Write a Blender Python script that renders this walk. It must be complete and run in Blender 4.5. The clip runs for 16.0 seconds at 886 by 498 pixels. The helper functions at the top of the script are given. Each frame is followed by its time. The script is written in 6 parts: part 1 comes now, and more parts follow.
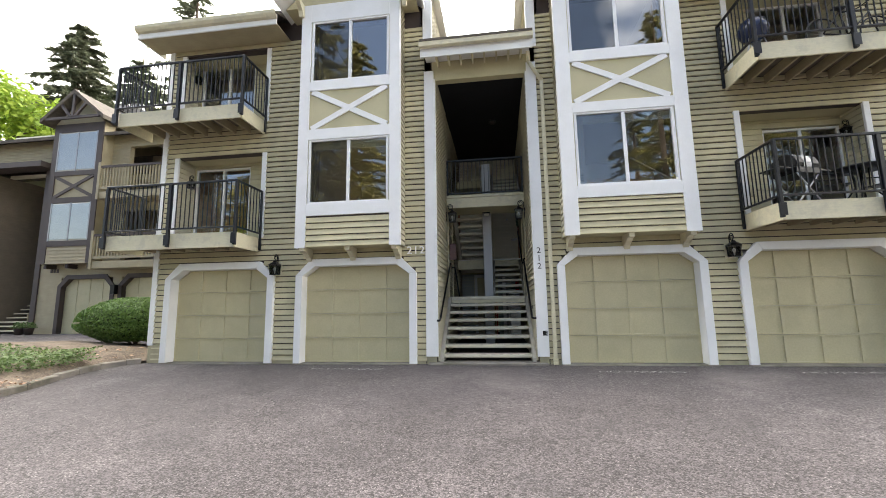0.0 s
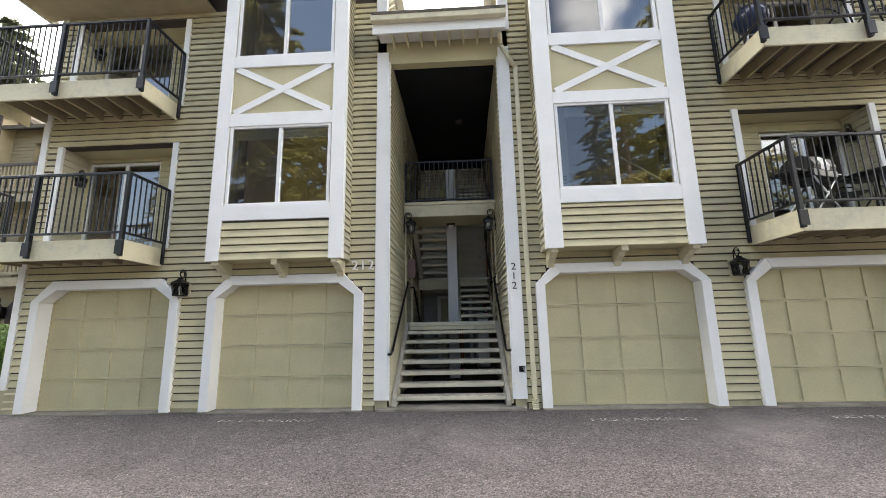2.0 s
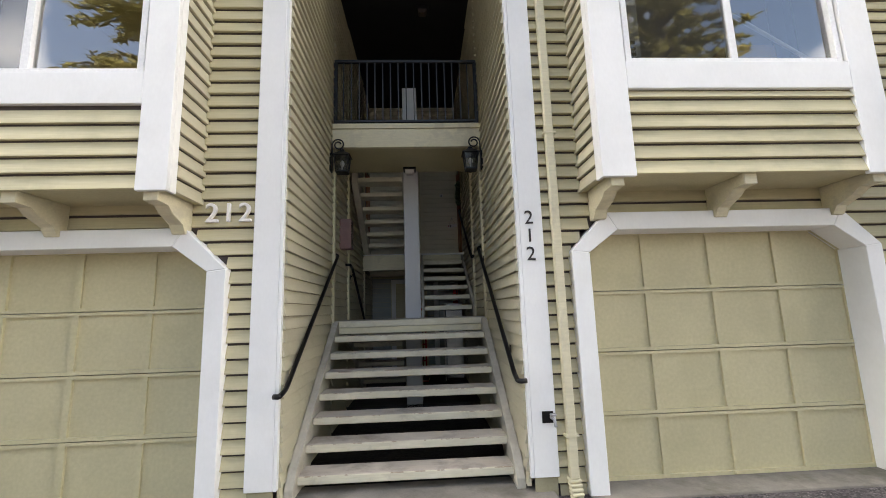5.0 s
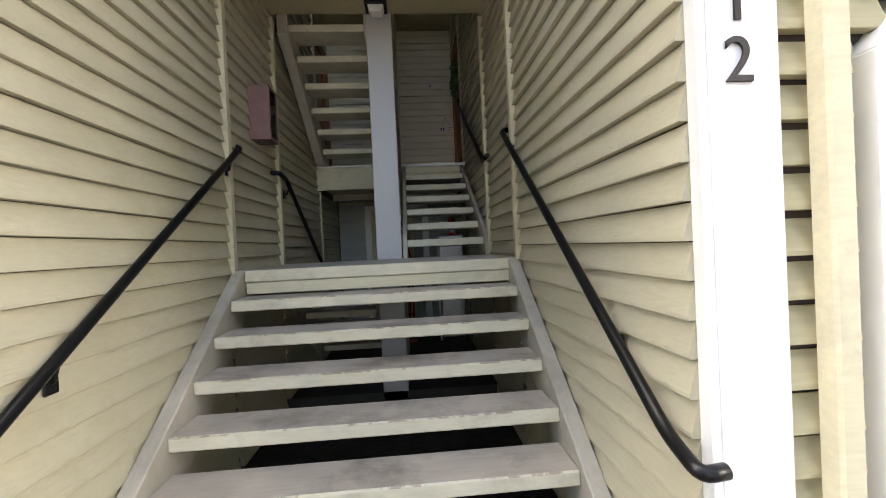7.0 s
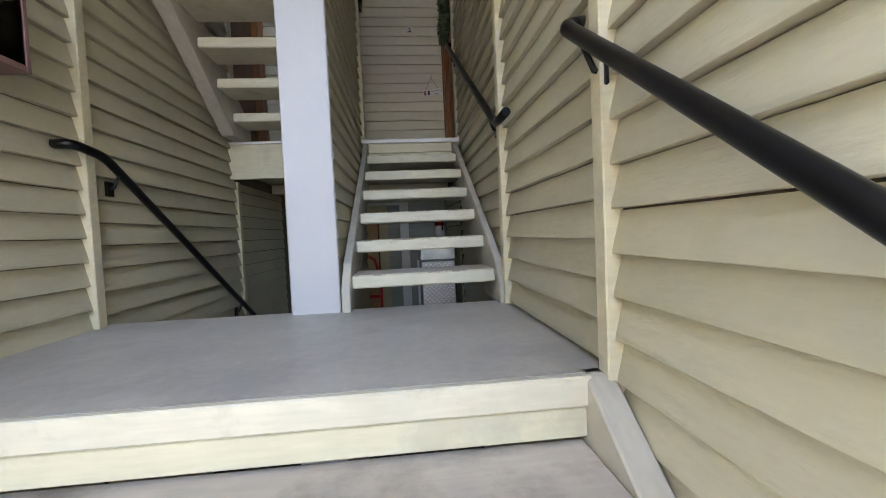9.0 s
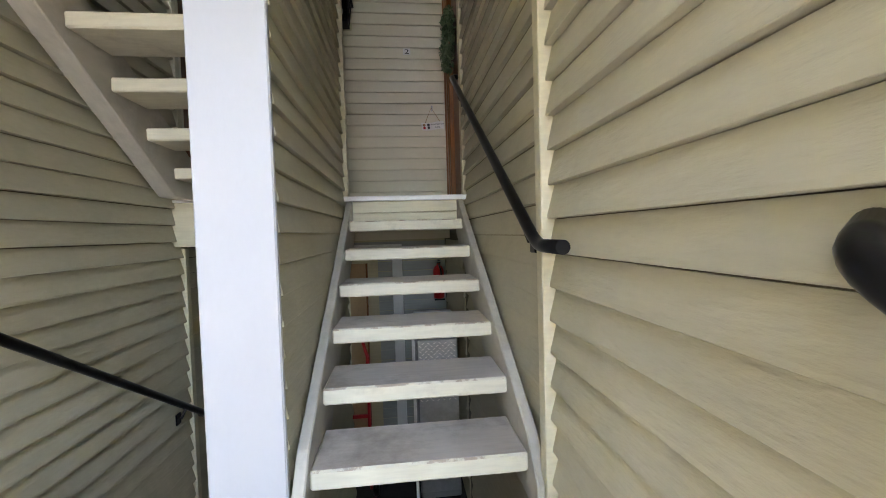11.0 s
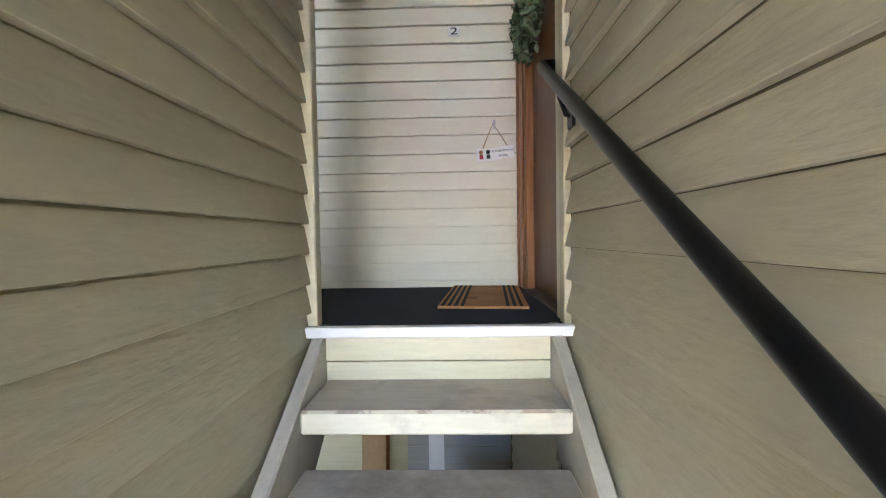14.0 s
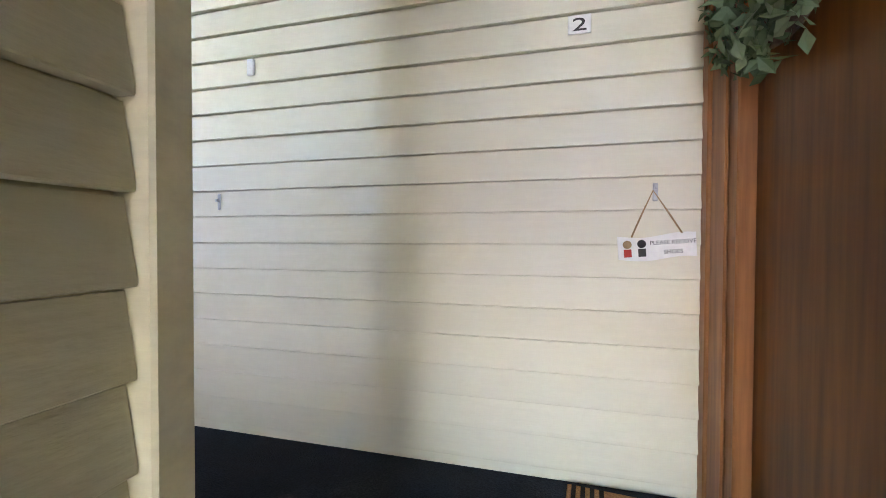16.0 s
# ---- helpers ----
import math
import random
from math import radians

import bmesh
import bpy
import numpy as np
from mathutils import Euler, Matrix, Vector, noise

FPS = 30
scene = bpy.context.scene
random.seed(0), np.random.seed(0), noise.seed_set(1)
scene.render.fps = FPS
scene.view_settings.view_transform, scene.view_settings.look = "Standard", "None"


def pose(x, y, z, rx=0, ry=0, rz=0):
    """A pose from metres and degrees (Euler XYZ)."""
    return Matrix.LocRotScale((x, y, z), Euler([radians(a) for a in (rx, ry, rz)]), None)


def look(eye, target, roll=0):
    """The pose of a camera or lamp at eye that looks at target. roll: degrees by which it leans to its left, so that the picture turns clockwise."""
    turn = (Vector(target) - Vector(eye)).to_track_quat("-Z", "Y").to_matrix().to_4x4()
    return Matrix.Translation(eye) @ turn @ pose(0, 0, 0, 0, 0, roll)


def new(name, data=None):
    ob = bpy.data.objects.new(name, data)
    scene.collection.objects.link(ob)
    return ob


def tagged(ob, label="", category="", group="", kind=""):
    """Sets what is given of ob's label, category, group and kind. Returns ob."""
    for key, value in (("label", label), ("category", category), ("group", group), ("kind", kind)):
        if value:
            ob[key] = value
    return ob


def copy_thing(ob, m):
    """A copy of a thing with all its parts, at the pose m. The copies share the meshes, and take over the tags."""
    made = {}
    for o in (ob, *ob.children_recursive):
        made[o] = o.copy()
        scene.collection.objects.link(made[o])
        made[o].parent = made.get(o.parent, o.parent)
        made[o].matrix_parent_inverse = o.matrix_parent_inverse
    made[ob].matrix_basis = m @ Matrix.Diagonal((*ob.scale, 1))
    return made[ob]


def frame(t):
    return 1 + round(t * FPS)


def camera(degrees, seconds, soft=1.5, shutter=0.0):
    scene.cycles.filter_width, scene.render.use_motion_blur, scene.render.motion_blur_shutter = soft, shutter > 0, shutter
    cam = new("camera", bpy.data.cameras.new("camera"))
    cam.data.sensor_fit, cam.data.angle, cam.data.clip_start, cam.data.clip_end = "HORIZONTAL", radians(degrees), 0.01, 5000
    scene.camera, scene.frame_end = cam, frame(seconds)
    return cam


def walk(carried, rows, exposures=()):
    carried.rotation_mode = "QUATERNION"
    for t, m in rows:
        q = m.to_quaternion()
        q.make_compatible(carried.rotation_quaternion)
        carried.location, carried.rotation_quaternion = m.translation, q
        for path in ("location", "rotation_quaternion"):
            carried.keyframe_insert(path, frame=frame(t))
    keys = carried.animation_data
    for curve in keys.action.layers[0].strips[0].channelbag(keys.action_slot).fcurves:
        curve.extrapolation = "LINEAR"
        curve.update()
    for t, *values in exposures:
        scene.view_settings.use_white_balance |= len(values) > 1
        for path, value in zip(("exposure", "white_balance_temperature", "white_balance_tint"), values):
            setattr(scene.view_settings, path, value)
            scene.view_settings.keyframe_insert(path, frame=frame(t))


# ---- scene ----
cam = camera(95.2, 16.0, soft=0.9)
PATH = [
    (0, (0.299, -8.605, 1.286), (0.036, -6.642, 1.563), -0.9),
    (0.5, (0.337, -8.238, 1.344), (0.098, -6.281, 1.68), -0.9),
    (1, (0.252, -7.828, 1.377), (0.035, -5.871, 1.725), -0.9),
    (1.5, (0.217, -7.375, 1.403), (0.047, -5.416, 1.766), -1.1),
    (2, (0.286, -6.865, 1.43), (0.194, -4.902, 1.803), -1.2),
    (2.5, (0.235, -6.363, 1.462), (0.207, -4.398, 1.835), -1.3),
    (3, (0.229, -5.8, 1.542), (0.255, -3.836, 1.917), -1.5),
    (3.5, (0.319, -5.167, 1.588), (0.382, -3.204, 1.967), -1.5),
    (4, (0.284, -4.485, 1.621), (0.364, -2.522, 1.995), -1.5),
    (4.5, (0.252, -3.813, 1.595), (0.357, -1.847, 1.952), -1.7),
    (5, (0.203, -3.18, 1.618), (0.306, -1.206, 1.921), -1.8),
    (5.2, (0.158, -2.891, 1.632), (0.255, -0.912, 1.902), -1.7),
    (7.5, (0.314, 0.004, 1.644), (0.478, 1.996, 1.581), -2.8),
    (8, (0.381, 0.528, 1.727), (0.557, 2.519, 1.647), -2.7),
    (8.5, (0.522, 1.07, 1.816), (0.703, 3.06, 1.734), -2.8),
    (10.8, (0.52, 2.179, 2.497), (0.741, 4.166, 2.421), -1.2),
    (11, (0.571, 2.282, 2.557), (0.782, 4.27, 2.478), -1.7),
    (11.5, (0.551, 2.514, 2.69), (0.763, 4.502, 2.616), -1.5),
    (12, (0.596, 2.696, 2.826), (0.787, 4.686, 2.756), -1.6),
    (12.5, (0.66, 2.959, 2.991), (0.82, 4.952, 2.926), -1.7),
    (13, (0.613, 3.239, 3.113), (0.735, 5.234, 3.047), -1.4),
    (13.5, (0.654, 3.569, 3.145), (0.715, 5.567, 3.083), -1.0),
    (14, (0.686, 4.032, 3.175), (0.635, 6.031, 3.116), -0.9),
    (14.5, (0.655, 4.395, 3.338), (0.488, 6.387, 3.269), -0.6),
    (15, (0.641, 4.655, 3.492), (0.339, 6.631, 3.448), -0.1),
    (15.5, (0.608, 4.885, 3.625), (0.174, 6.837, 3.582), -0.1),
    (16, (0.619, 5.135, 3.718), (0.105, 7.067, 3.681), 0.2),
]
walk(cam, [(t, look(eye, target, roll)) for t, eye, target, roll in PATH],
     exposures=((0,1.45,7200,10),(2,1.52,7350,10),(3.2,1.5,7500,11),(5.2,1.82,7700,12),(7.5,3.0,7800,13),(8.1,3.5,7300,15),(8.7,3.82,7400,15),(11,4.52,7600,15),(12.2,4.58,7800,16),(12.9,4.75,8700,17),(13.5,5.5,7000,17),(14,5.76,7000,18),(14.5,5.96,7100,18),(16,6.12,7100,17)))
# ---- world and light ----
world = bpy.data.worlds.new("sky")
scene.world = world
world.use_nodes = True
wn, wl = world.node_tree.nodes, world.node_tree.links
SKY_STRENGTH = 0.15
SUN_ELEV, SUN_AZ = radians(71), radians(324)
sky = wn.new("ShaderNodeTexSky")
sky.sky_type, sky.sun_disc, sky.sun_elevation, sky.sun_rotation = "NISHITA", False, SUN_ELEV, SUN_AZ
sky.air_density, sky.dust_density = 1.0, 2.0
tc = wn.new("ShaderNodeTexCoord")
cloud = wn.new("ShaderNodeTexNoise")
cloud.inputs["Scale"].default_value, cloud.inputs["Detail"].default_value = 1.7, 5
ramp = wn.new("ShaderNodeValToRGB")
ramp.color_ramp.elements[0].position, ramp.color_ramp.elements[1].position = 0.34, 0.5
mixw = wn.new("ShaderNodeMixRGB")
mixw.inputs[2].default_value = (21.0, 21.4, 22.0, 1)
wl.new(tc.outputs["Generated"], cloud.inputs["Vector"])
sep = wn.new("ShaderNodeSeparateXYZ")
drift = wn.new("ShaderNodeMath")
drift.operation = "MULTIPLY_ADD"
drift.inputs[1].default_value = 0.38
wl.new(tc.outputs["Generated"], sep.inputs[0])
wl.new(sep.outputs["Y"], drift.inputs[0]), wl.new(cloud.outputs["Fac"], drift.inputs[2])
wl.new(drift.outputs[0], ramp.inputs["Fac"])
wl.new(ramp.outputs["Color"], mixw.inputs[0])
wl.new(sky.outputs["Color"], mixw.inputs[1])
wl.new(mixw.outputs["Color"], wn["Background"].inputs["Color"])
wn["Background"].inputs["Strength"].default_value = SKY_STRENGTH
sun = new("sun", bpy.data.lights.new("sun", "SUN"))
sun.data.energy, sun.data.angle, sun.data.color = 0.6, radians(12), (1.0, 0.94, 0.84)
sun.matrix_world = look((-5, 7, 26), (0, 0, 0))


# ---- materials ----
def material(name, col, rough=0.6, metal=0.0, var=0.12, scale=3.0, grain=(40, 40, 40), bump=0.15, stain=None, stain_amt=0.0,
             fine=0.06, spec=0.4, piece=0.0, bump_dist=0.004, stain_scale=1.2, edge=(0.5, 0.62)):
    """A painted or raw surface: base colour with broad and fine variation, stains, and relief."""
    m = bpy.data.materials.new(name)
    m.use_nodes = True
    n, l = m.node_tree.nodes, m.node_tree.links
    b = n["Principled BSDF"]
    b.inputs["Roughness"].default_value, b.inputs["Metallic"].default_value = rough, metal
    b.inputs["Specular IOR Level"].default_value = spec
    geo = n.new("ShaderNodeNewGeometry")
    big = n.new("ShaderNodeTexNoise")
    big.inputs["Scale"].default_value, big.inputs["Detail"].default_value = scale, 4
    l.new(geo.outputs["Position"], big.inputs["Vector"])
    vm = n.new("ShaderNodeVectorMath")
    vm.operation = "MULTIPLY"
    vm.inputs[1].default_value = grain
    l.new(geo.outputs["Position"], vm.inputs[0])
    small = n.new("ShaderNodeTexNoise")
    small.inputs["Scale"].default_value, small.inputs["Detail"].default_value = 1.0, 5
    l.new(vm.outputs[0], small.inputs["Vector"])

    def scaled(out, amount):
        k = n.new("ShaderNodeMapRange")
        k.inputs["From Min"].default_value, k.inputs["From Max"].default_value = 0.3, 0.7
        k.inputs["To Min"].default_value, k.inputs["To Max"].default_value = 1 - amount, 1 + amount
        l.new(out, k.inputs["Value"])
        return k.outputs["Result"]

    def times(a, c):
        k = n.new("ShaderNodeMath")
        k.operation = "MULTIPLY"
        l.new(a, k.inputs[0]), l.new(c, k.inputs[1])
        return k.outputs[0]

    f = times(scaled(big.outputs["Fac"], var), scaled(small.outputs["Fac"], fine))
    if piece:
        info = n.new("ShaderNodeObjectInfo")
        k = n.new("ShaderNodeMapRange")
        k.inputs["To Min"].default_value, k.inputs["To Max"].default_value = 1 - piece, 1 + piece
        l.new(info.outputs["Random"], k.inputs["Value"])
        f = times(f, k.outputs["Result"])
    hue = n.new("ShaderNodeMixRGB")
    hue.blend_type = "MULTIPLY"
    hue.inputs[0].default_value, hue.inputs[1].default_value = 1, (*col, 1)
    l.new(f, hue.inputs[2])
    out = hue.outputs[0]
    if stain:
        sn = n.new("ShaderNodeTexNoise")
        sn.inputs["Scale"].default_value, sn.inputs["Detail"].default_value = stain_scale, 8
        sn.inputs["Roughness"].default_value = 0.65
        l.new(geo.outputs["Position"], sn.inputs["Vector"])
        r = n.new("ShaderNodeMapRange")
        r.inputs["From Min"].default_value, r.inputs["From Max"].default_value = edge
        r.inputs["To Max"].default_value = stain_amt
        l.new(sn.outputs["Fac"], r.inputs["Value"])
        sm = n.new("ShaderNodeMixRGB")
        sm.inputs[2].default_value = (*stain, 1)
        l.new(r.outputs["Result"], sm.inputs[0]), l.new(out, sm.inputs[1])
        out = sm.outputs[0]
    l.new(out, b.inputs["Base Color"])
    if bump:
        bp = n.new("ShaderNodeBump")
        bp.inputs["Strength"].default_value, bp.inputs["Distance"].default_value = bump, bump_dist
        l.new(small.outputs["Fac"], bp.inputs["Height"])
        l.new(bp.outputs["Normal"], b.inputs["Normal"])
    return m


SIDE = (0.53, 0.475, 0.31)
M_SIDING_X = material("siding paint along x", SIDE, 0.62, var=0.07, scale=1.1, grain=(3, 60, 60), bump=0.35, piece=0.05, stain=(0.33, 0.31, 0.2), stain_amt=0.35)
M_SIDING_Y = material("siding paint along y", (0.5, 0.465, 0.345), 0.6, var=0.06, scale=1.3, grain=(60, 16, 60), bump=0.45, fine=0.03, piece=0.05, stain=(0.36, 0.34, 0.23), stain_amt=0.35, bump_dist=0.007)
M_SIDING_BACK = material("pale siding paint", (0.74, 0.69, 0.56), 0.5, var=0.04, scale=1.2, grain=(8, 60, 60), bump=0.2, fine=0.015, piece=0.03, stain=(0.52, 0.5, 0.33), stain_amt=0.25)
M_STUCCO = material("smooth panel paint", (0.5, 0.455, 0.29), 0.65, var=0.06, scale=2, grain=(50, 50, 50), bump=0.1)
M_DOOR = material("garage door paint", (0.53, 0.475, 0.305), 0.5, var=0.05, scale=1.5, grain=(30, 30, 30), bump=0.08, stain=(0.36, 0.33, 0.2), stain_amt=0.25)
M_WHITE = material("white trim paint", (0.8, 0.8, 0.8), 0.5, var=0.03, scale=2, grain=(40, 40, 20), bump=0.1, fine=0.015, stain=(0.62, 0.61, 0.57), stain_amt=0.14)
# White paint greyed in colour to offset the strong light on the column.
M_COLUMN = material("white column paint toned down", (0.46, 0.46, 0.475), 0.45, var=0.02, scale=2, grain=(60, 60, 30), bump=0.08, fine=0.01)
M_CREAM = material("cream paint", (0.62, 0.57, 0.41), 0.55, var=0.07, scale=3, grain=(8, 40, 60), bump=0.2, stain=(0.4, 0.37, 0.29), stain_amt=0.5, stain_scale=3)
M_TREADTOP = material("worn grey tread paint", (0.5, 0.44, 0.37), 0.6, var=0.15, scale=3, grain=(6, 50, 50), bump=0.25, stain=(0.17, 0.14, 0.11), stain_amt=0.75, stain_scale=2.2, edge=(0.48, 0.68))
M_TREADFRONT = material("chipped cream tread nosing", (0.6, 0.56, 0.44), 0.55, var=0.08, scale=4, grain=(8, 40, 60), bump=0.3, stain=(0.4, 0.36, 0.28), stain_amt=0.6, stain_scale=5, edge=(0.55, 0.7))
M_WORNEDGE = material("worn tread arris", (0.58, 0.54, 0.42), 0.6, var=0.1, scale=4, grain=(10, 40, 60), bump=0.3, stain=(0.24, 0.16, 0.12), stain_amt=0.65, stain_scale=9, edge=(0.5, 0.56))
M_STRINGER = material("taupe stringer paint", (0.46, 0.43, 0.365), 0.55, var=0.1, scale=3, grain=(40, 8, 20), bump=0.2, stain=(0.34, 0.31, 0.26), stain_amt=0.5, stain_scale=4)
M_CONC = material("grey landing coating", (0.45, 0.415, 0.365), 0.45, var=0.12, scale=2.5, grain=(30, 30, 30), bump=0.12, stain=(0.27, 0.25, 0.22), stain_amt=0.5)
M_BLACK = material("black enamel metal", (0.005, 0.005, 0.006), 0.3, metal=0.0, var=0.1, bump=0.05, spec=0.3)
M_NAVY = material("dark railing paint", (0.007, 0.008, 0.012), 0.4, var=0.1, bump=0.04)
M_WORNPAINT = material("worn road paint", (0.15, 0.14, 0.144), 0.85, var=0.2, scale=0.5, grain=(70, 70, 70), bump=0.7, fine=0.6, stain=(0.5, 0.49, 0.46), stain_amt=0.9, stain_scale=9, edge=(0.52, 0.58))
M_KERB = material("weathered concrete kerb", (0.22, 0.2, 0.175), 0.9, var=0.2, scale=3, grain=(60, 60, 60), bump=0.5, stain=(0.09, 0.085, 0.06), stain_amt=0.7)
M_FOUND = material("painted foundation", (0.4, 0.36, 0.24), 0.8, var=0.15, scale=4, grain=(50, 50, 50), bump=0.4)
# Floor below the treads, its colour blackened to stand for the shade there.
M_UNDERSTAIR = material("understair floor darkened as shade", (0.028, 0.023, 0.02), 0.95, var=0.3, scale=6, grain=(30, 30, 30), bump=1.0, fine=0.4, stain=(0.05, 0.04, 0.03), stain_amt=0.5, stain_scale=2, bump_dist=0.02)
M_BROWN = material("dark brown trim paint", (0.06, 0.045, 0.042), 0.6, var=0.1, bump=0.15)
# Near-black base colour puts the upper well's shade into the ceiling.
M_CEIL = material("ceiling boards blackened as shade", (0.008, 0.008, 0.011), 0.8, var=0.15, grain=(50, 4, 50), bump=0.2)
M_TANSIDE = material("neighbour tan siding", (0.34, 0.29, 0.19), 0.65, var=0.08, grain=(3, 50, 50), bump=0.3)
# Darker copy of the tan siding: shade of recess and entry put into colour.
M_SHADESIDE = material("tan siding darkened as shade", (0.2, 0.165, 0.125), 0.65, var=0.08, grain=(40, 3, 40), bump=0.3)
M_ROOF = material("brown roof shingle", (0.1, 0.085, 0.07), 0.9, var=0.3, scale=5, grain=(20, 20, 20), bump=0.8)
M_WOODDOOR = material("stained wood door", (0.15, 0.055, 0.011), 0.32, spec=0.15, var=0.12, scale=2, grain=(40, 40, 2.2), bump=0.06, fine=0.3)
M_WOODTRIM = material("orange brown stained casing", (0.3, 0.125, 0.047), 0.4, var=0.15, scale=3, grain=(50, 50, 2.5), bump=0.1, fine=0.25)
M_CARPET = material("dark navy outdoor carpet", (0.02, 0.025, 0.038), 0.95, var=0.15, scale=4, grain=(150, 150, 150), bump=0.8, fine=0.35, bump_dist=0.006)
M_MAT = material("tan coir mat", (0.42, 0.21, 0.09), 0.95, var=0.12, scale=6, grain=(160, 160, 160), bump=0.9, fine=0.3, bump_dist=0.006)
M_MATBLACK = material("black mat stripe", (0.02, 0.017, 0.016), 0.95, var=0.1, grain=(160, 160, 160), bump=0.8, fine=0.3)
M_RED = material("red enamel", (0.45, 0.012, 0.012), 0.35, var=0.08, bump=0.03)
M_PINKBOX = material("faded maroon cabinet", (0.2, 0.11, 0.105), 0.45, var=0.15, scale=5, bump=0.1)
M_GREY = material("grey sheet metal", (0.35, 0.36, 0.38), 0.4, metal=0.3, var=0.12, scale=4, bump=0.1)
M_STEEL = material("diamond plate steel", (0.5, 0.51, 0.53), 0.35, metal=0.8, var=0.15, scale=6, bump=0.2)
M_PAPER = material("white card", (0.82, 0.8, 0.78), 0.6, var=0.03, bump=0.02)
M_INK = material("black ink", (0.03, 0.025, 0.025), 0.6, var=0.02, bump=0)
M_VINYL = material("white vinyl frame", (0.8, 0.8, 0.8), 0.35, var=0.03, bump=0.03)
M_ROOM = material("dim room plaster", (0.5, 0.47, 0.41), 0.8, var=0.05, bump=0.05)
M_BLIND = material("slatted blind", (0.78, 0.78, 0.74), 0.6, var=0.04, bump=0.05)
# Dark tan seen between the well's boards, painting the brown shadow under each lap.
M_LAPSHADE = material("wall backing toned as lap shadow", (0.17, 0.145, 0.1), 0.8, var=0.1, bump=0.1)
M_GREYSIDE = material("cool grey siding paint", (0.36, 0.37, 0.36), 0.6, var=0.06, grain=(4, 50, 60), bump=0.25, piece=0.04)
# Deck underside, set darker than the cream fascia.
M_UNDERDECK = material("dark deck underside", (0.13, 0.11, 0.09), 0.8, var=0.2, grain=(8, 50, 50), bump=0.3)
M_BARK = material("tree bark", (0.1, 0.075, 0.055), 0.95, var=0.3, scale=6, grain=(30, 30, 6), bump=1.0, bump_dist=0.02)
M_CARDBOARD = material("tan fibreboard", (0.4, 0.26, 0.14), 0.8, var=0.1, bump=0.1)


def asphalt_material(name):
    """Old asphalt: crushed stones of mixed greys in dark binder, pale chips, dusty and oily patches."""
    m = bpy.data.materials.new(name)
    m.use_nodes = True
    n, l = m.node_tree.nodes, m.node_tree.links
    b = n["Principled BSDF"]
    b.inputs["Roughness"].default_value, b.inputs["Specular IOR Level"].default_value = 0.85, 0.35
    geo = n.new("ShaderNodeNewGeometry")

    def tex(kind, scale, detail=4, rough=0.55):
        k = n.new(kind)
        k.inputs["Scale"].default_value = scale
        if "Noise" in kind:
            k.inputs["Detail"].default_value, k.inputs["Roughness"].default_value = detail, rough
        l.new(geo.outputs["Position"], k.inputs["Vector"])
        return k

    def span(out, lo, hi, a, c):
        k = n.new("ShaderNodeMapRange")
        for name2, v in (("From Min", lo), ("From Max", hi), ("To Min", a), ("To Max", c)):
            k.inputs[name2].default_value = v
        l.new(out, k.inputs["Value"])
        return k.outputs["Result"]

    def times(*outs):
        r = outs[0]
        for o in outs[1:]:
            k = n.new("ShaderNodeMath")
            k.operation = "MULTIPLY"
            l.new(r, k.inputs[0]), l.new(o, k.inputs[1])
            r = k.outputs[0]
        return r

    def mix(fac, a, colour):
        k = n.new("ShaderNodeMixRGB")
        k.inputs[2].default_value = (*colour, 1)
        l.new(fac, k.inputs[0]), l.new(a, k.inputs[1])
        return k.outputs[0]

    stones, chips = tex("ShaderNodeTexVoronoi", 70), tex("ShaderNodeTexVoronoi", 38)
    sep_s, sep_c = n.new("ShaderNodeSeparateColor"), n.new("ShaderNodeSeparateColor")
    l.new(stones.outputs["Color"], sep_s.inputs[0]), l.new(chips.outputs["Color"], sep_c.inputs[0])
    clump, patch, wide, oil = tex("ShaderNodeTexNoise", 14, 5, 0.7), tex("ShaderNodeTexNoise", 1.6, 6, 0.65), tex("ShaderNodeTexNoise", 0.33, 4), tex("ShaderNodeTexNoise", 0.75, 7, 0.65)
    f = times(span(sep_s.outputs[0], 0, 1, 0.35, 1.65), span(stones.outputs["Distance"], 0.2, 0.75, 1.12, 0.6), span(clump.outputs["Fac"], 0.3, 0.7, 0.68, 1.32), span(patch.outputs["Fac"], 0.3, 0.7, 0.82, 1.18), span(wide.outputs["Fac"], 0.35, 0.65, 0.85, 1.2))
    base = n.new("ShaderNodeMixRGB")
    base.blend_type = "MULTIPLY"
    base.inputs[0].default_value, base.inputs[1].default_value = 1, (0.094, 0.083, 0.086, 1)
    l.new(f, base.inputs[2])
    out = mix(span(oil.outputs["Fac"], 0.54, 0.68, 0, 0.5), base.outputs[0], (0.055, 0.05, 0.053))
    out = mix(span(wide.outputs["Fac"], 0.58, 0.7, 0, 0.22), out, (0.25, 0.22, 0.215))
    # pale stones and scraped chips
    out = mix(times(span(sep_c.outputs[1], 0.9, 0.93, 0, 0.5), span(chips.outputs["Distance"], 0.22, 0.3, 1, 0)), out, (0.42, 0.39, 0.37))
    l.new(out, b.inputs["Base Color"])
    bp = n.new("ShaderNodeBump")
    bp.inputs["Strength"].default_value, bp.inputs["Distance"].default_value = 0.7, 0.006
    l.new(times(span(stones.outputs["Distance"], 0.0, 0.8, 1, 0), span(clump.outputs["Fac"], 0.3, 0.7, 0.5, 1)), bp.inputs["Height"])
    l.new(bp.outputs["Normal"], b.inputs["Normal"])
    return m


M_ASPHALT = asphalt_material("worn asphalt")
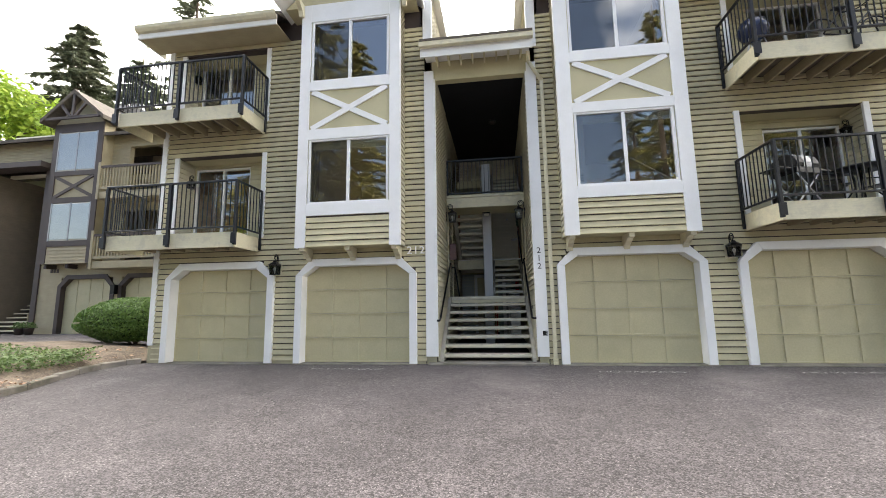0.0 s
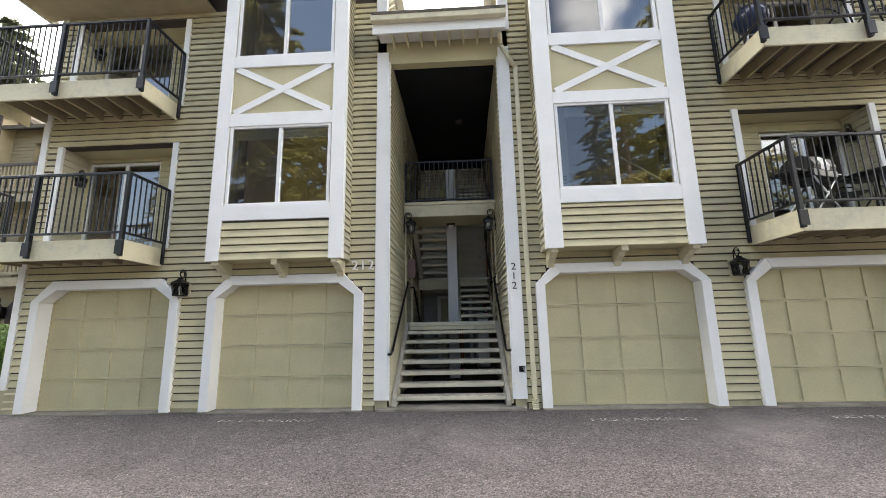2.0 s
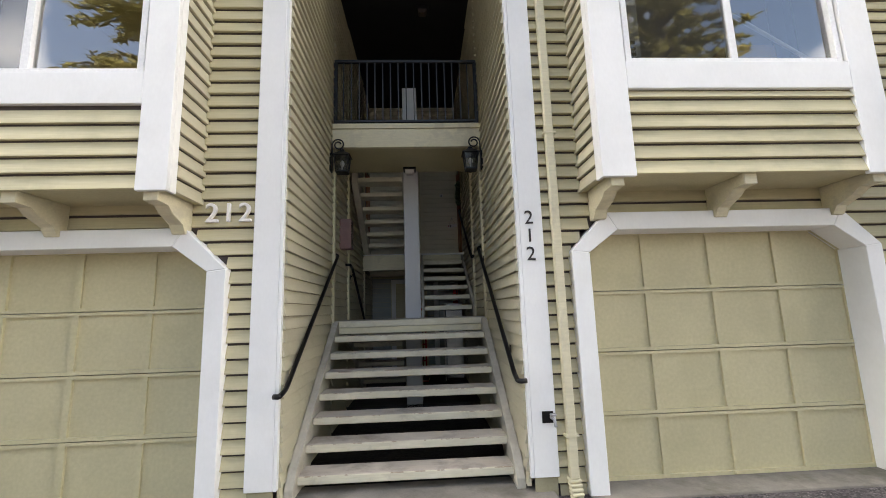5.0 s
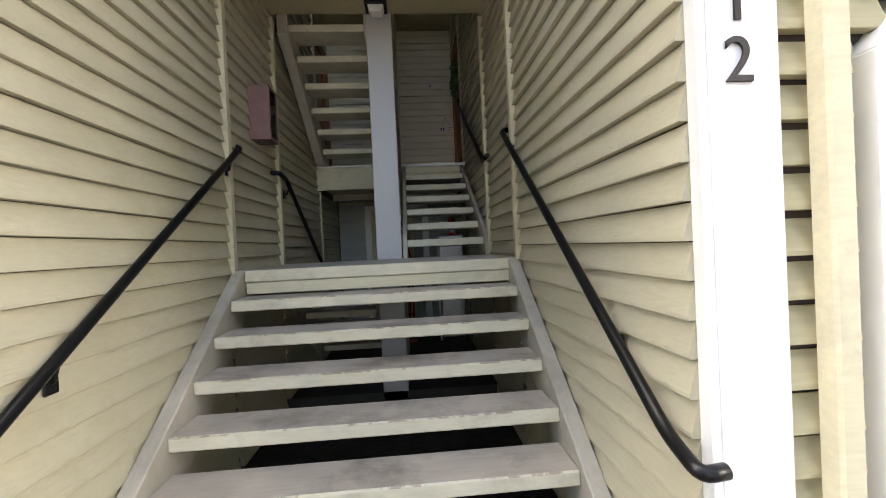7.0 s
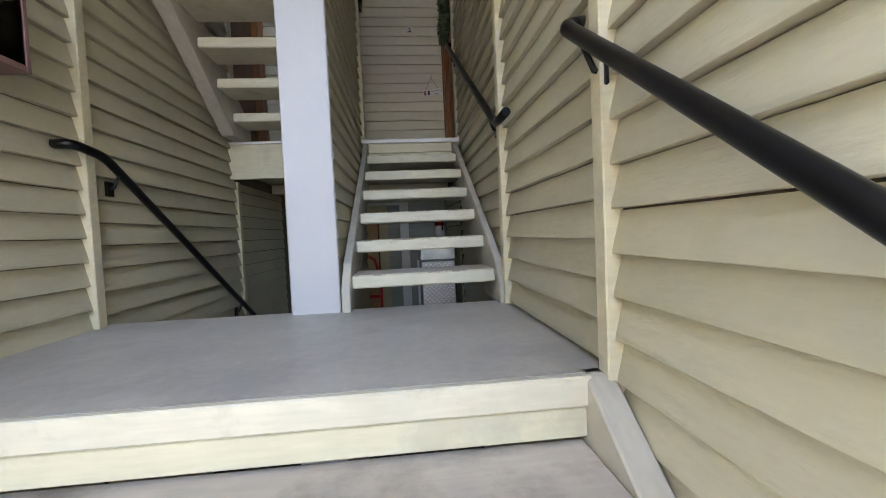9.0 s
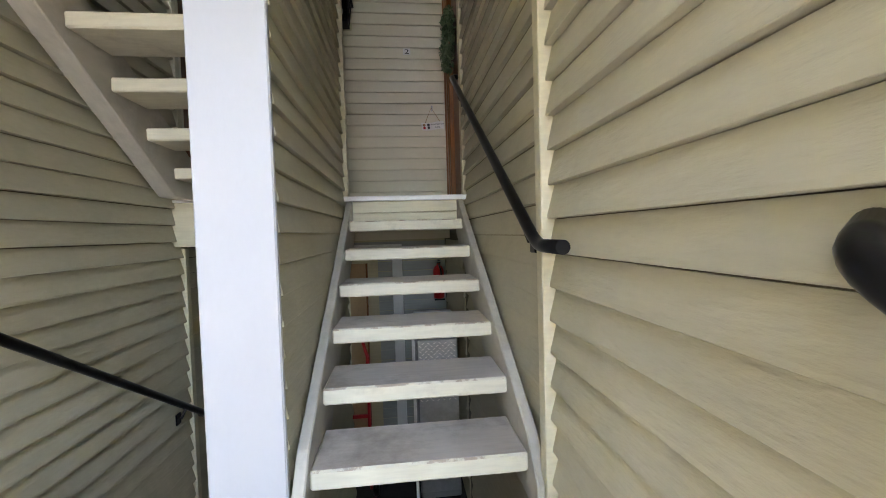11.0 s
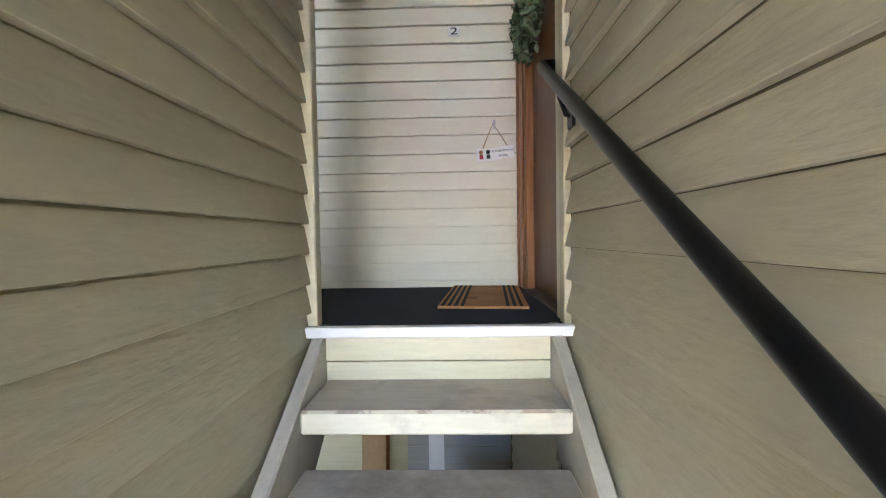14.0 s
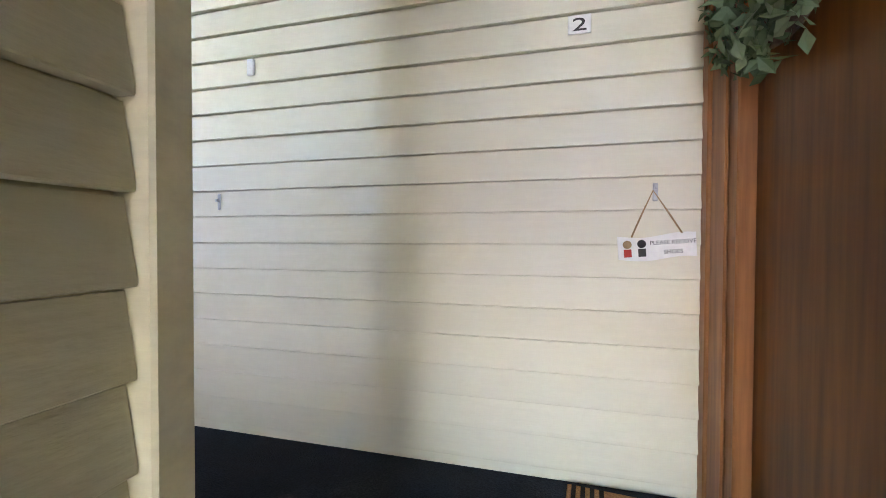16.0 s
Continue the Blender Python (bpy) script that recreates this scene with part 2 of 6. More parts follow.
M_BED = material("dry bark and grass bed", (0.13, 0.1, 0.075), 0.95, var=0.3, scale=5, grain=(28, 28, 28), bump=1.0, fine=0.45, stain=(0.2, 0.16, 0.12), stain_amt=0.6, stain_scale=2.2, bump_dist=0.03)
# Lower-level concrete, coloured dark in place of the missing shade.
M_SHADECONC = material("lower floor concrete darkened as shade", (0.045, 0.042, 0.04), 0.85, var=0.2, scale=3, grain=(40, 40, 40), bump=0.2, stain=(0.06, 0.055, 0.05), stain_amt=0.6)


def leaf_material(name, a, c, trans=0.25):
    m = bpy.data.materials.new(name)
    m.use_nodes = True
    n, l = m.node_tree.nodes, m.node_tree.links
    b = n["Principled BSDF"]
    b.inputs["Roughness"].default_value = 0.6
    geo = n.new("ShaderNodeNewGeometry")
    mix = n.new("ShaderNodeMixRGB")
    mix.inputs[1].default_value, mix.inputs[2].default_value = (*a, 1), (*c, 1)
    l.new(geo.outputs["Random Per Island"], mix.inputs[0])
    l.new(mix.outputs[0], b.inputs["Base Color"])
    t = n.new("ShaderNodeBsdfTranslucent")
    l.new(mix.outputs[0], t.inputs["Color"])
    ms = n.new("ShaderNodeMixShader")
    ms.inputs[0].default_value = trans
    l.new(b.outputs[0], ms.inputs[1]), l.new(t.outputs[0], ms.inputs[2])
    l.new(ms.outputs[0], n["Material Output"].inputs["Surface"])
    return m


# Needle greens raised towards grey, so distance haze sits in the colour.
M_NEEDLE = leaf_material("fir needles", (0.08, 0.1, 0.06), (0.19, 0.2, 0.13), 0.4)
# Lighter golden copy of the needles, with sunlight put into the leaf colour.
M_SUNSPRAY = leaf_material("conifer sprays with sunlit gold", (0.13, 0.125, 0.04), (0.33, 0.3, 0.115), 0.5)
M_LEAF = leaf_material("maple leaves", (0.15, 0.25, 0.025), (0.34, 0.44, 0.06), 0.4)
M_BUSH = leaf_material("clipped shrub leaves", (0.055, 0.12, 0.018), (0.13, 0.23, 0.045))
M_IVY = leaf_material("ivy leaves", (0.055, 0.11, 0.028), (0.15, 0.22, 0.07))
M_DRYLEAF = leaf_material("fallen dry leaves", (0.25, 0.13, 0.07), (0.45, 0.3, 0.2), 0.1)
M_EUC = leaf_material("grey green wreath leaves", (0.06, 0.11, 0.05), (0.2, 0.27, 0.15), 0.2)


def glass_material(name, tint, rough=0.0, ior=1.6):
    m = bpy.data.materials.new(name)
    m.use_nodes = True
    n, l = m.node_tree.nodes, m.node_tree.links
    n.remove(n["Principled BSDF"])
    t, g, f, ms = (n.new("ShaderNode" + k) for k in ("BsdfTransparent", "BsdfGlossy", "Fresnel", "MixShader"))
    t.inputs["Color"].default_value = (*tint, 1)
    g.inputs["Roughness"].default_value = rough
    f.inputs["IOR"].default_value = ior
    l.new(f.outputs[0], ms.inputs[0]), l.new(t.outputs[0], ms.inputs[1]), l.new(g.outputs[0], ms.inputs[2])
    l.new(ms.outputs[0], n["Material Output"].inputs["Surface"])
    return m


M_GLASS = glass_material("window glass", (0.78, 0.83, 0.83), 0.0, 3.3)
M_CLEAR = bpy.data.materials.new("inner glass face")
M_CLEAR.use_nodes = True
_n = M_CLEAR.node_tree.nodes
M_CLEAR.node_tree.links.new(_n.new("ShaderNodeBsdfTransparent").outputs[0], _n["Material Output"].inputs["Surface"])
M_LAMPGLASS = glass_material("seeded lamp glass", (0.6, 0.62, 0.62), 0.15, 1.5)
M_SCREEN = bpy.data.materials.new("insect screen")
M_SCREEN.use_nodes = True
_n, _l = M_SCREEN.node_tree.nodes, M_SCREEN.node_tree.links
_n["Principled BSDF"].inputs["Base Color"].default_value = (0.03, 0.03, 0.032, 1)
_n["Principled BSDF"].inputs["Roughness"].default_value = 0.8
_t, _m = _n.new("ShaderNodeBsdfTransparent"), _n.new("ShaderNodeMixShader")
_m.inputs[0].default_value = 0.15
_l.new(_t.outputs[0], _m.inputs[1]), _l.new(_n["Principled BSDF"].outputs[0], _m.inputs[2]), _l.new(_m.outputs[0], _n["Material Output"].inputs["Surface"])
M_SMOKE = glass_material("smoked clear cover", (0.5, 0.5, 0.55), 0.05, 1.5)


def glow_material(name, col, power):
    m = bpy.data.materials.new(name)
    m.use_nodes = True
    b = m.node_tree.nodes["Principled BSDF"]
    b.inputs["Base Color"].default_value = (*col, 1)
    b.inputs["Emission Color"].default_value, b.inputs["Emission Strength"].default_value = (*col, 1), power
    return m


M_BULB = glow_material("warm room bulb", (1.0, 0.75, 0.42), 14)


# ---- building blocks ----
def box(bm, x0, x1, y0, y1, z0, z1, mat=0, m=None):
    pts = [(x, y, z) for z in (z0, z1) for y in (y0, y1) for x in (x0, x1)]
    v = [bm.verts.new(m @ Vector(p) if m else p) for p in pts]
    for f in ((0, 2, 3, 1), (4, 5, 7, 6), (0, 1, 5, 4), (2, 6, 7, 3), (0, 4, 6, 2), (1, 3, 7, 5)):
        bm.faces.new([v[i] for i in f]).material_index = mat
    return v


def prism(bm, outline, depth, m, mat=0):
    """A flat outline (u, v) in the plane of m's x and z, given thickness along m's y."""
    a = [bm.verts.new(m @ Vector((u, 0, v))) for u, v in outline]
    b = [bm.verts.new(m @ Vector((u, depth, v))) for u, v in outline]
    k = len(outline)
    bm.faces.new(a).material_index = mat
    bm.faces.new(b[::-1]).material_index = mat
    for i in range(k):
        bm.faces.new((a[i], b[i], b[(i + 1) % k], a[(i + 1) % k])).material_index = mat


def tube(bm, path, r, sides=8, taper=None, cap=True):
    """A round bar along a path of points."""
    rings = []
    path = [Vector(p) for p in path]
    up = None
    for i, p in enumerate(path):
        d = (path[min(i + 1, len(path) - 1)] - path[max(i - 1, 0)]).normalized()
        if up is None:
            up = d.orthogonal().normalized()
        up = (up - d * up.dot(d)).normalized()
        side = d.cross(up)
        rr = r if taper is None else r + (taper - r) * i / (len(path) - 1)
        rings.append([bm.verts.new(p + (up * math.cos(a) + side * math.sin(a)) * rr) for a in (2 * math.pi * k / sides for k in range(sides))])
    for a, b in zip(rings, rings[1:]):
        for k in range(sides):
            bm.faces.new((a[k], a[(k + 1) % sides], b[(k + 1) % sides], b[k])).smooth = True
    if cap:
        bm.faces.new(rings[0][::-1]), bm.faces.new(rings[-1])


def lathe(bm, profile, centre=(0, 0, 0), sides=20):
    """A turned shape from (radius, height) pairs."""
    c = Vector(centre)
    rings = [[bm.verts.new(c + Vector((r * math.cos(2 * math.pi * k / sides), r * math.sin(2 * math.pi * k / sides), z))) for k in range(sides)] for r, z in profile]
    for a, b in zip(rings, rings[1:]):
        for k in range(sides):
            bm.faces.new((a[k], a[(k + 1) % sides], b[(k + 1) % sides], b[k])).smooth = True
    bm.faces.new(rings[0][::-1]), bm.faces.new(rings[-1])


def mesh(bm, mats, bevel=0.0):
    if bevel:
        bmesh.ops.bevel(bm, geom=list(bm.edges), offset=bevel, segments=1, affect="EDGES", clamp_overlap=True)
    bmesh.ops.recalc_face_normals(bm, faces=bm.faces)
    me = bpy.data.meshes.new("mesh")
    bm.to_mesh(me)
    bm.free()
    for k in mats if isinstance(mats, (list, tuple)) else [mats]:
        me.materials.append(k)
    return me


def part(name, bm, mats, parent=None, label="", bevel=0.0):
    """Links a bmesh, or a ready mesh, as one object under a thing or a part."""
    me = bm if isinstance(bm, bpy.types.Mesh) else mesh(bm, mats, bevel)
    ob = new(name, me)
    ob.parent = parent
    return tagged(ob, label)


def thing(name, at=(0, 0, 0), label="", category="", group="", kind=""):
    ob = new(name)
    ob.empty_display_size = 0.1
    ob.location = at
    return tagged(ob, label, category, group, kind)


def boxes(*rows):
    bm = bmesh.new()
    for r in rows:
        box(bm, *r)
    return bm


def pane(x0, x1, y0, y1, z0, z1, m=None):
    """A sheet of glass whose outer face, towards -y, carries the gloss."""
    bm = bmesh.new()
    box(bm, x0, x1, y0, y1, z0, z1, 1, m)
    bm.faces.ensure_lookup_table()
    bm.faces[2].material_index = 0
    return bm


def holes_wall(u0, u1, z0, z1, holes):
    """The rectangles left of a wall when the holes are taken out."""
    us = sorted({u0, u1, *[h for a in holes for h in a[:2] if u0 < h < u1]})
    zs = sorted({z0, z1, *[h for a in holes for h in a[2:] if z0 < h < z1]})
    out = []
    for a, b in zip(us, us[1:]):
        run = None
        for c, d in zip(zs, zs[1:]):
            open_here = any(h[0] <= (a + b) / 2 <= h[1] and h[2] <= (c + d) / 2 <= h[3] for h in holes)
            if open_here:
                if run:
                    out.append((a, b, *run))
                run = None
            else:
                run = (run[0], d) if run else (c, d)
        if run:
            out.append((a, b, *run))
    return out


BOARDS = {}


def board_mesh(pitch, mat, thick=0.02, gap=0.007, lip=0.0):
    """One board, 1 m long: a wedge whose top stops a few millimetres short of the next board; the gap stands in for the
    lap's shadow line.
    """
    key = (pitch, mat.name, thick, gap, lip)
    if key not in BOARDS:
        bm = bmesh.new()
        top = pitch - gap
        prof = [(0, 0), (-thick + 0.002, 0), (-thick, 0.002), (-thick + 0.001, 0.014), (-(thick - lip) if lip else -0.005, top), (0, top)]
        a = [bm.verts.new((0, y, z)) for y, z in prof]
        b = [bm.verts.new((1, y, z)) for y, z in prof]
        bm.faces.new(a), bm.faces.new(b[::-1])
        for i in range(6):
            bm.faces.new((a[i], b[i], b[(i + 1) % 6], a[(i + 1) % 6]))
        BOARDS[key] = mesh(bm, mat)
    return BOARDS[key]


def siding(parent, origin, turn, u0, u1, z0, z1, pitch, mat, holes=(), thick=0.02, gap=0.007, lip=0.0):
    """Lapped boards on a wall face. The face starts at origin, runs along x turned by turn degrees, and looks to its own -y."""
    me = board_mesh(pitch, mat, thick, gap, lip)
    base = pose(*origin, 0, 0, turn)
    rnd = random.Random(hash((round(origin[0], 2), round(origin[1], 2), turn, round(u0, 2))) & 0xFFFF)
    z = z0
    while z < z1 - 0.02:
        spans = [(u0, u1)]
        for a, b, c, d in holes:
            if c < z + pitch * 0.6 and d > z + pitch * 0.4:
                spans = [s for p, q in spans for s in ((p, min(q, a)), (max(p, b), q)) if s[1] - s[0] > 0.01]
        for p, q in spans:
            ob = new("board", me)
            ob.parent = parent
            top = min(1.0, (z1 - z) / pitch) if z + pitch > z1 else 1.0
            ob.matrix_basis = base @ Matrix.Translation((p, 0, z + rnd.uniform(-0.0015, 0.0015))) @ Matrix.Rotation(rnd.uniform(-0.0006, 0.0006), 4, "Y") @ Matrix.Diagonal((q - p, rnd.uniform(0.92, 1.08), top, 1))
        z += pitch


def words(name, text, height, depth, m, mat, parent=None, label="", spacing=1.0):
    """Raised lettering in the built-in font; m puts its baseline's middle, its x along the line and its z out of the face."""
    cu = bpy.data.curves.new("words", "FONT")
    cu.body, cu.align_x, cu.extrude, cu.size, cu.space_character = text, "CENTER", depth, height * 1.37, spacing
    tmp = bpy.data.objects.new("words", cu)
    scene.collection.objects.link(tmp)
    me = bpy.data.meshes.new_from_object(tmp.evaluated_get(bpy.context.evaluated_depsgraph_get()))
    bpy.data.objects.remove(tmp)
    me.materials.clear()
    me.materials.append(mat)
    ob = new(name, me)
    ob.parent = parent
    ob.matrix_basis = m
    return tagged(ob, label)


# ---- plan ----
WALL_Y = 0.60          # face of the front wall's boards
BAY_Y = 0.03           # face of the bays' trim
XL, XR = -1.08, 1.115  # side walls of the stairwell
RISE = 0.19
LAND1, LAND2, LAND3 = 1.52, 2.85, 4.37
Y1, YCOL, Y2, YBACK = 2.52, 3.69, 5.48, 6.665
CEIL = 6.85
END_L, END_R = -8.35, 11.5
EAVE = 8.15


# ---- ground ----
def smooth(a, b, x):
    t = min(1, max(0, (x - a) / (b - a)))
    return t * t * (3 - 2 * t)


def ground_z(x, y):
    z = 0.026 * (max(min(y, 0.5), -14) - 0.5)
    return z + 0.32 * smooth(-9.5, -14, x)


def ground():
    xs = [-900, -200, -60, -40, -30] + [-26 + 0.8 * i for i in range(48)] + [20, 40, 80, 200, 900]
    ys = [-900, -200, -60, -30, -20] + [-16 + 0.8 * i for i in range(34)] + [20, 40, 80, 200, 900]
    bm = bmesh.new()
    v = [[bm.verts.new((x, y, ground_z(x, y))) for x in xs] for y in ys]
    for j in range(len(ys) - 1):
        for i in range(len(xs) - 1):
            bm.faces.new((v[j][i], v[j][i + 1], v[j + 1][i + 1], v[j + 1][i]))
    tagged(part("ground", bm, M_ASPHALT), "worn grey asphalt forecourt with pale scuffs", "ground", kind="structure")


ground()

# ---- front wall, with its openings ----
GARAGES = [  # outer left, outer right, outer top, chamfer
    (-7.96, -5.05, 2.42, 0.38), (-4.49, -1.55, 2.43, 0.38), (1.60, 4.68, 2.50, 0.36), (5.28, 8.38, 2.50, 0.38)]
TRIM = 0.17
RECESS = [(-7.93, -5.47, 3.02, 5.22), (-7.93, -5.47, 6.06, 8.1), (5.6, 8.12, 3.1, 5.42), (5.6, 8.12, 6.2, 8.3)]
garage_holes = [(a + TRIM - 0.04, b - TRIM + 0.04, 0, t - TRIM + 0.04) for a, b, t, c in GARAGES]


def front_wall(name, x0, x1, holes, label):
    bm = bmesh.new()
    for a, b, c, d in holes_wall(x0, x1, 0.0, 9.2, holes):
        box(bm, a, b, WALL_Y + 0.004, WALL_Y + 0.2, c, d)
    # Dark brown core shows through the board gaps as drawn lap shadows.
    w = tagged(part(name, bm, M_BROWN), label, "wall", kind="structure")
    return w


BAY_HOLES = [(-4.1, -1.95, 3.05, 5.5), (-4.1, -1.95, 6.15, 8.6), (1.98, 4.2, 3.05, 5.5), (1.98, 4.2, 6.15, 8.6)]
hl = garage_holes[:2] + RECESS[:2] + BAY_HOLES[:2]
hr = garage_holes[2:] + RECESS[2:] + BAY_HOLES[2:]
wall_l = front_wall("wall_front_west", END_L, XL - 0.07, hl, "olive beige lapped board front wall with white trim")
wall_r = front_wall("wall_front_east", XR + 0.07, END_R, hr, "olive beige lapped board front wall with white trim")

# ---- end wall and closing walls ----
bm = boxes((END_L, END_L + 0.2, WALL_Y + 0.2, 9.0, 0, 9.2), (END_R - 0.2, END_R, WALL_Y + 0.2, 9.0, 0, 9.2), (END_L, END_R, 9.0, 9.2, 0, 9.2))
tagged(part("wall_outer", bm, M_STUCCO), "plain beige outer walls closing the building", "wall", kind="structure")

# ---- garage doors ----
def garage(a, b, top, ch, n):
    d = thing("garage_door", ((a + b) / 2, 0.8, 0), "olive beige sixteen-panel sectional garage door, closed", "garage door", "garage doors")
    x0, x1, z1 = a + TRIM - 0.02, b - TRIM + 0.02, top - TRIM + 0.02
    inv = Matrix.Translation((-(a + b) / 2, -0.8, 0))
    w, rows, cols = x1 - x0, 4, 4
    h = z1 / rows
    for r in range(rows):
        bm = bmesh.new()
        zb, zt = (0.012 if r == 0 else r * h + 0.004), (r + 1) * h - (0.004 if r < rows - 1 else 0)
        box(bm, x0, x1, 0.80, 0.84, zb, zt, 0, inv)
        # stiles and rails stand proud of the flat panels
        box(bm, x0, x1, 0.774, 0.80, zt - 0.03, zt, 0, inv)
        box(bm, x0, x1, 0.774, 0.80, zb, zb + 0.032, 0, inv)
        for c in range(cols + 1):
            xc = x0 + w * c / cols
            box(bm, max(x0, xc - 0.03), min(x1, xc + 0.03), 0.776, 0.80, zb + 0.032, zt - 0.03, 0, inv)
        part("section", bm, M_DOOR, d)
    bm = bmesh.new()
    box(bm, -0.05, 0.05, -0.05, -0.015, 0.02, 0.05)
    part("handle", bm, M_DOOR, d, "small painted pull handle", 0.004)
    # surround with cut upper corners
    s = thing("garage_surround", ((a + b) / 2, 0.55, 0), "white painted garage door surround with angled upper corners", "door surround", "garage surrounds", "structure")
    inv = Matrix.Translation((-(a + b) / 2, 0, 0))
    y0, y1 = -0.05, 0.25
    iw = TRIM
    k = ch - iw * 0.42
    pieces = {"upright": [[(a, 0.0), (a + iw, 0.0), (a + iw, top - ch - 0.02), (a, top - ch)], [(b, 0.0), (b - iw, 0.0), (b - iw, top - ch - 0.02), (b, top - ch)]],
              "brace": [[(a, top - ch), (a + iw, top - ch - 0.02), (a + iw + k, top - iw), (a + ch, top)], [(b, top - ch), (b - iw, top - ch - 0.02), (b - iw - k, top - iw), (b - ch, top)]],
              "head": [[(a + ch, top), (a + iw + k, top - iw), (b - iw - k, top - iw), (b - ch, top)]]}
    for name, outs in pieces.items():
        for o in outs:
            bm = bmesh.new()
            prism(bm, o, y1 - y0, inv @ Matrix.Translation((0, y0, 0)))
            part(name, bm, M_WHITE, s, bevel=0.006)
    bm = bmesh.new()
    for sgn, e in ((1, a), (-1, b)):
        prism(bm, [(e + sgn * iw, top - iw), (e + sgn * (iw + k), top - iw), (e + sgn * iw, top - ch - 0.02)], 0.03, inv @ Matrix.Translation((0, 0.2, 0)))
    part("corner_panel", bm, M_DOOR, s)


for n, g in enumerate(GARAGES):
    garage(*g, n)

# dark garages behind the doors
tagged(part("garage_backing", boxes((END_L + 0.25, XL - 0.3, 0.9, 0.95, 0, 2.6), (XR + 0.3, END_R - 0.25, 0.9, 0.95, 0, 2.6)), M_ROOM), "plain wall behind the garage doors", "wall", kind="structure")


# ---- windows ----
COUNT = {"window": 0}


def window(x0, x1, z0, z1, y, slider=0.5, blind=0.0, label="white vinyl sliding window", door=False, room=(0.28, 0.25, 0.2)):
    COUNT["window"] += 1
    w = thing("window_%d" % COUNT["window"], ((x0 + x1) / 2, y, z0), label, "window" if not door else "sliding door", kind="structure")
    hw, h = (x1 - x0) / 2, z1 - z0
    f = 0.055
    part("window_frame", boxes((-hw, -hw + f, 0, 0.09, 0, h), (hw - f, hw, 0, 0.09, 0, h), (-hw + f, hw - f, 0, 0.09, 0, f), (-hw + f, hw - f, 0, 0.09, h - f, h)), M_VINYL, w, bevel=0.004)
    xm = -hw + 2 * hw * slider
    part("mullion", boxes((xm - 0.035, xm + 0.035, 0.01, 0.07, f, h - f)), M_VINYL, w, bevel=0.004)
    for a, b, yy in ((-hw + f, xm - 0.035, 0.03), (xm + 0.035, hw - f, 0.05)):
        g = part("pane", pane(a, b, yy, yy + 0.006, f, h - f), [M_GLASS, M_CLEAR], w)
        g.visible_shadow = False
    if not door:
        part("insect_screen", boxes((-hw + f, xm - 0.036, 0.018, 0.02, f, h - f)), M_SCREEN, w, "grey insect screen").visible_shadow = False
    if blind:
        bm = bmesh.new()
        z = h - f
        while z > h - f - blind * h:
            box(bm, -hw + f, hw - f, 0.1, 0.125, z - 0.022, z - 0.002)
            z -= 0.026
        part("blind", bm, M_BLIND, w, "pale slatted blind")
    return w


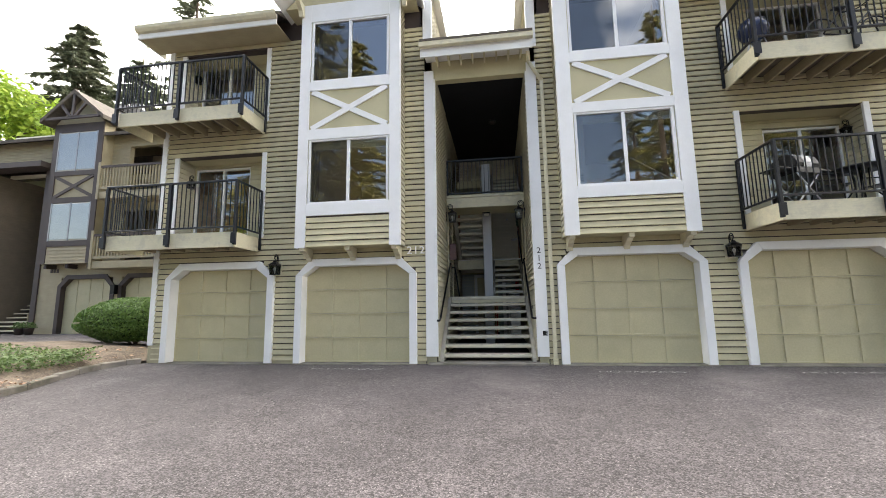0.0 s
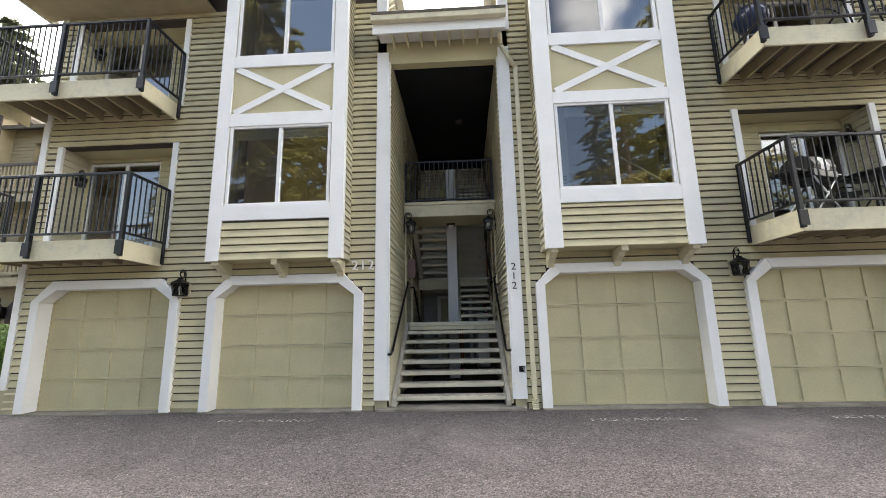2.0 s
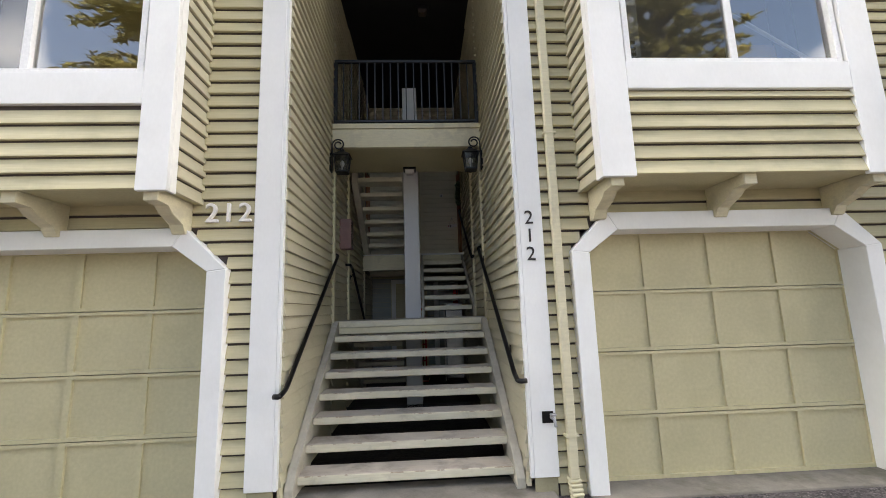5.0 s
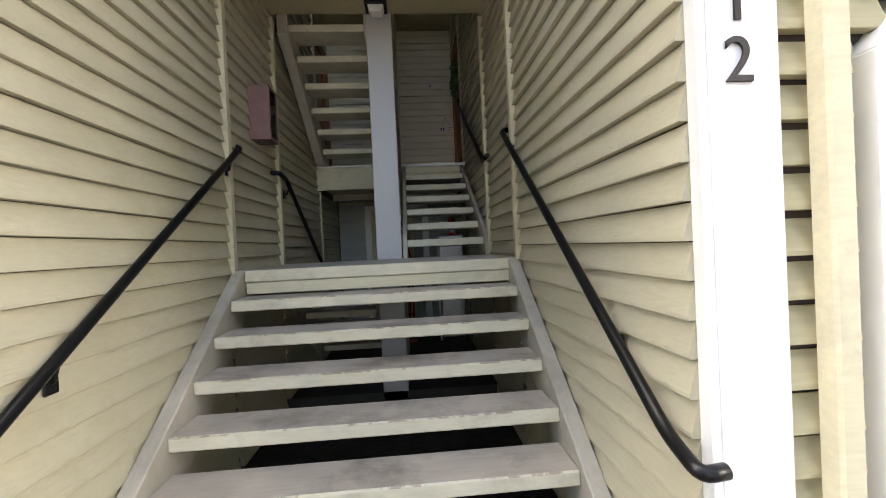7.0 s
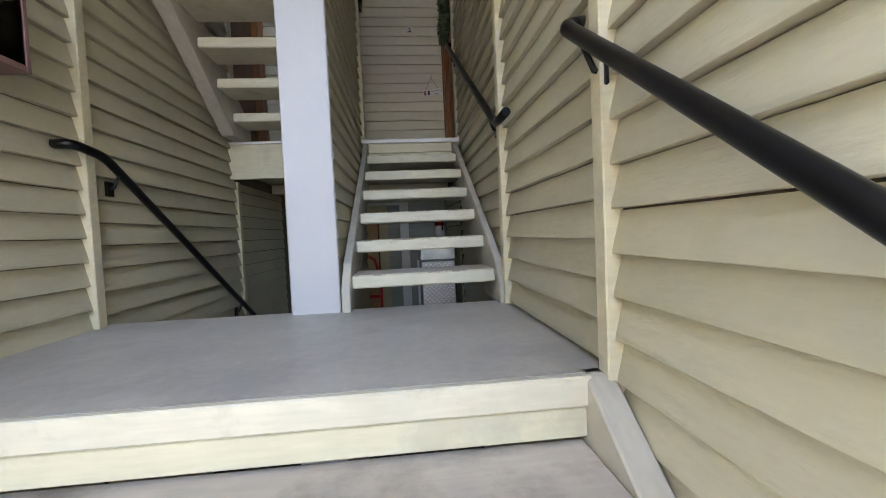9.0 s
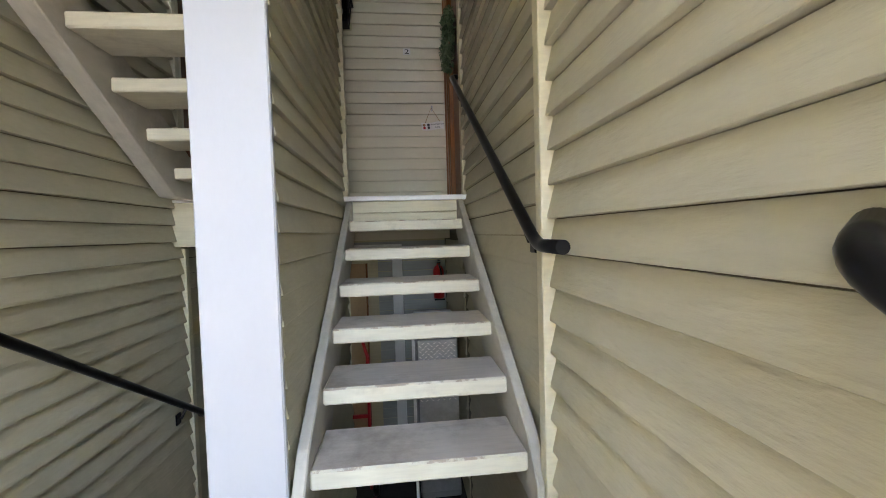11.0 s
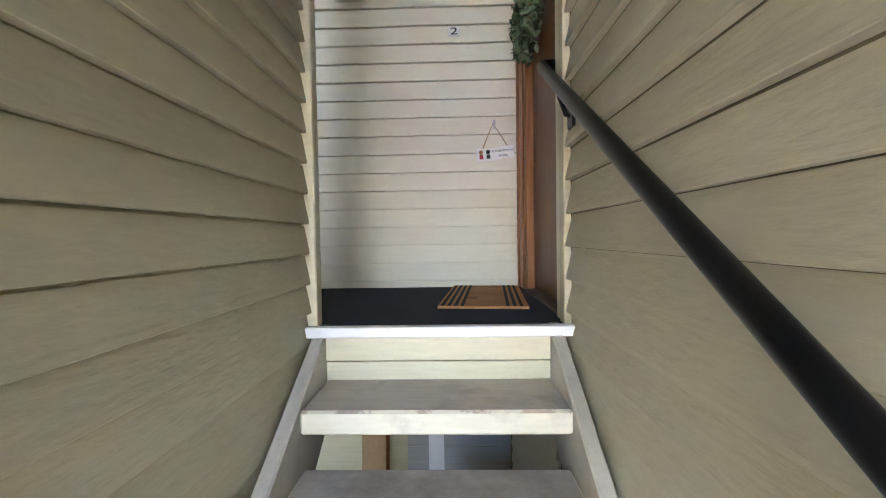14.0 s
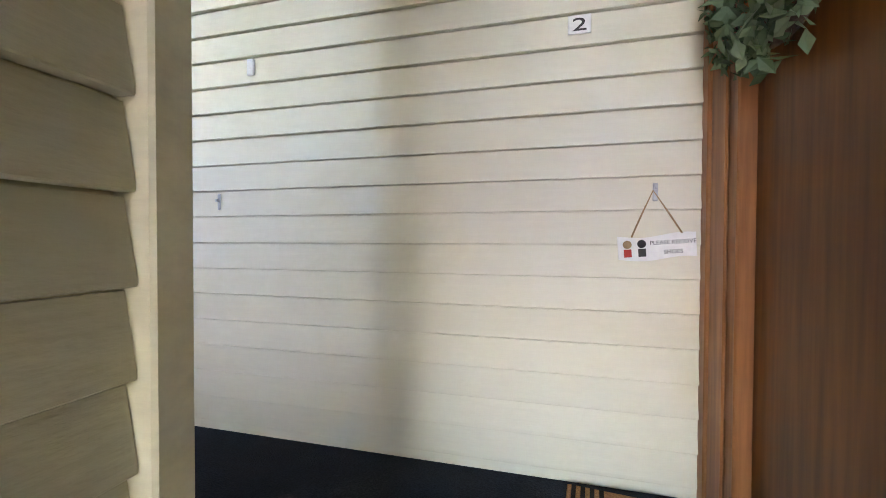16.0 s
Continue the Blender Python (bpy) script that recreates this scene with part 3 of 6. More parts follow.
def bay(name, x0, x1, z0, zs, sill, w0, w1, x_lo, x_hi, w2, w3, wx0, wx1, top, label):
    """A projecting two-storey bay: boarded foot, sliding window, cross-braced panel, sliding window."""
    t = thing(name, ((x0 + x1) / 2, BAY_Y, z0), label, "bay window", "bays", "structure")
    inv = Matrix.Translation((-(x0 + x1) / 2, -BAY_Y, -z0))
    y0 = BAY_Y
    holes = [(wx0, wx1, w0, w1), (wx0, wx1, w2, w3)]
    bm = bmesh.new()
    for a, b, c, d in holes_wall(x0 + 0.03, x1 - 0.03, z0 + 0.03, top, holes):
        box(bm, a, b, y0 + 0.045, y0 + 0.14, c, d, 0, inv)
    box(bm, x0 + 0.03, x0 + 0.13, y0 + 0.14, WALL_Y, z0 + 0.03, top, 0, inv)
    box(bm, x1 - 0.13, x1 - 0.03, y0 + 0.14, WALL_Y, z0 + 0.03, top, 0, inv)
    box(bm, x0 + 0.13, x1 - 0.13, y0 + 0.14, WALL_Y, z0 + 0.03, z0 + 0.12, 0, inv)
    core = part("core", bm, M_STUCCO, t)
    # Thin dark sheets behind the gaps, put there as the laps' shadow.
    joint = bmesh.new()
    box(joint, wx0 - 0.03, wx1 + 0.03, y0 + 0.0435, y0 + 0.0445, z0 + 0.03, sill, 0, inv)
    for e in (x0 + 0.0285, x1 - 0.0295):
        box(joint, e, e + 0.001, y0 + 0.14, WALL_Y, z0 + 0.03, top, 0, inv)
    part("backing", joint, M_BROWN, t, "dark backing that draws lap shadows in the board gaps")
    for name2, a, b, c, d in (("corner_board", x0, wx0 - 0.03, z0, top), ("corner_board", wx1 + 0.03, x1, z0, top), ("sill_board", wx0 - 0.03, wx1 + 0.03, sill, w0), ("head_board", wx0 - 0.03, wx1 + 0.03, w1, x_lo),
                              ("sill_board", wx0 - 0.03, wx1 + 0.03, x_hi, w2), ("head_board", wx0 - 0.03, wx1 + 0.03, w3, top)):
        bm = bmesh.new()
        box(bm, a, b, y0, y0 + 0.043, c, d, 0, inv)
        part(name2, bm, M_WHITE, t, bevel=0.004)
    for e, s in ((x0, -1), (x1, 1)):  # return of the corner boards round the side
        bm = bmesh.new()
        box(bm, e + (0.0 if s < 0 else -0.03), e + (0.03 if s < 0 else 0.0), y0 + 0.046, y0 + 0.13, z0, top, 0, inv)
        part("corner_return", bm, M_WHITE, t, bevel=0.003)
    # cross brace
    cx, cz, L = (wx0 + wx1) / 2, (x_lo + x_hi) / 2, math.hypot(wx1 - wx0, x_hi - x_lo) / 2 + 0.02
    ang = math.atan2(x_hi - x_lo, wx1 - wx0)
    for s in (1, -1):
        bm = bmesh.new()
        m = inv @ Matrix.Translation((cx, 0, cz)) @ Matrix.Rotation(-s * ang, 4, "Y")
        box(bm, -L + 0.06, L - 0.06, y0 + (0.008 if s > 0 else 0.012), y0 + 0.044, -0.065, 0.065, 0, m)
        part("cross_brace", bm, M_WHITE, t, bevel=0.003)
    # boards
    siding(t, (-(x0 + x1) / 2, 0.043, -z0), 0, wx0 - 0.03, wx1 + 0.03, z0 + 0.02, sill, 0.14, M_SIDING_X, thick=0.036, gap=0.018)
    siding(t, (x1 - 0.028 - (x0 + x1) / 2, -BAY_Y, -z0), 90, y0 + 0.13, WALL_Y, z0 + 0.02, top, 0.1325, M_SIDING_Y, thick=0.028, gap=0.016)
    siding(t, (x0 + 0.028 - (x0 + x1) / 2, -BAY_Y, -z0), -90, -WALL_Y, -y0 - 0.13, z0 + 0.02, top, 0.1325, M_SIDING_Y, thick=0.028, gap=0.016)
    # shaped brackets below
    prof = [(0, 0), (0.0, -0.3), (0.1, -0.3), (0.14, -0.22), (0.3, -0.16), (0.36, -0.1), (0.5, -0.1), (0.5, 0)]
    for bx in (x0 + 0.15, (x0 + x1) / 2, x1 - 0.15):
        bm = bmesh.new()
        m = inv @ Matrix.Translation((bx + 0.06, WALL_Y - 0.02, z0 + 0.03)) @ Matrix.Rotation(radians(-90), 4, "Z")
        prism(bm, prof, -0.12, m)
        part("bracket", bm, M_CREAM, t, bevel=0.006)
    window(wx0 - 0.01, wx1 + 0.01, w0 - 0.01, w1 + 0.01, y0 + 0.02, 0.5, 0.1)
    window(wx0 - 0.01, wx1 + 0.01, w2 - 0.01, w3 + 0.01, y0 + 0.02, 0.5)
    return t


bay("bay_west", -4.30, -1.82, 2.64, 3.38, 3.38, 3.66, 5.22, 5.48, 6.46, 6.69, 8.28, -4.02, -2.1, 8.75, "white trimmed projecting bay with cross-braced panel")
bay("bay_east", 1.74, 4.42, 2.70, 3.5, 3.5, 3.76, 5.4, 5.63, 6.6, 6.83, 8.42, 2.07, 4.1, 8.75, "white trimmed projecting bay with cross-braced panel")

# rooms behind the bays and sliders
def room(name, x0, x1, y0, y1, z0, z1, mat=None):
    bm = boxes((x0, x1, y1, y1 + 0.05, z0, z1), (x0 - 0.05, x0, y0, y1, z0, z1), (x1, x1 + 0.05, y0, y1, z0, z1), (x0, x1, y0, y1, z0 - 0.05, z0), (x0, x1, y0, y1, z1, z1 + 0.05))
    tagged(part(name, bm, mat or M_ROOM), "dim plain room seen through the glass", "room", kind="structure")


for k, (a, b) in enumerate(((-4.1, -1.9), (1.95, 4.2))):
    for z in (3.0, 6.1):
        room("room_bay", a, b, WALL_Y + 0.21, 4.0, z, z + 2.55)
bm = bmesh.new()
lathe(bm, [(0.0001, -0.05), (0.05, -0.03), (0.06, 0), (0.05, 0.03), (0.0001, 0.05)], sides=10)
bulb = part("bulb", bm, M_BULB)
bulb.location = (-2.45, 3.2, 4.35)
tagged(bulb, "small lit warm bulb inside the room", "bulb")


# ---- balcony recesses with sliding doors ----
def recess(x0, x1, z0, z1, sx0, sx1, inside=None):
    y0, y1 = WALL_Y + 0.2, 1.22
    holes = [(sx0, sx1, z0 - 0.1, z0 + 2.12)]
    bm = bmesh.new()
    for a, b, c, d in holes_wall(x0, x1, z0, z1, holes):
        box(bm, a, b, y1, y1 + 0.15, c, d)
    box(bm, x0 - 0.1, x0, y0, y1 + 0.15, z0, z1)
    box(bm, x1, x1 + 0.1, y0, y1 + 0.15, z0, z1)
    box(bm, x0 - 0.1, x1 + 0.1, y0, y1 + 0.15, z1, z1 + 0.1)
    box(bm, x0 - 0.1, x1 + 0.1, y0, y1 + 0.15, z0 - 0.12, z0 - 0.02)
    w = tagged(part("wall_recess", bm, M_STUCCO), "olive boarded balcony recess", "wall", kind="structure")
    siding(w, (0, y1 - 0.002, 0), 0, x0, x1, z0, z1, 0.1325, M_SIDING_X, holes)
    siding(w, (x0 + 0.002, 0, 0), 90, WALL_Y, y1 - 0.02, z0, z1, 0.1325, M_SIDING_Y)
    siding(w, (x1 - 0.002, 0, 0), -90, -y1 + 0.02, -WALL_Y, z0, z1, 0.1325, M_SIDING_Y)
    window(sx0, sx1, z0, z0 + 2.1, y1 + 0.03, 0.5, 0, "white framed glass sliding balcony door", True)
    room("room_slider", x0, x1, y1 + 0.2, 4.2, z0 - 0.02, z0 + 2.3, inside)
    for e in (x0, x1):
        bm = boxes((e - 0.06, e + 0.06, WALL_Y - 0.045, WALL_Y + 0.012, z0, z1))
        tagged(part("trim", bm, M_WHITE, bevel=0.004), "white painted recess corner board", "trim", kind="structure")


# Every face of this room takes one orange base colour.
recess(*RECESS[0], -7.9, -6.26, material("plain orange room colour", (0.62, 0.3, 0.1), 0.7, bump=0.05))
recess(*RECESS[1], -7.9, -6.26)
recess(*RECESS[2], 6.47, 8.1)
recess(*RECESS[3], 6.47, 8.1)


# ---- balconies ----
def balcony(x0, x1, y0, z, label):
    """A cantilevered deck with a black bar railing on three sides. z: its floor."""
    yb = WALL_Y - 0.03
    t = thing("balcony", ((x0 + x1) / 2, yb, z), label, "balcony", "balconies")
    inv = Matrix.Translation((-(x0 + x1) / 2, -yb, -z))

    def add(name, mat, *r, bevel=0.0, lab=""):
        bm = bmesh.new()
        box(bm, *r, 0, inv)
        return part(name, bm, mat, t, lab, bevel)

    add("deck", M_CONC, x0 + 0.03, x1 - 0.03, y0 + 0.04, yb, z - 0.04, z)
    add("fascia", M_CREAM, x0, x1, y0, y0 + 0.04, z - 0.34, z + 0.005, bevel=0.005, lab="cream fascia board with dark water stains")
    add("fascia", M_CREAM, x0, x0 + 0.04, y0 + 0.04, yb, z - 0.34, z + 0.003, bevel=0.004)
    add("fascia", M_CREAM, x1 - 0.04, x1, y0 + 0.04, yb, z - 0.34, z + 0.003, bevel=0.004)
    n = int((x1 - x0) / 0.4)
    for i in range(1, n):
        xx = x0 + (x1 - x0) * i / n
        add("joist", M_TANSIDE, xx - 0.022, xx + 0.022, y0 + 0.045, yb, z - 0.27, z - 0.042)
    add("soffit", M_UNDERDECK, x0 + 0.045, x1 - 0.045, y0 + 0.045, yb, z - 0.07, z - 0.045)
    rt = z + 1.2
    for zz, hh in ((rt, 0.045), (z + 0.13, 0.035)):
        bm = bmesh.new()
        box(bm, x0 - 0.05, x1 + 0.05, y0 - 0.065, y0 - 0.015, zz - hh, zz, 0, inv)
        part("rail", bm, M_NAVY, t, bevel=0.006)
        for e in (x0 - 0.05, x1):
            bm = bmesh.new()
            box(bm, e, e + 0.05, y0 - 0.014, yb, zz - hh, zz, 0, inv)
            part("rail", bm, M_NAVY, t, bevel=0.006)
    for px in (x0 - 0.03, (x0 + x1) / 2, x1 + 0.03):
        add("post", M_NAVY, px - 0.03, px + 0.03, y0 - 0.075, y0 - 0.004, z - 0.3, rt - 0.046, bevel=0.005)
        add("bracket_plate", M_NAVY, px - 0.065, px + 0.065, y0 - 0.092, y0 - 0.077, z - 0.27, z - 0.03, bevel=0.004)
    for e in (x0 - 0.052, x1 + 0.004):
        add("post", M_NAVY, e, e + 0.048, yb - 0.06, yb - 0.01, z - 0.3, rt - 0.046, bevel=0.005)
    bal = mesh(boxes((-0.0085, 0.0085, -0.0085, 0.0085, 0, rt - z - 0.175)), M_NAVY)
    k = int((x1 - x0) / 0.112)
    spots = [(x0 + (x1 - x0) * i / k, y0 - 0.04) for i in range(1, k)]
    kk = int((yb - y0) / 0.112)
    spots += [(e, y0 + (yb - y0) * i / kk) for i in range(1, kk) for e in (x0 - 0.025, x1 + 0.025)]
    for bx, by in spots:
        b = new("baluster", bal)
        b.parent, b.location = t, (bx - (x0 + x1) / 2, by - yb, 0.13)
    return t


b2 = balcony(-8.75, -5.5, -0.4, 3.0, "cream balcony deck with black metal bar railing")
copy_thing(b2, pose(b2.location.x, b2.location.y, 6.05))
b3 = balcony(5.5, 8.85, -0.6, 3.08, "stained cream balcony deck with black metal bar railing")
copy_thing(b3, pose(b3.location.x - 0.07, b3.location.y, 6.25))

# ---- stair opening: white corner boards, entry roof ----
for x0, x1 in ((XL - 0.26, XL - 0.02), (XR + 0.02, XR + 0.24)):
    tagged(part("trim", boxes((x0, x1, WALL_Y - 0.05, WALL_Y - 0.002, 0.16, 7.02)), M_WHITE, bevel=0.004), "wide white corner board of the stair opening", "trim", kind="structure")
    tagged(part("foundation", boxes((x0 + 0.01, x1 - 0.01, WALL_Y - 0.02, WALL_Y + 0.003, -0.03, 0.16)), M_FOUND, bevel=0.004), "painted foundation stub below the corner board", "foundation", kind="structure")
# inner faces of the corner boards
tagged(part("trim", boxes((XL - 0.018, XL + 0.012, WALL_Y - 0.05, WALL_Y + 0.0, 0.16, 6.8)), M_WHITE, bevel=0.003), "white return of the corner board", "trim", kind="structure")
tagged(part("trim", boxes((XR - 0.012, XR + 0.018, WALL_Y - 0.05, WALL_Y + 0.0, 0.16, 6.8)), M_WHITE, bevel=0.003), "white return of the corner board", "trim", kind="structure")
tagged(part("header", boxes((XL - 0.07, XR + 0.07, WALL_Y + 0.004, WALL_Y + 0.2, 6.78, 7.3)), M_STUCCO), "plain beige header above the stair opening", "wall", kind="structure")
er = thing("entry_roof", (0, 0.3, 7.1), "small sloping entry roof with a white gutter", "roof", kind="structure")
part("gutter", boxes((XL - 0.28, XR + 0.16, -0.35, -0.23, 0.18, 0.33)), M_CREAM, er, "cream metal gutter", 0.015)
part("fascia", boxes((XL - 0.26, XR + 0.14, -0.228, -0.19, -0.02, 0.3)), M_WHITE, er, bevel=0.004)
bm = bmesh.new()
prism(bm, [(-0.36, 0.3), (6.5, 2.2), (6.5, 2.3), (-0.36, 0.36)], XR - XL + 0.4, Matrix.Translation((XR + 0.15, 0, 0)) @ Matrix.Rotation(radians(90), 4, "Z"))
part("slope", bm, M_ROOF, er)
for i in range(8):
    xx = XL + 0.1 + i * (XR - XL - 0.2) / 7
    part("rafter_end", boxes((xx - 0.02, xx + 0.02, -0.188, 0.29, 0.02, 0.16)), M_CREAM, er)
part("soffit", boxes((XL - 0.2, XR + 0.1, -0.188, 0.29, 0.165, 0.19)), M_WHITE, er)

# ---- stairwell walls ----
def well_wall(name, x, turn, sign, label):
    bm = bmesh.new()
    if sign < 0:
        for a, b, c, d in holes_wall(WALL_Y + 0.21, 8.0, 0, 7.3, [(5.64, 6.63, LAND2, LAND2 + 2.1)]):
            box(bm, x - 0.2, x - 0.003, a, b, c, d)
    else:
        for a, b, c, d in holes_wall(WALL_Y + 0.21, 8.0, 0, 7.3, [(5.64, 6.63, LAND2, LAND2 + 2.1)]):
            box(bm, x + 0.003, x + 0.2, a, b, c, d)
    return tagged(part(name, bm, M_LAPSHADE), label, "wall", kind="structure")


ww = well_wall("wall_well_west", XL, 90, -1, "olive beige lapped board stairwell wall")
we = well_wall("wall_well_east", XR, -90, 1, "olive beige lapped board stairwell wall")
WT = 0.036  # boards' thickness in the well
# west face looks to +x: runs along +y
# each length between two cover strips has its own courses: from, to, lowest joint, pitch
WEST = [(WALL_Y + 0.002, Y1 - 0.02, 0.0498, 0.1206), (Y1 + 0.04, YCOL - 0.06, 0.0649, 0.1195), (YCOL, 5.5, 0.1164, 0.1216)]
EAST = [(WALL_Y + 0.002, Y1 - 0.02, 0.0787, 0.1183), (Y1 + 0.04, YCOL - 0.06, 0.0141, 0.1173), (YCOL, Y2 + 0.02, 0.0473, 0.1187)]
for a, b, z, pitch in WEST:
    siding(ww, (XL, 0, 0), 90, a, b, z, 6.86, pitch, M_SIDING_Y, thick=WT, gap=0.004, lip=0.026)
for a, b, z, pitch in EAST:
    siding(we, (XR, 0, 0), -90, -b, -a, z, 6.86, pitch, M_SIDING_Y, thick=WT if b < YCOL else 0.024, gap=0.004, lip=0.026)
siding(ww, (XL, 0, 0), 90, 5.56, 7.0, 0.1164, 2.5, 0.1216, M_SIDING_Y)
siding(ww, (XL, 0, 0), 90, 5.66, 6.64, 5.0, 6.86, 0.1216, M_SIDING_Y)
siding(we, (XR, 0, 0), -90, -7.0, -Y2 - 0.2, 0.051, 2.5, 0.122, M_SIDING_Y)
siding(we, (XR, 0, 0), -90, -6.64, -5.66, 5.0, 6.86, 0.122, M_SIDING_Y)
for x, s in ((XL, 1), (XR, -1)):
    for y in (Y1 + 0.01, YCOL - 0.03):
        tagged(part("trim", boxes(tuple(sorted((x + s * 0.002, x + s * 0.058))) + (y - 0.03, y + 0.03, LAND1 if y > Y1 + 0.5 else 1.35, 4.0)), M_CREAM, bevel=0.004), "slim cream joint cover strip", "trim", kind="structure")
tagged(part("trim", boxes((XR - 0.03, XR - 0.002, Y2 + 0.022, Y2 + 0.085, LAND2, 5.2)), M_CREAM, bevel=0.004), "slim cream joint cover strip", "trim", kind="structure")
tagged(part("trim", boxes((XR - 0.02, XR + 0.0, Y2 + 0.088, Y2 + 0.168, LAND2, 5.2)), M_SIDING_BACK, bevel=0.003), "pale casing board beside the door", "trim", kind="structure")
tagged(part("trim", boxes((XL + 0.002, XL + 0.048, 5.5, 5.56, 0.2, 2.5)), M_CREAM, bevel=0.004), "slim cream joint cover strip", "trim", kind="structure")

# back wall above the second landing, and below it
bw = tagged(part("wall_back", boxes((XL, XR, YBACK + 0.004, YBACK + 0.2, 2.5, 7.3)), M_SIDING_BACK), "pale cream lapped board wall at the landing", "wall", kind="structure")
siding(bw, (0, YBACK, 0), 0, XL + 0.005, XR - 0.005, 2.776, 6.86, 0.1167, M_SIDING_BACK, thick=0.022, gap=0.005)
YLOW = 7.2
lw = tagged(part("wall_lower", boxes((XL - 0.2, XR + 0.2, YLOW + 0.004, YLOW + 0.2, 0, 2.6)), M_SIDING_X), "pale lapped board wall of the lower level", "wall", kind="structure")
siding(lw, (0, YLOW, 0), 0, XL, XR, 0.2, 2.5, 0.12, M_GREYSIDE, [(-0.62, 0.3, 0.1, 2.3)], thick=0.014)

# dividing wall behind the column, both sides boarded
DX0, DX1 = -0.09, 0.155
dv = tagged(part("wall_divider", boxes((DX0 + 0.006, DX1 - 0.018, YCOL + 0.145, 5.485, 0.1, 5.66)), M_STUCCO), "olive boarded dividing wall between the flights", "wall", kind="structure")
siding(dv, (DX1 - 0.0165, 0, 0), 90, YCOL + 0.032, 5.49, 0.0686, 5.66, 0.109, M_SIDING_Y, thick=0.025, gap=0.006, lip=0.018)
siding(dv, (DX0 + 0.004, 0, 0), -90, -5.49, -YCOL - 0.142, 0.0686, 5.66, 0.109, M_SIDING_Y, thick=0.022, gap=0.006, lip=0.017)
tagged(part("trim", boxes((DX0 - 0.026, DX1 + 0.03, 5.492, 5.55, LAND2, 5.66)), M_CREAM, bevel=0.005), "cream end board of the dividing wall", "trim", kind="structure")
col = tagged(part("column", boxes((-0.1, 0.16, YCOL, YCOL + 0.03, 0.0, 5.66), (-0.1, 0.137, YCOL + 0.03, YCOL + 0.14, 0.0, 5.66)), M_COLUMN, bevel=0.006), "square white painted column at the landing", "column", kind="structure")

# The ceiling carries the deep well's shade in its colour.
tagged(part("ceiling", boxes((XL, XR, WALL_Y + 0.2, 7.2, CEIL, CEIL + 0.1)), M_CEIL), "plain stairwell ceiling with the well's shade in its colour", "ceiling", kind="structure")

# ---- landings ----
l1 = thing("landing", (0, Y1, LAND1), "grey coated stair landing with a cream two-board edge", "landing", "landings", "structure")
part("slab", boxes((XL, XR, 0.02, YCOL - Y1 + 0.075, -0.12, 0)), M_CONC, l1)
part("edge_board", boxes((XL + 0.12, XR - 0.1, -0.012, 0.019, -0.085, 0.0)), M_TREADFRONT, l1, "chipped cream edge board", 0.005)
part("edge_board", boxes((XL + 0.125, XR - 0.105, 0.0, 0.019, -0.175, -0.09)), M_CREAM, l1, bevel=0.004)
tagged(part("floor", boxes((XL, XR, Y2 + 0.03, YBACK, LAND2 - 0.24, LAND2 - 0.012)), M_CREAM), "second landing deck", "floor", kind="structure")
tagged(part("carpet", boxes((XL + 0.002, XR - 0.002, Y2 + 0.012, YBACK - 0.002, LAND2 - 0.011, LAND2)), M_CARPET), "dark navy outdoor carpet on the landing", "carpet")
e2 = thing("landing_edge", (0.63, Y2, LAND2), "white metal nosing over cream riser boards", "nosing", kind="structure")
part("nosing", boxes((-0.49, 0.485, -0.03, 0.012, -0.03, 0.008)), M_WHITE, e2, "white metal nosing strip", 0.004)
part("riser_board", boxes((-0.42, 0.4, 0.0, 0.028, -0.12, -0.032)), M_CREAM, e2, bevel=0.003)
part("riser_board", boxes((-0.42, 0.4, 0.004, 0.028, -0.24, -0.124)), M_CREAM, e2, bevel=0.003)
fl = thing("landing_fascia", (-0.58, 5.42, LAND2), "cream landing fascia board with a white cap", "fascia", kind="structure")
part("board", boxes((-0.5, 0.49, 0, 0.05, -0.34, -0.02)), M_CREAM, fl, bevel=0.003)
part("cap", boxes((-0.5, 0.49, -0.015, 0.06, -0.018, 0.002)), M_WHITE, fl, bevel=0.003)
tagged(part("floor", boxes((XL, XR, 2.50, YCOL + 0.02, LAND3 - 0.3, LAND3 - 0.02)), M_STUCCO), "upper landing deck with plain beige underside", "floor", kind="structure")
bmn = thing("landing_beam", (0, 2.42, 4.0), "cream painted beam with a cap moulding", "beam", kind="structure")
part("board", boxes((XL, XR, 0, 0.078, -0.01, 0.27)), M_CREAM, bmn, bevel=0.004)
part("cap", boxes((XL, XR, -0.02, 0.078, 0.275, 0.35)), M_CREAM, bmn, bevel=0.004)
tagged(part("floor", boxes((XL, XR, 5.5, YBACK, 5.45, 5.7)), M_STUCCO), "third landing deck with plain underside", "floor", kind="structure")
tagged(part("floor", boxes((XL, XR, YCOL, 8, 0.0, 0.14)), M_SHADECONC), "concrete lower floor with its shade in the colour", "floor", kind="structure")


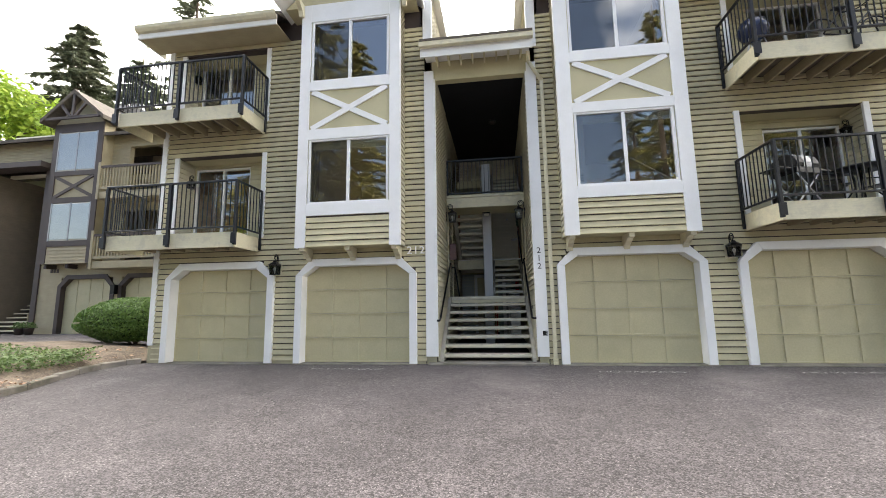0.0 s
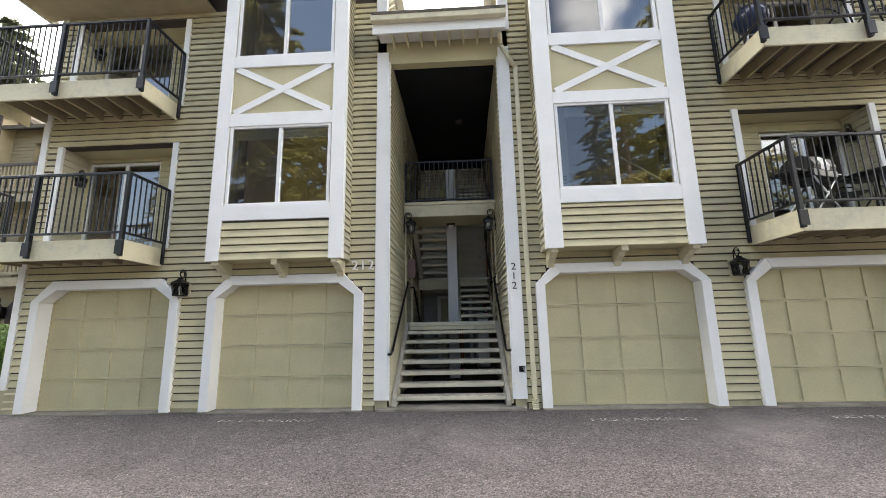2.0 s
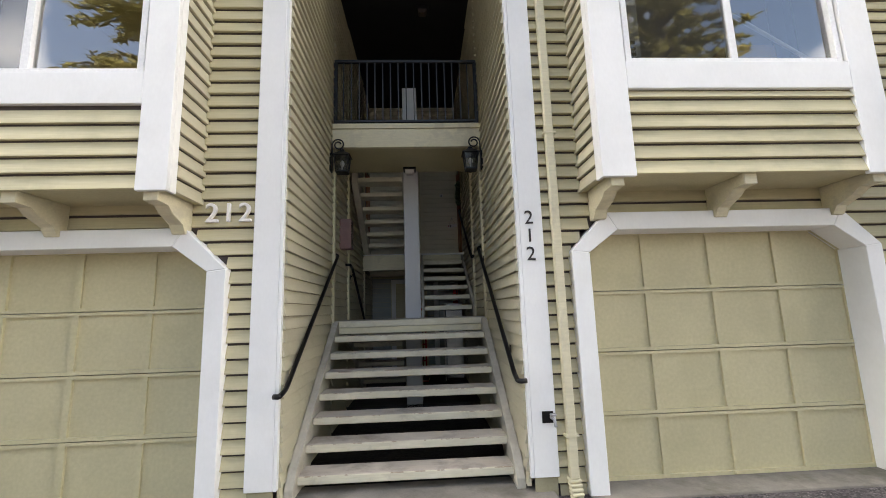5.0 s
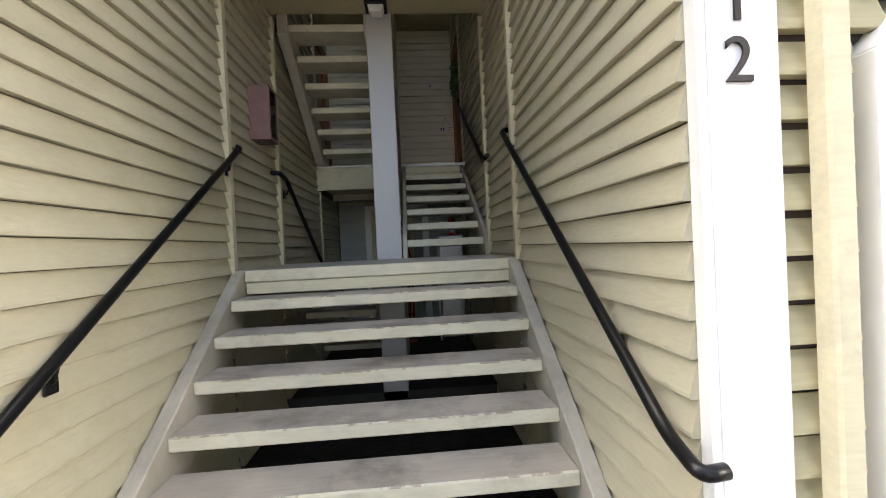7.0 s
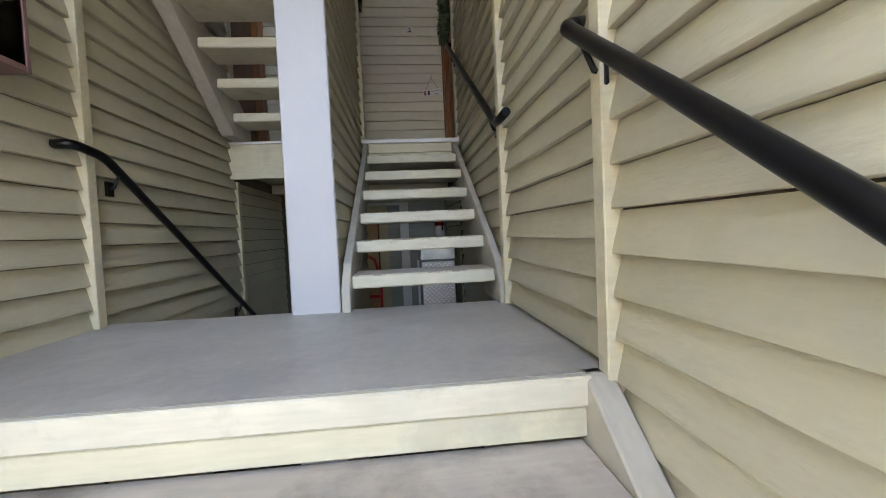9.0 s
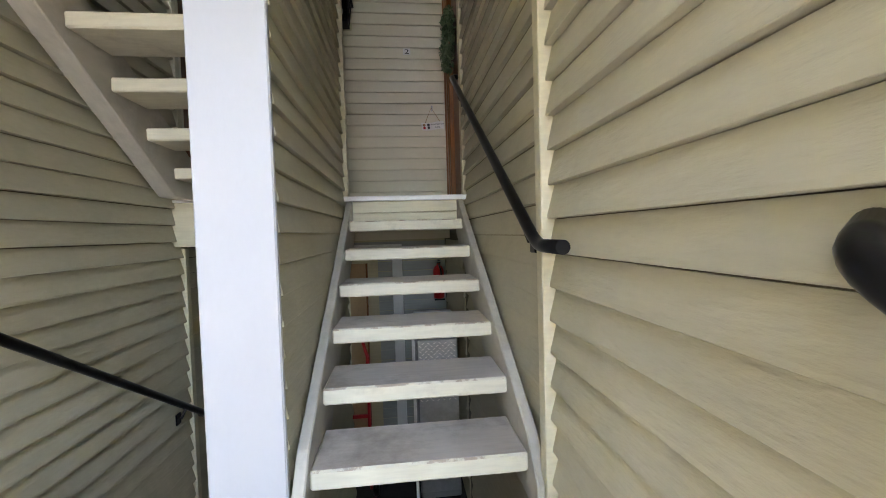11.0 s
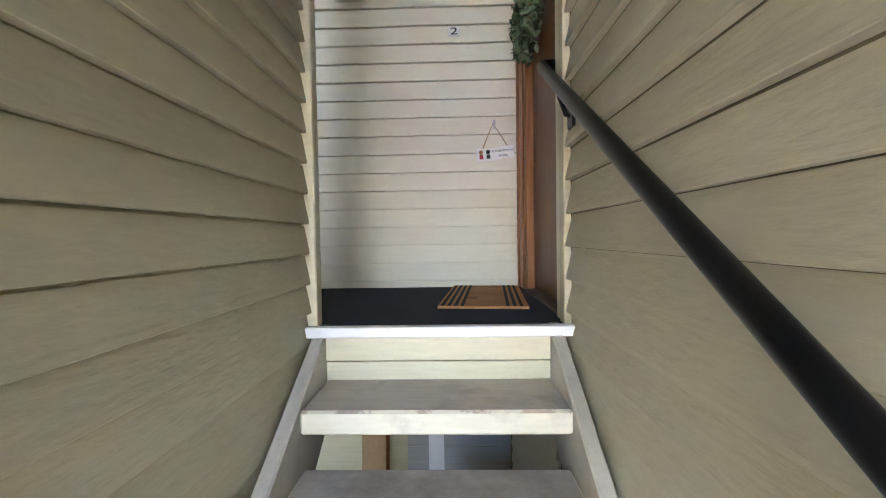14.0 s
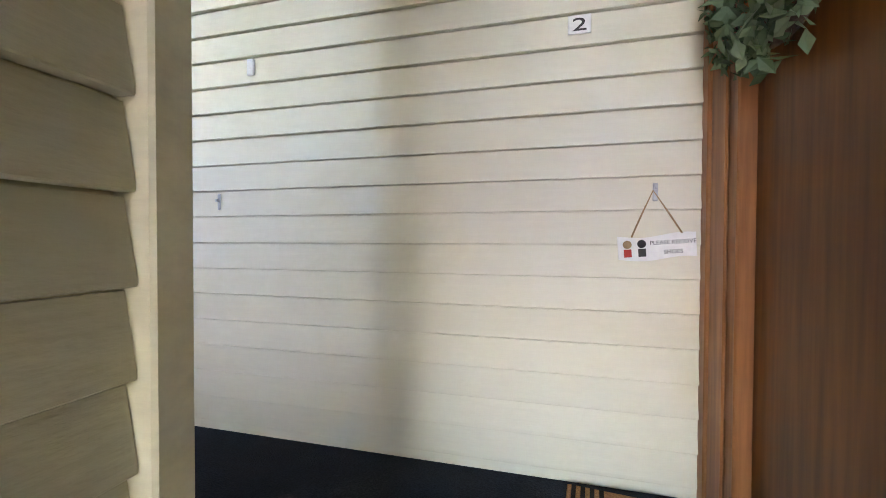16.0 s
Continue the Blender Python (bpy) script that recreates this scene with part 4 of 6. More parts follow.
# ---- flights ----
def flight(n, x0, x1, y0, z0, run, rise, dirn, label, stringer_w=0.09, drop=0.0, west_w=0.0):
    """n open treads from the foot (y0, z0); dirn +1 rises away from the street."""
    t = thing("stair_flight", ((x0 + x1) / 2, y0, z0), label, "stairs", "stair flights", "structure")
    hw = (x1 - x0) / 2
    for k in range(1, n + 1):
        yy, zz = dirn * run * (k - 1), rise * k
        a, b = sorted((yy, yy + dirn * (run + 0.03)))
        bm = bmesh.new()
        box(bm, -hw, hw, a, b, zz - 0.075, zz)
        bmesh.ops.bevel(bm, geom=list(bm.edges), offset=0.008, segments=1, affect="EDGES")
        bm.normal_update()
        for f in bm.faces:
            high = f.calc_center_median().z > zz - 0.02
            f.material_index = 1 if f.normal.z > 0.9 and high else 2 if f.normal.z > 0.3 and f.normal.y * dirn < -0.3 else 0
        part("tread", bm, [M_TREADFRONT, M_TREADTOP, M_WORNEDGE], t)
    top_y, top_z = dirn * run * n, rise * (n + 1)
    for s in (-1, 1):
        bm = bmesh.new()
        sw = west_w if west_w and s < 0 else stringer_w
        m = Matrix.Translation((s * (hw + sw / 2) - sw / 2, 0, 0)) @ Matrix.Rotation(radians(90), 4, "Z")
        prism(bm, [(-0.1 * dirn, -drop), (-0.1 * dirn, 0.12), (dirn * 0.02, 0.26), (top_y + dirn * 0.0, top_z + 0.0), (top_y + dirn * 0.05, top_z), (top_y + dirn * 0.05, top_z - 0.3), (dirn * 0.3, -drop)], -sw, m)
        part("stringer", bm, M_STRINGER, t, bevel=0.006)
    return t


flight(7, -0.965, 1.0, 0.765, 0, 0.2507, RISE, 1, "open-riser stairs with chipped cream treads", 0.082)
flight(6, 0.218, 1.032, 3.752, LAND1, 0.2925, RISE, 1, "narrow open-riser stairs with worn cream treads", 0.046)
flight(6, -0.9, -0.13, 5.46, LAND2, 0.28, RISE, -1, "open-riser stairs rising to the upper landing", 0.03, west_w=0.11)
flight(7, 0.218, 1.032, 3.752, LAND3, 0.25, RISE, 1, "open-riser stairs rising to the third landing", 0.075)
flight(6, -1.0, -0.17, 5.4, 0.14, 0.28, 0.197, -1, "open-riser stairs down to the lower level", 0.07)


# ---- roofs above the front ----
def roof_piece(name, x0, x1, y0, y1, z0, z1, label):
    """An eave with a gutter, fascia and soffit at y0 and a slope rising to y1."""
    t = thing(name, ((x0 + x1) / 2, y0, z0), label, "roof", kind="structure")
    hw = (x1 - x0) / 2
    bm = bmesh.new()
    prism(bm, [(-0.02, 0.27), (y1 - y0, z1 - z0), (y1 - y0, z1 - z0 + 0.1), (-0.02, 0.34)], x1 - x0, Matrix.Translation((hw, 0, 0)) @ Matrix.Rotation(radians(90), 4, "Z"))
    part("slope", bm, M_ROOF, t)
    part("fascia", boxes((-hw, hw, 0, 0.04, 0, 0.26)), M_WHITE, t, bevel=0.004)
    bm = bmesh.new()
    prism(bm, [(-0.002, 0.13), (-0.07, 0.15), (-0.12, 0.22), (-0.13, 0.3), (-0.115, 0.3), (-0.1, 0.22), (-0.002, 0.2)], x1 - x0 + 0.04, Matrix.Translation((hw + 0.02, 0, 0)) @ Matrix.Rotation(radians(90), 4, "Z"))
    part("gutter", bm, M_CREAM, t, "cream metal gutter")
    # Soffit takes the darker tan to paint in the eave's shadow.
    part("soffit", boxes((-hw + 0.01, hw - 0.01, 0.042, WALL_Y - y0, 0.02, 0.05)), M_TANSIDE, t)
    part("verge", boxes((-hw - 0.03, -hw, 0, 0.9, 0.0, 0.26)), M_WHITE, t)
    return t


roof_piece("roof_west", -8.72, -4.9, -0.12, 5.0, 8.24, 10.6, "cream eave with gutter over the balcony")
roof_piece("roof_east", 4.9, END_R + 0.2, -0.12, 5.0, 8.25, 10.6, "cream eave with gutter over the balcony")
# Added slab, not a seen roof; it blocks sun leaking in from behind.
tagged(part("roof_flat", boxes((END_L, END_R, 3.0, 9.2, 9.2, 9.3)), M_ROOF), "added flat slab closing the building against the sun", "roof", kind="structure")
# bay gables with brackets
for x0, x1 in ((-4.9, -1.3), (1.3, 4.9)):
    g = thing("bay_gable", ((x0 + x1) / 2, -0.35, 8.72), "white gable overhang above the bay with shaped brackets", "roof", kind="structure")
    hw = (x1 - x0) / 2
    bm = bmesh.new()
    prism(bm, [(-hw, 0), (0, 1.5), (hw, 0), (hw, 0.16), (0, 1.68), (-hw, 0.16)], 3.8, Matrix.Identity(4))
    part("slope", bm, M_WHITE, g)
    bm = bmesh.new()
    prism(bm, [(-hw + 0.15, -0.02), (0, 1.45), (hw - 0.15, -0.02)], 3.4, Matrix.Translation((0, 0.385, 0)))
    part("gable_wall", bm, M_SIDING_X, g)
    for s in (-1, 1):
        bm = bmesh.new()
        prism(bm, [(0, 0), (0.0, -0.32), (0.08, -0.34), (0.12, -0.2), (0.3, -0.08), (0.36, 0)], 0.11, Matrix.Translation((s * (hw - 0.5) + 0.055, 0.38, 0.02)) @ Matrix.Rotation(radians(-90), 4, "Z"))
        part("bracket", bm, M_CREAM, g, bevel=0.005)
# raised side walls beside the entry roof
for x, s in ((XL - 0.09, 1), (XR + 0.09, -1)):
    a, b = sorted((x, x - s * 0.25))
    w = tagged(part("wall_raised", boxes((a, b, WALL_Y + 0.004, 3.0, 6.9, 9.25)), M_STUCCO), "boarded upper side wall beside the entry roof", "wall", kind="structure")
    if s > 0:
        siding(w, (x + 0.002, 0, 0), 90, WALL_Y + 0.06, 3.0, 7.0, 9.25, 0.1325, M_SIDING_Y)
    else:
        siding(w, (x - 0.002, 0, 0), -90, -3.0, -WALL_Y - 0.06, 7.0, 9.25, 0.1325, M_SIDING_Y)
    a, b = sorted((x - s * 0.19, x + s * 0.03))
    tagged(part("trim", boxes((a, b, WALL_Y - 0.05, WALL_Y + 0.055, 7.42, 9.25)), M_WHITE, bevel=0.004), "white upper corner board", "trim", kind="structure")
    a, b = sorted((x - s * 0.3, x + s * 0.2))
    tagged(part("verge_board", boxes((a, b, 0.2, 3.15, 9.25, 9.42)), M_WHITE, bevel=0.005), "white roof edge board", "trim", kind="structure")
# end corner of the front, with its foundation
tagged(part("trim", boxes((END_L - 0.02, END_L + 0.12, WALL_Y - 0.045, WALL_Y + 0.05, 0.42, 8.25)), M_WHITE, bevel=0.004), "white end corner board", "trim", kind="structure")
tagged(part("foundation", boxes((END_L, -7.97, WALL_Y - 0.03, WALL_Y + 0.0, -0.05, 0.42)), M_FOUND, bevel=0.006), "painted foundation at the end of the front", "foundation", kind="structure")
tagged(part("doorsill", boxes((XL - 0.2, XR + 0.2, 0.42, 0.95, -0.02, 0.035)), M_KERB, bevel=0.008), "pale worn concrete pad at the foot of the stairs", "pad", kind="structure")
for a, b, t, c in GARAGES:
    tagged(part("garage_apron", boxes((a, b, 0.42, 0.86, -0.02, 0.012)), M_KERB, bevel=0.004), "pale concrete strip at the garage door", "pad", kind="structure")
tagged(part("understair_floor", boxes((XL, XR, 0.96, YCOL, -0.02, 0.02)), M_UNDERSTAIR), "floor below the stairs with its shade in the colour", "floor", kind="structure")


# ---- lanterns ----
def lantern(at, turn, label, out=0.16):
    """A black square lantern hung from a scrolled arm; it looks to its own -y from the wall."""
    t = thing("wall_lantern", at, label, "lantern", "lanterns")
    t.rotation_euler = (0, 0, radians(turn))
    part("back_plate", boxes((-0.06, 0.06, -0.025, 0, -0.13, 0.13)), M_BLACK, t, bevel=0.006)
    part("mount_block", boxes((-0.1, 0.1, -0.004, 0.01, -0.17, 0.17)), M_CREAM, t, "cream mounting block", 0.004)
    arm = bmesh.new()
    pts = [(0, -0.02, 0.08), (0, -0.026, 0.18)]
    for i in range(30):
        a = 2 * math.pi * 1.45 * i / 29
        r = 0.088 * (1 - 0.6 * i / 29)
        pts.append((0, -0.115 + r * math.cos(a), 0.27 + r * math.sin(a)))
    tube(arm, pts, 0.011, 6)
    tube(arm, [(0, -out, 0.215), (0, -out, 0.17)], 0.009, 6)
    part("scroll_arm", arm, M_BLACK, t)
    roof = bmesh.new()
    q = [(0.125, 0.09), (0.11, 0.1), (0.05, 0.15), (0.03, 0.17), (0.03, 0.19)]
    prev = None
    for r, z in q:
        ring = [roof.verts.new((sx * r, -out + sy * r, z)) for sx, sy in ((-1, -1), (1, -1), (1, 1), (-1, 1))]
        if prev:
            for k in range(4):
                roof.faces.new((prev[k], prev[(k + 1) % 4], ring[(k + 1) % 4], ring[k]))
        else:
            roof.faces.new(ring[::-1])
        prev = ring
    roof.faces.new(prev)
    part("roof", roof, M_BLACK, t)
    for sx in (-1, 1):
        for sy in (-1, 1):
            bm = bmesh.new()
            tube(bm, [(sx * 0.098, -out + sy * 0.098, 0.09), (sx * 0.075, -out + sy * 0.075, -0.13)], 0.008, 5)
            part("cage_post", bm, M_BLACK, t)
    for name, r, z, h in (("base_ring", 0.083, -0.15, 0.022), ("top_ring", 0.1, 0.075, 0.014)):
        part(name, boxes((-r, r, -out - r, -out + r, z, z + h)), M_BLACK, t)
    for k in (-1, 1):
        part("cage_bar", boxes((-0.004, 0.004, -out + k * 0.088 - 0.004, -out + k * 0.088 + 0.004, -0.13, 0.08)), M_BLACK, t)
        part("cage_bar", boxes((k * 0.088 - 0.004, k * 0.088 + 0.004, -out - 0.004, -out + 0.004, -0.13, 0.08)), M_BLACK, t)
    gl = bmesh.new()
    a = [gl.verts.new((sx * 0.09, -out + sy * 0.09, 0.08)) for sx, sy in ((-1, -1), (1, -1), (1, 1), (-1, 1))]
    b = [gl.verts.new((sx * 0.07, -out + sy * 0.07, -0.125)) for sx, sy in ((-1, -1), (1, -1), (1, 1), (-1, 1))]
    for k in range(4):
        gl.faces.new((a[k], a[(k + 1) % 4], b[(k + 1) % 4], b[k]))
    part("lamp_glass", gl, M_LAMPGLASS, t, "wavy clear glass")
    bu = bmesh.new()
    lathe(bu, [(0.012, -0.12), (0.014, -0.06), (0.03, -0.03), (0.032, 0.0), (0.015, 0.03), (0.001, 0.035)], (0, -out, 0), 10)
    part("bulb", bu, M_PAPER, t, "unlit frosted bulb")
    return t


lantern((-4.98, WALL_Y - 0.02, 2.22), 0, "black scroll-arm lantern on the boards between garages")
lantern((5.16, WALL_Y - 0.02, 2.34), 0, "black scroll-arm lantern on the boards between garages")
lantern((XL + 0.02, 2.32, 3.72), 90, "black scroll-arm lantern on the stairwell wall", 0.17)
lantern((XR - 0.02, 2.32, 3.74), -90, "black scroll-arm lantern on the stairwell wall", 0.17)
for x0, x1, z in ((-7.93, -5.47, 4.62), (-7.93, -5.47, 7.66)):
    lantern((x0 + 0.02, 0.98, z), 90, "small black lantern inside the balcony recess", 0.13).scale = (0.75, 0.75, 0.75)
lantern((8.1, 0.98, 4.95), -90, "small black lantern inside the balcony recess", 0.13).scale = (0.75, 0.75, 0.75)


def ceiling_lamp(at, glass=None):
    t = thing("ceiling_light", at, "small square black framed ceiling light", "ceiling light")
    part("frame", boxes((-0.11, 0.11, -0.11, 0.11, -0.035, 0)), M_BLACK, t, bevel=0.006)
    bm = bmesh.new()
    v = box(bm, -0.08, 0.08, -0.08, 0.08, -0.1, -0.036)
    for k in v[:4]:
        k.co.x *= 0.7
        k.co.y *= 0.7
    part("diffuser", bm, glass or M_PAPER, t, "ribbed frosted glass", 0.006)


ceiling_lamp((0.02, 3.55, LAND3 - 0.3))
# Same lamp with a browned diffuser: the upper well's shade in its colour.
ceiling_lamp((0.3, 3.2, CEIL), M_BROWN)


# ---- numbers ----
n = thing("house_number", (-1.57, WALL_Y - 0.052, 2.49), "raised cream house number 212 on the boards", "house number")
for k, c in enumerate("212"):
    words("digit", c, 0.185, 0.018, pose((k - 1) * 0.15, 0, 0, 90, 0, 0), M_PAPER, n)
n = thing("house_number", (1.225, WALL_Y - 0.055, 2.3), "black house number 212 running down the white board", "house number")
for k, c in enumerate("212"):
    words("digit", c, 0.135, 0.004, pose(0, 0, (1 - k) * 0.175 - 0.06, 90, 0, 0), M_INK, n)
n = thing("door_number", (0.71, YBACK - 0.026, 4.478), "small white plate with the number 2", "number plate")
part("plate", boxes((-0.039, 0.039, -0.006, 0.0, -0.033, 0.033)), M_PAPER, n, bevel=0.002)
words("digit", "2", 0.046, 0.001, pose(0, -0.0075, -0.023, 90, 0, 0) @ Matrix.Diagonal((1.7, 1, 1, 1)), M_INK, n)

# ---- downspout and tap ----
d = thing("downspout", (1.5, WALL_Y - 0.08, 0), "beige downspout running down to a ribbed elbow", "downspout")
sp = bmesh.new()
box(sp, -0.04, 0.04, -0.035, 0.035, 0.16, 6.55)
part("pipe", sp, M_CREAM, d, bevel=0.01)
for s0, s1 in (((0, 0, 6.5), (-0.28, -0.1, 6.95)), ((-0.28, -0.1, 6.95), (-0.3, -0.2, 7.15))):
    e = bmesh.new()
    tube(e, [s0, s1], 0.045, 8)
    part("elbow", e, M_CREAM, d)
for i in range(5):
    e = bmesh.new()
    box(e, -0.052, 0.052, -0.045 - 0.012 * (4 - i), 0.045 - 0.012 * (4 - i), 0.005 + i * 0.032, 0.03 + i * 0.032)
    part("elbow_rib", e, M_CREAM, d, bevel=0.006)
for z in (0.5, 3.3, 5.9):
    part("strap", boxes((-0.06, 0.06, -0.04, 0.03, z, z + 0.02)), M_CREAM, d)
d.location.x = 1.47
tp = thing("garden_tap", (1.33, WALL_Y - 0.03, 0.66), "dark hose tap on a small wall plate", "tap")
part("plate", boxes((-0.1, 0.0, -0.03, -0.02, -0.05, 0.05)), M_BLACK, tp, bevel=0.003)
e = bmesh.new()
tube(e, [(-0.02, -0.02, 0), (-0.02, -0.12, 0), (-0.02, -0.15, -0.05)], 0.014, 8)
part("spout", e, M_GREY, tp)
e = bmesh.new()
lathe(e, [(0.001, 0.03), (0.03, 0.03), (0.03, 0.04), (0.001, 0.04)], (-0.02, -0.09, 0), 10)
part("wheel", e, M_GREY, tp)


# ---- handrails ----
def handrail(pts, wall_x, spots, label, r=0.0225):
    t = thing("handrail", pts[0], label, "handrail", "handrails")
    o = Vector(pts[0])
    curve = []
    P3 = [Vector(p) - o for p in pts]
    for i, p in enumerate(P3):
        if 0 < i < len(P3) - 1:
            a, b = (P3[i - 1] - p), (P3[i + 1] - p)
            k = min(0.06, a.length * 0.45, b.length * 0.45)
            for j in range(5):
                s = j / 4
                curve.append((p + a.normalized() * k) * (1 - s) ** 2 + p * 2 * s * (1 - s) + (p + b.normalized() * k) * s * s)
        else:
            curve.append(p)
    bm = bmesh.new()
    tube(bm, curve, r, 20)
    for f in bm.faces:
        f.smooth = len(f.verts) == 4
    part("bar", bm, M_BLACK, t)
    for y, z in spots:
        bm = bmesh.new()
        x = pts[1][0]
        tube(bm, [Vector((wall_x, y, z - 0.09)) - o, Vector(((wall_x + x) / 2, y, z - 0.085)) - o, Vector((x, y, z - 0.02)) - o], 0.009, 6)
        part("bracket", bm, M_BLACK, t)
        bm = bmesh.new()
        sgn = 1 if wall_x > 0 else -1
        box(bm, *sorted((wall_x - o.x, wall_x - sgn * 0.012 - o.x)), y - 0.03 - o.y, y + 0.03 - o.y, z - 0.13 - o.z, z - 0.05 - o.z)
        part("rosette", bm, M_BLACK, t, bevel=0.004)
    return t


XH = 1.022
handrail([(1.1, 0.5, 0.985), (XH, 0.49, 0.985), (XH, 0.63, 1.03), (XH, 2.64, 2.52), (1.1, 2.68, 2.55)], XR - 0.036, [(1.0, 1.31), (2.52, 2.43)], "black round metal handrail on the stairwell wall")
handrail([(-1.06, 0.4, 0.955), (-1.01, 0.38, 0.955), (-1.01, 0.55, 0.985), (-1.01, 2.67, 2.455), (-1.06, 2.73, 2.48)], XL + 0.036, [(1.0, 1.3), (2.5, 2.34)], "black round metal handrail on the stairwell wall")
handrail([(1.045, 3.42, 2.505), (1.045, 3.63, 2.505), (1.045, 3.72, 2.555), (1.045, 5.665, 3.845), (1.1, 5.69, 3.86)], XR - 0.024, [(3.8, 2.6), (5.4, 3.66)], "black round metal handrail beside the narrow stairs")
handrail([(-1.06, 3.49, 2.415), (-0.985, 3.5, 2.415), (-0.985, 3.7, 2.395), (-0.985, 5.6, 1.19), (-1.06, 5.66, 1.17)], XL + 0.036, [(3.8, 2.33), (5.3, 1.38)], "black round metal handrail going down")

# ---- railing of the upper landing ----
r = thing("landing_railing", (0, 2.5, LAND3), "black metal bar railing along the upper landing", "railing")
for z, h in ((1.04, 0.045), (0.07, 0.035)):
    part("rail", boxes((XL + 0.03, XR - 0.03, -0.025, 0.025, z - h, z)), M_NAVY, r, bevel=0.005)
for x in (XL + 0.05, XR - 0.05):
    part("post", boxes((x - 0.025, x + 0.025, -0.024, 0.026, -0.02, 0.995)), M_NAVY, r, bevel=0.004)
bal = mesh(boxes((-0.008, 0.008, -0.008, 0.008, 0, 0.925)), M_NAVY)
for i in range(1, 18):
    b = new("baluster", bal)
    b.parent, b.location = r, (XL + 0.05 + (XR - XL - 0.1) * i / 18, 0, 0.07)

# ---- extinguisher cabinet ----
def extinguisher(at, h=0.4, r=0.055):
    t = thing("fire_extinguisher", at, "red fire extinguisher with a white label", "fire extinguisher", "fire extinguishers")
    bm = bmesh.new()
    lathe(bm, [(r * 0.9, 0), (r, 0.01), (r, h * 0.75), (r * 0.7, h * 0.84), (r * 0.3, h * 0.88), (r * 0.3, h * 0.93)], sides=16)
    part("cylinder", bm, M_RED, t)
    bm = bmesh.new()
    lathe(bm, [(r + 0.001, h * 0.2), (r + 0.0015, h * 0.55)], sides=16)
    part("label", bm, M_PAPER, t, "white instruction label")
    bm = bmesh.new()
    box(bm, -0.02, 0.02, -r * 1.2, r * 0.6, h * 0.93, h * 0.97)
    box(bm, -0.015, 0.015, -r * 1.3, r * 0.3, h * 1.0, h * 1.03)
    part("lever", bm, M_BLACK, t, bevel=0.003)
    bm = bmesh.new()
    tube(bm, [(0, -r * 0.5, h * 0.9), (0.02, -r * 1.25, h * 0.75), (0.03, -r * 1.25, h * 0.4)], 0.009, 6)
    part("hose", bm, M_BLACK, t)
    return t


c = thing("extinguisher_cabinet", (XL, 3.095, 2.61), "faded maroon fire extinguisher cabinet with a clear front", "cabinet")
part("body", boxes((0.02, 0.19, -0.1, -0.09, 0, 0.46), (0.02, 0.19, 0.09, 0.1, 0, 0.46), (0.02, 0.19, -0.09, 0.09, 0, 0.012), (0.02, 0.19, -0.09, 0.09, 0.448, 0.46), (0.02, 0.03, -0.09, 0.09, 0.012, 0.448)), M_PINKBOX, c)
part("door_frame", boxes((0.191, 0.2, -0.1, -0.08, 0, 0.46), (0.191, 0.2, 0.08, 0.1, 0, 0.46), (0.191, 0.2, -0.08, 0.08, 0, 0.025), (0.191, 0.2, -0.08, 0.08, 0.435, 0.46)), M_PINKBOX, c, bevel=0.002)
part("pane", boxes((0.193, 0.196, -0.08, 0.08, 0.025, 0.435)), M_SMOKE, c, "clear break panel").visible_shadow = False
extinguisher((XL + 0.11, 3.095, 2.622), 0.38, 0.058)

# ---- second landing: door, mat, wreath, sign ----
def entry_door(name, x, s, label):
    """A stained door in a side wall of the landing; s is +1 where it faces west and -1 where it faces east."""
    d = thing(name, (x, 6.0, LAND2), label, "door", kind="structure")

    def add(part_name, x0, x1, y0, y1, z0, z1, mat, lab="", bevel=0.003):
        part(part_name, boxes(tuple(sorted((s * x0, s * x1))) + (y0, y1, z0, z1)), mat, d, lab, bevel)

    add("leaf", 0.0, 0.045, -0.34, 0.436, 0.015, 2.06, M_WOODDOOR)
    add("threshold", -0.06, 0.05, -0.34, 0.42, 0.0, 0.014, M_BROWN)
    add("casing", -0.045, 0.06, 0.438, 0.6, 0, 2.2, M_WOODTRIM, "orange brown stained casing", 0.004)
    add("casing_bead", -0.056, -0.046, 0.49, 0.6, 0, 2.2, M_WOODTRIM, "", 0.004)
    add("casing_bead", -0.066, -0.046, 0.602, 0.655, 0, 2.2, M_WOODTRIM, "", 0.004)
    add("casing", -0.045, 0.06, -0.35, -0.342, 0, 2.2, M_WOODTRIM, "", 0.002)
    add("casing", -0.045, 0.06, -0.34, 0.436, 2.07, 2.2, M_WOODTRIM, "", 0.004)


entry_door("door_1", XR + 0.05, 1, "closed brown stained wooden entry door")
entry_door("door_3", XL - 0.05, -1, "closed dark brown wooden entry door facing the landing")
room("room_entry_west", XL - 1.2, XL - 0.2, 5.5, 6.7, LAND2, 5.1)
tagged(part("trim", boxes((XL + 0.002, XL + 0.048, 5.5, 5.56, LAND2, 5.2)), M_CREAM, bevel=0.004), "slim cream joint cover strip", "trim", kind="structure")
tagged(part("trim", boxes((XL, XL + 0.02, 5.562, 5.648, LAND2, 5.2)), M_SIDING_BACK, bevel=0.003), "pale casing board beside the door", "trim", kind="structure")
room("room_entry", XR + 0.2, XR + 1.2, 5.5, 6.7, LAND2, 5.1)

m = thing("door_mat", (0.85, 6.215, LAND2), "tan coir door mat with black end stripes", "door mat")
m.rotation_euler = (0, 0, radians(-5.5))
part("coir", boxes((-0.205, 0.205, -0.385, 0.385, 0.001, 0.014)), M_MAT, m, bevel=0.003)
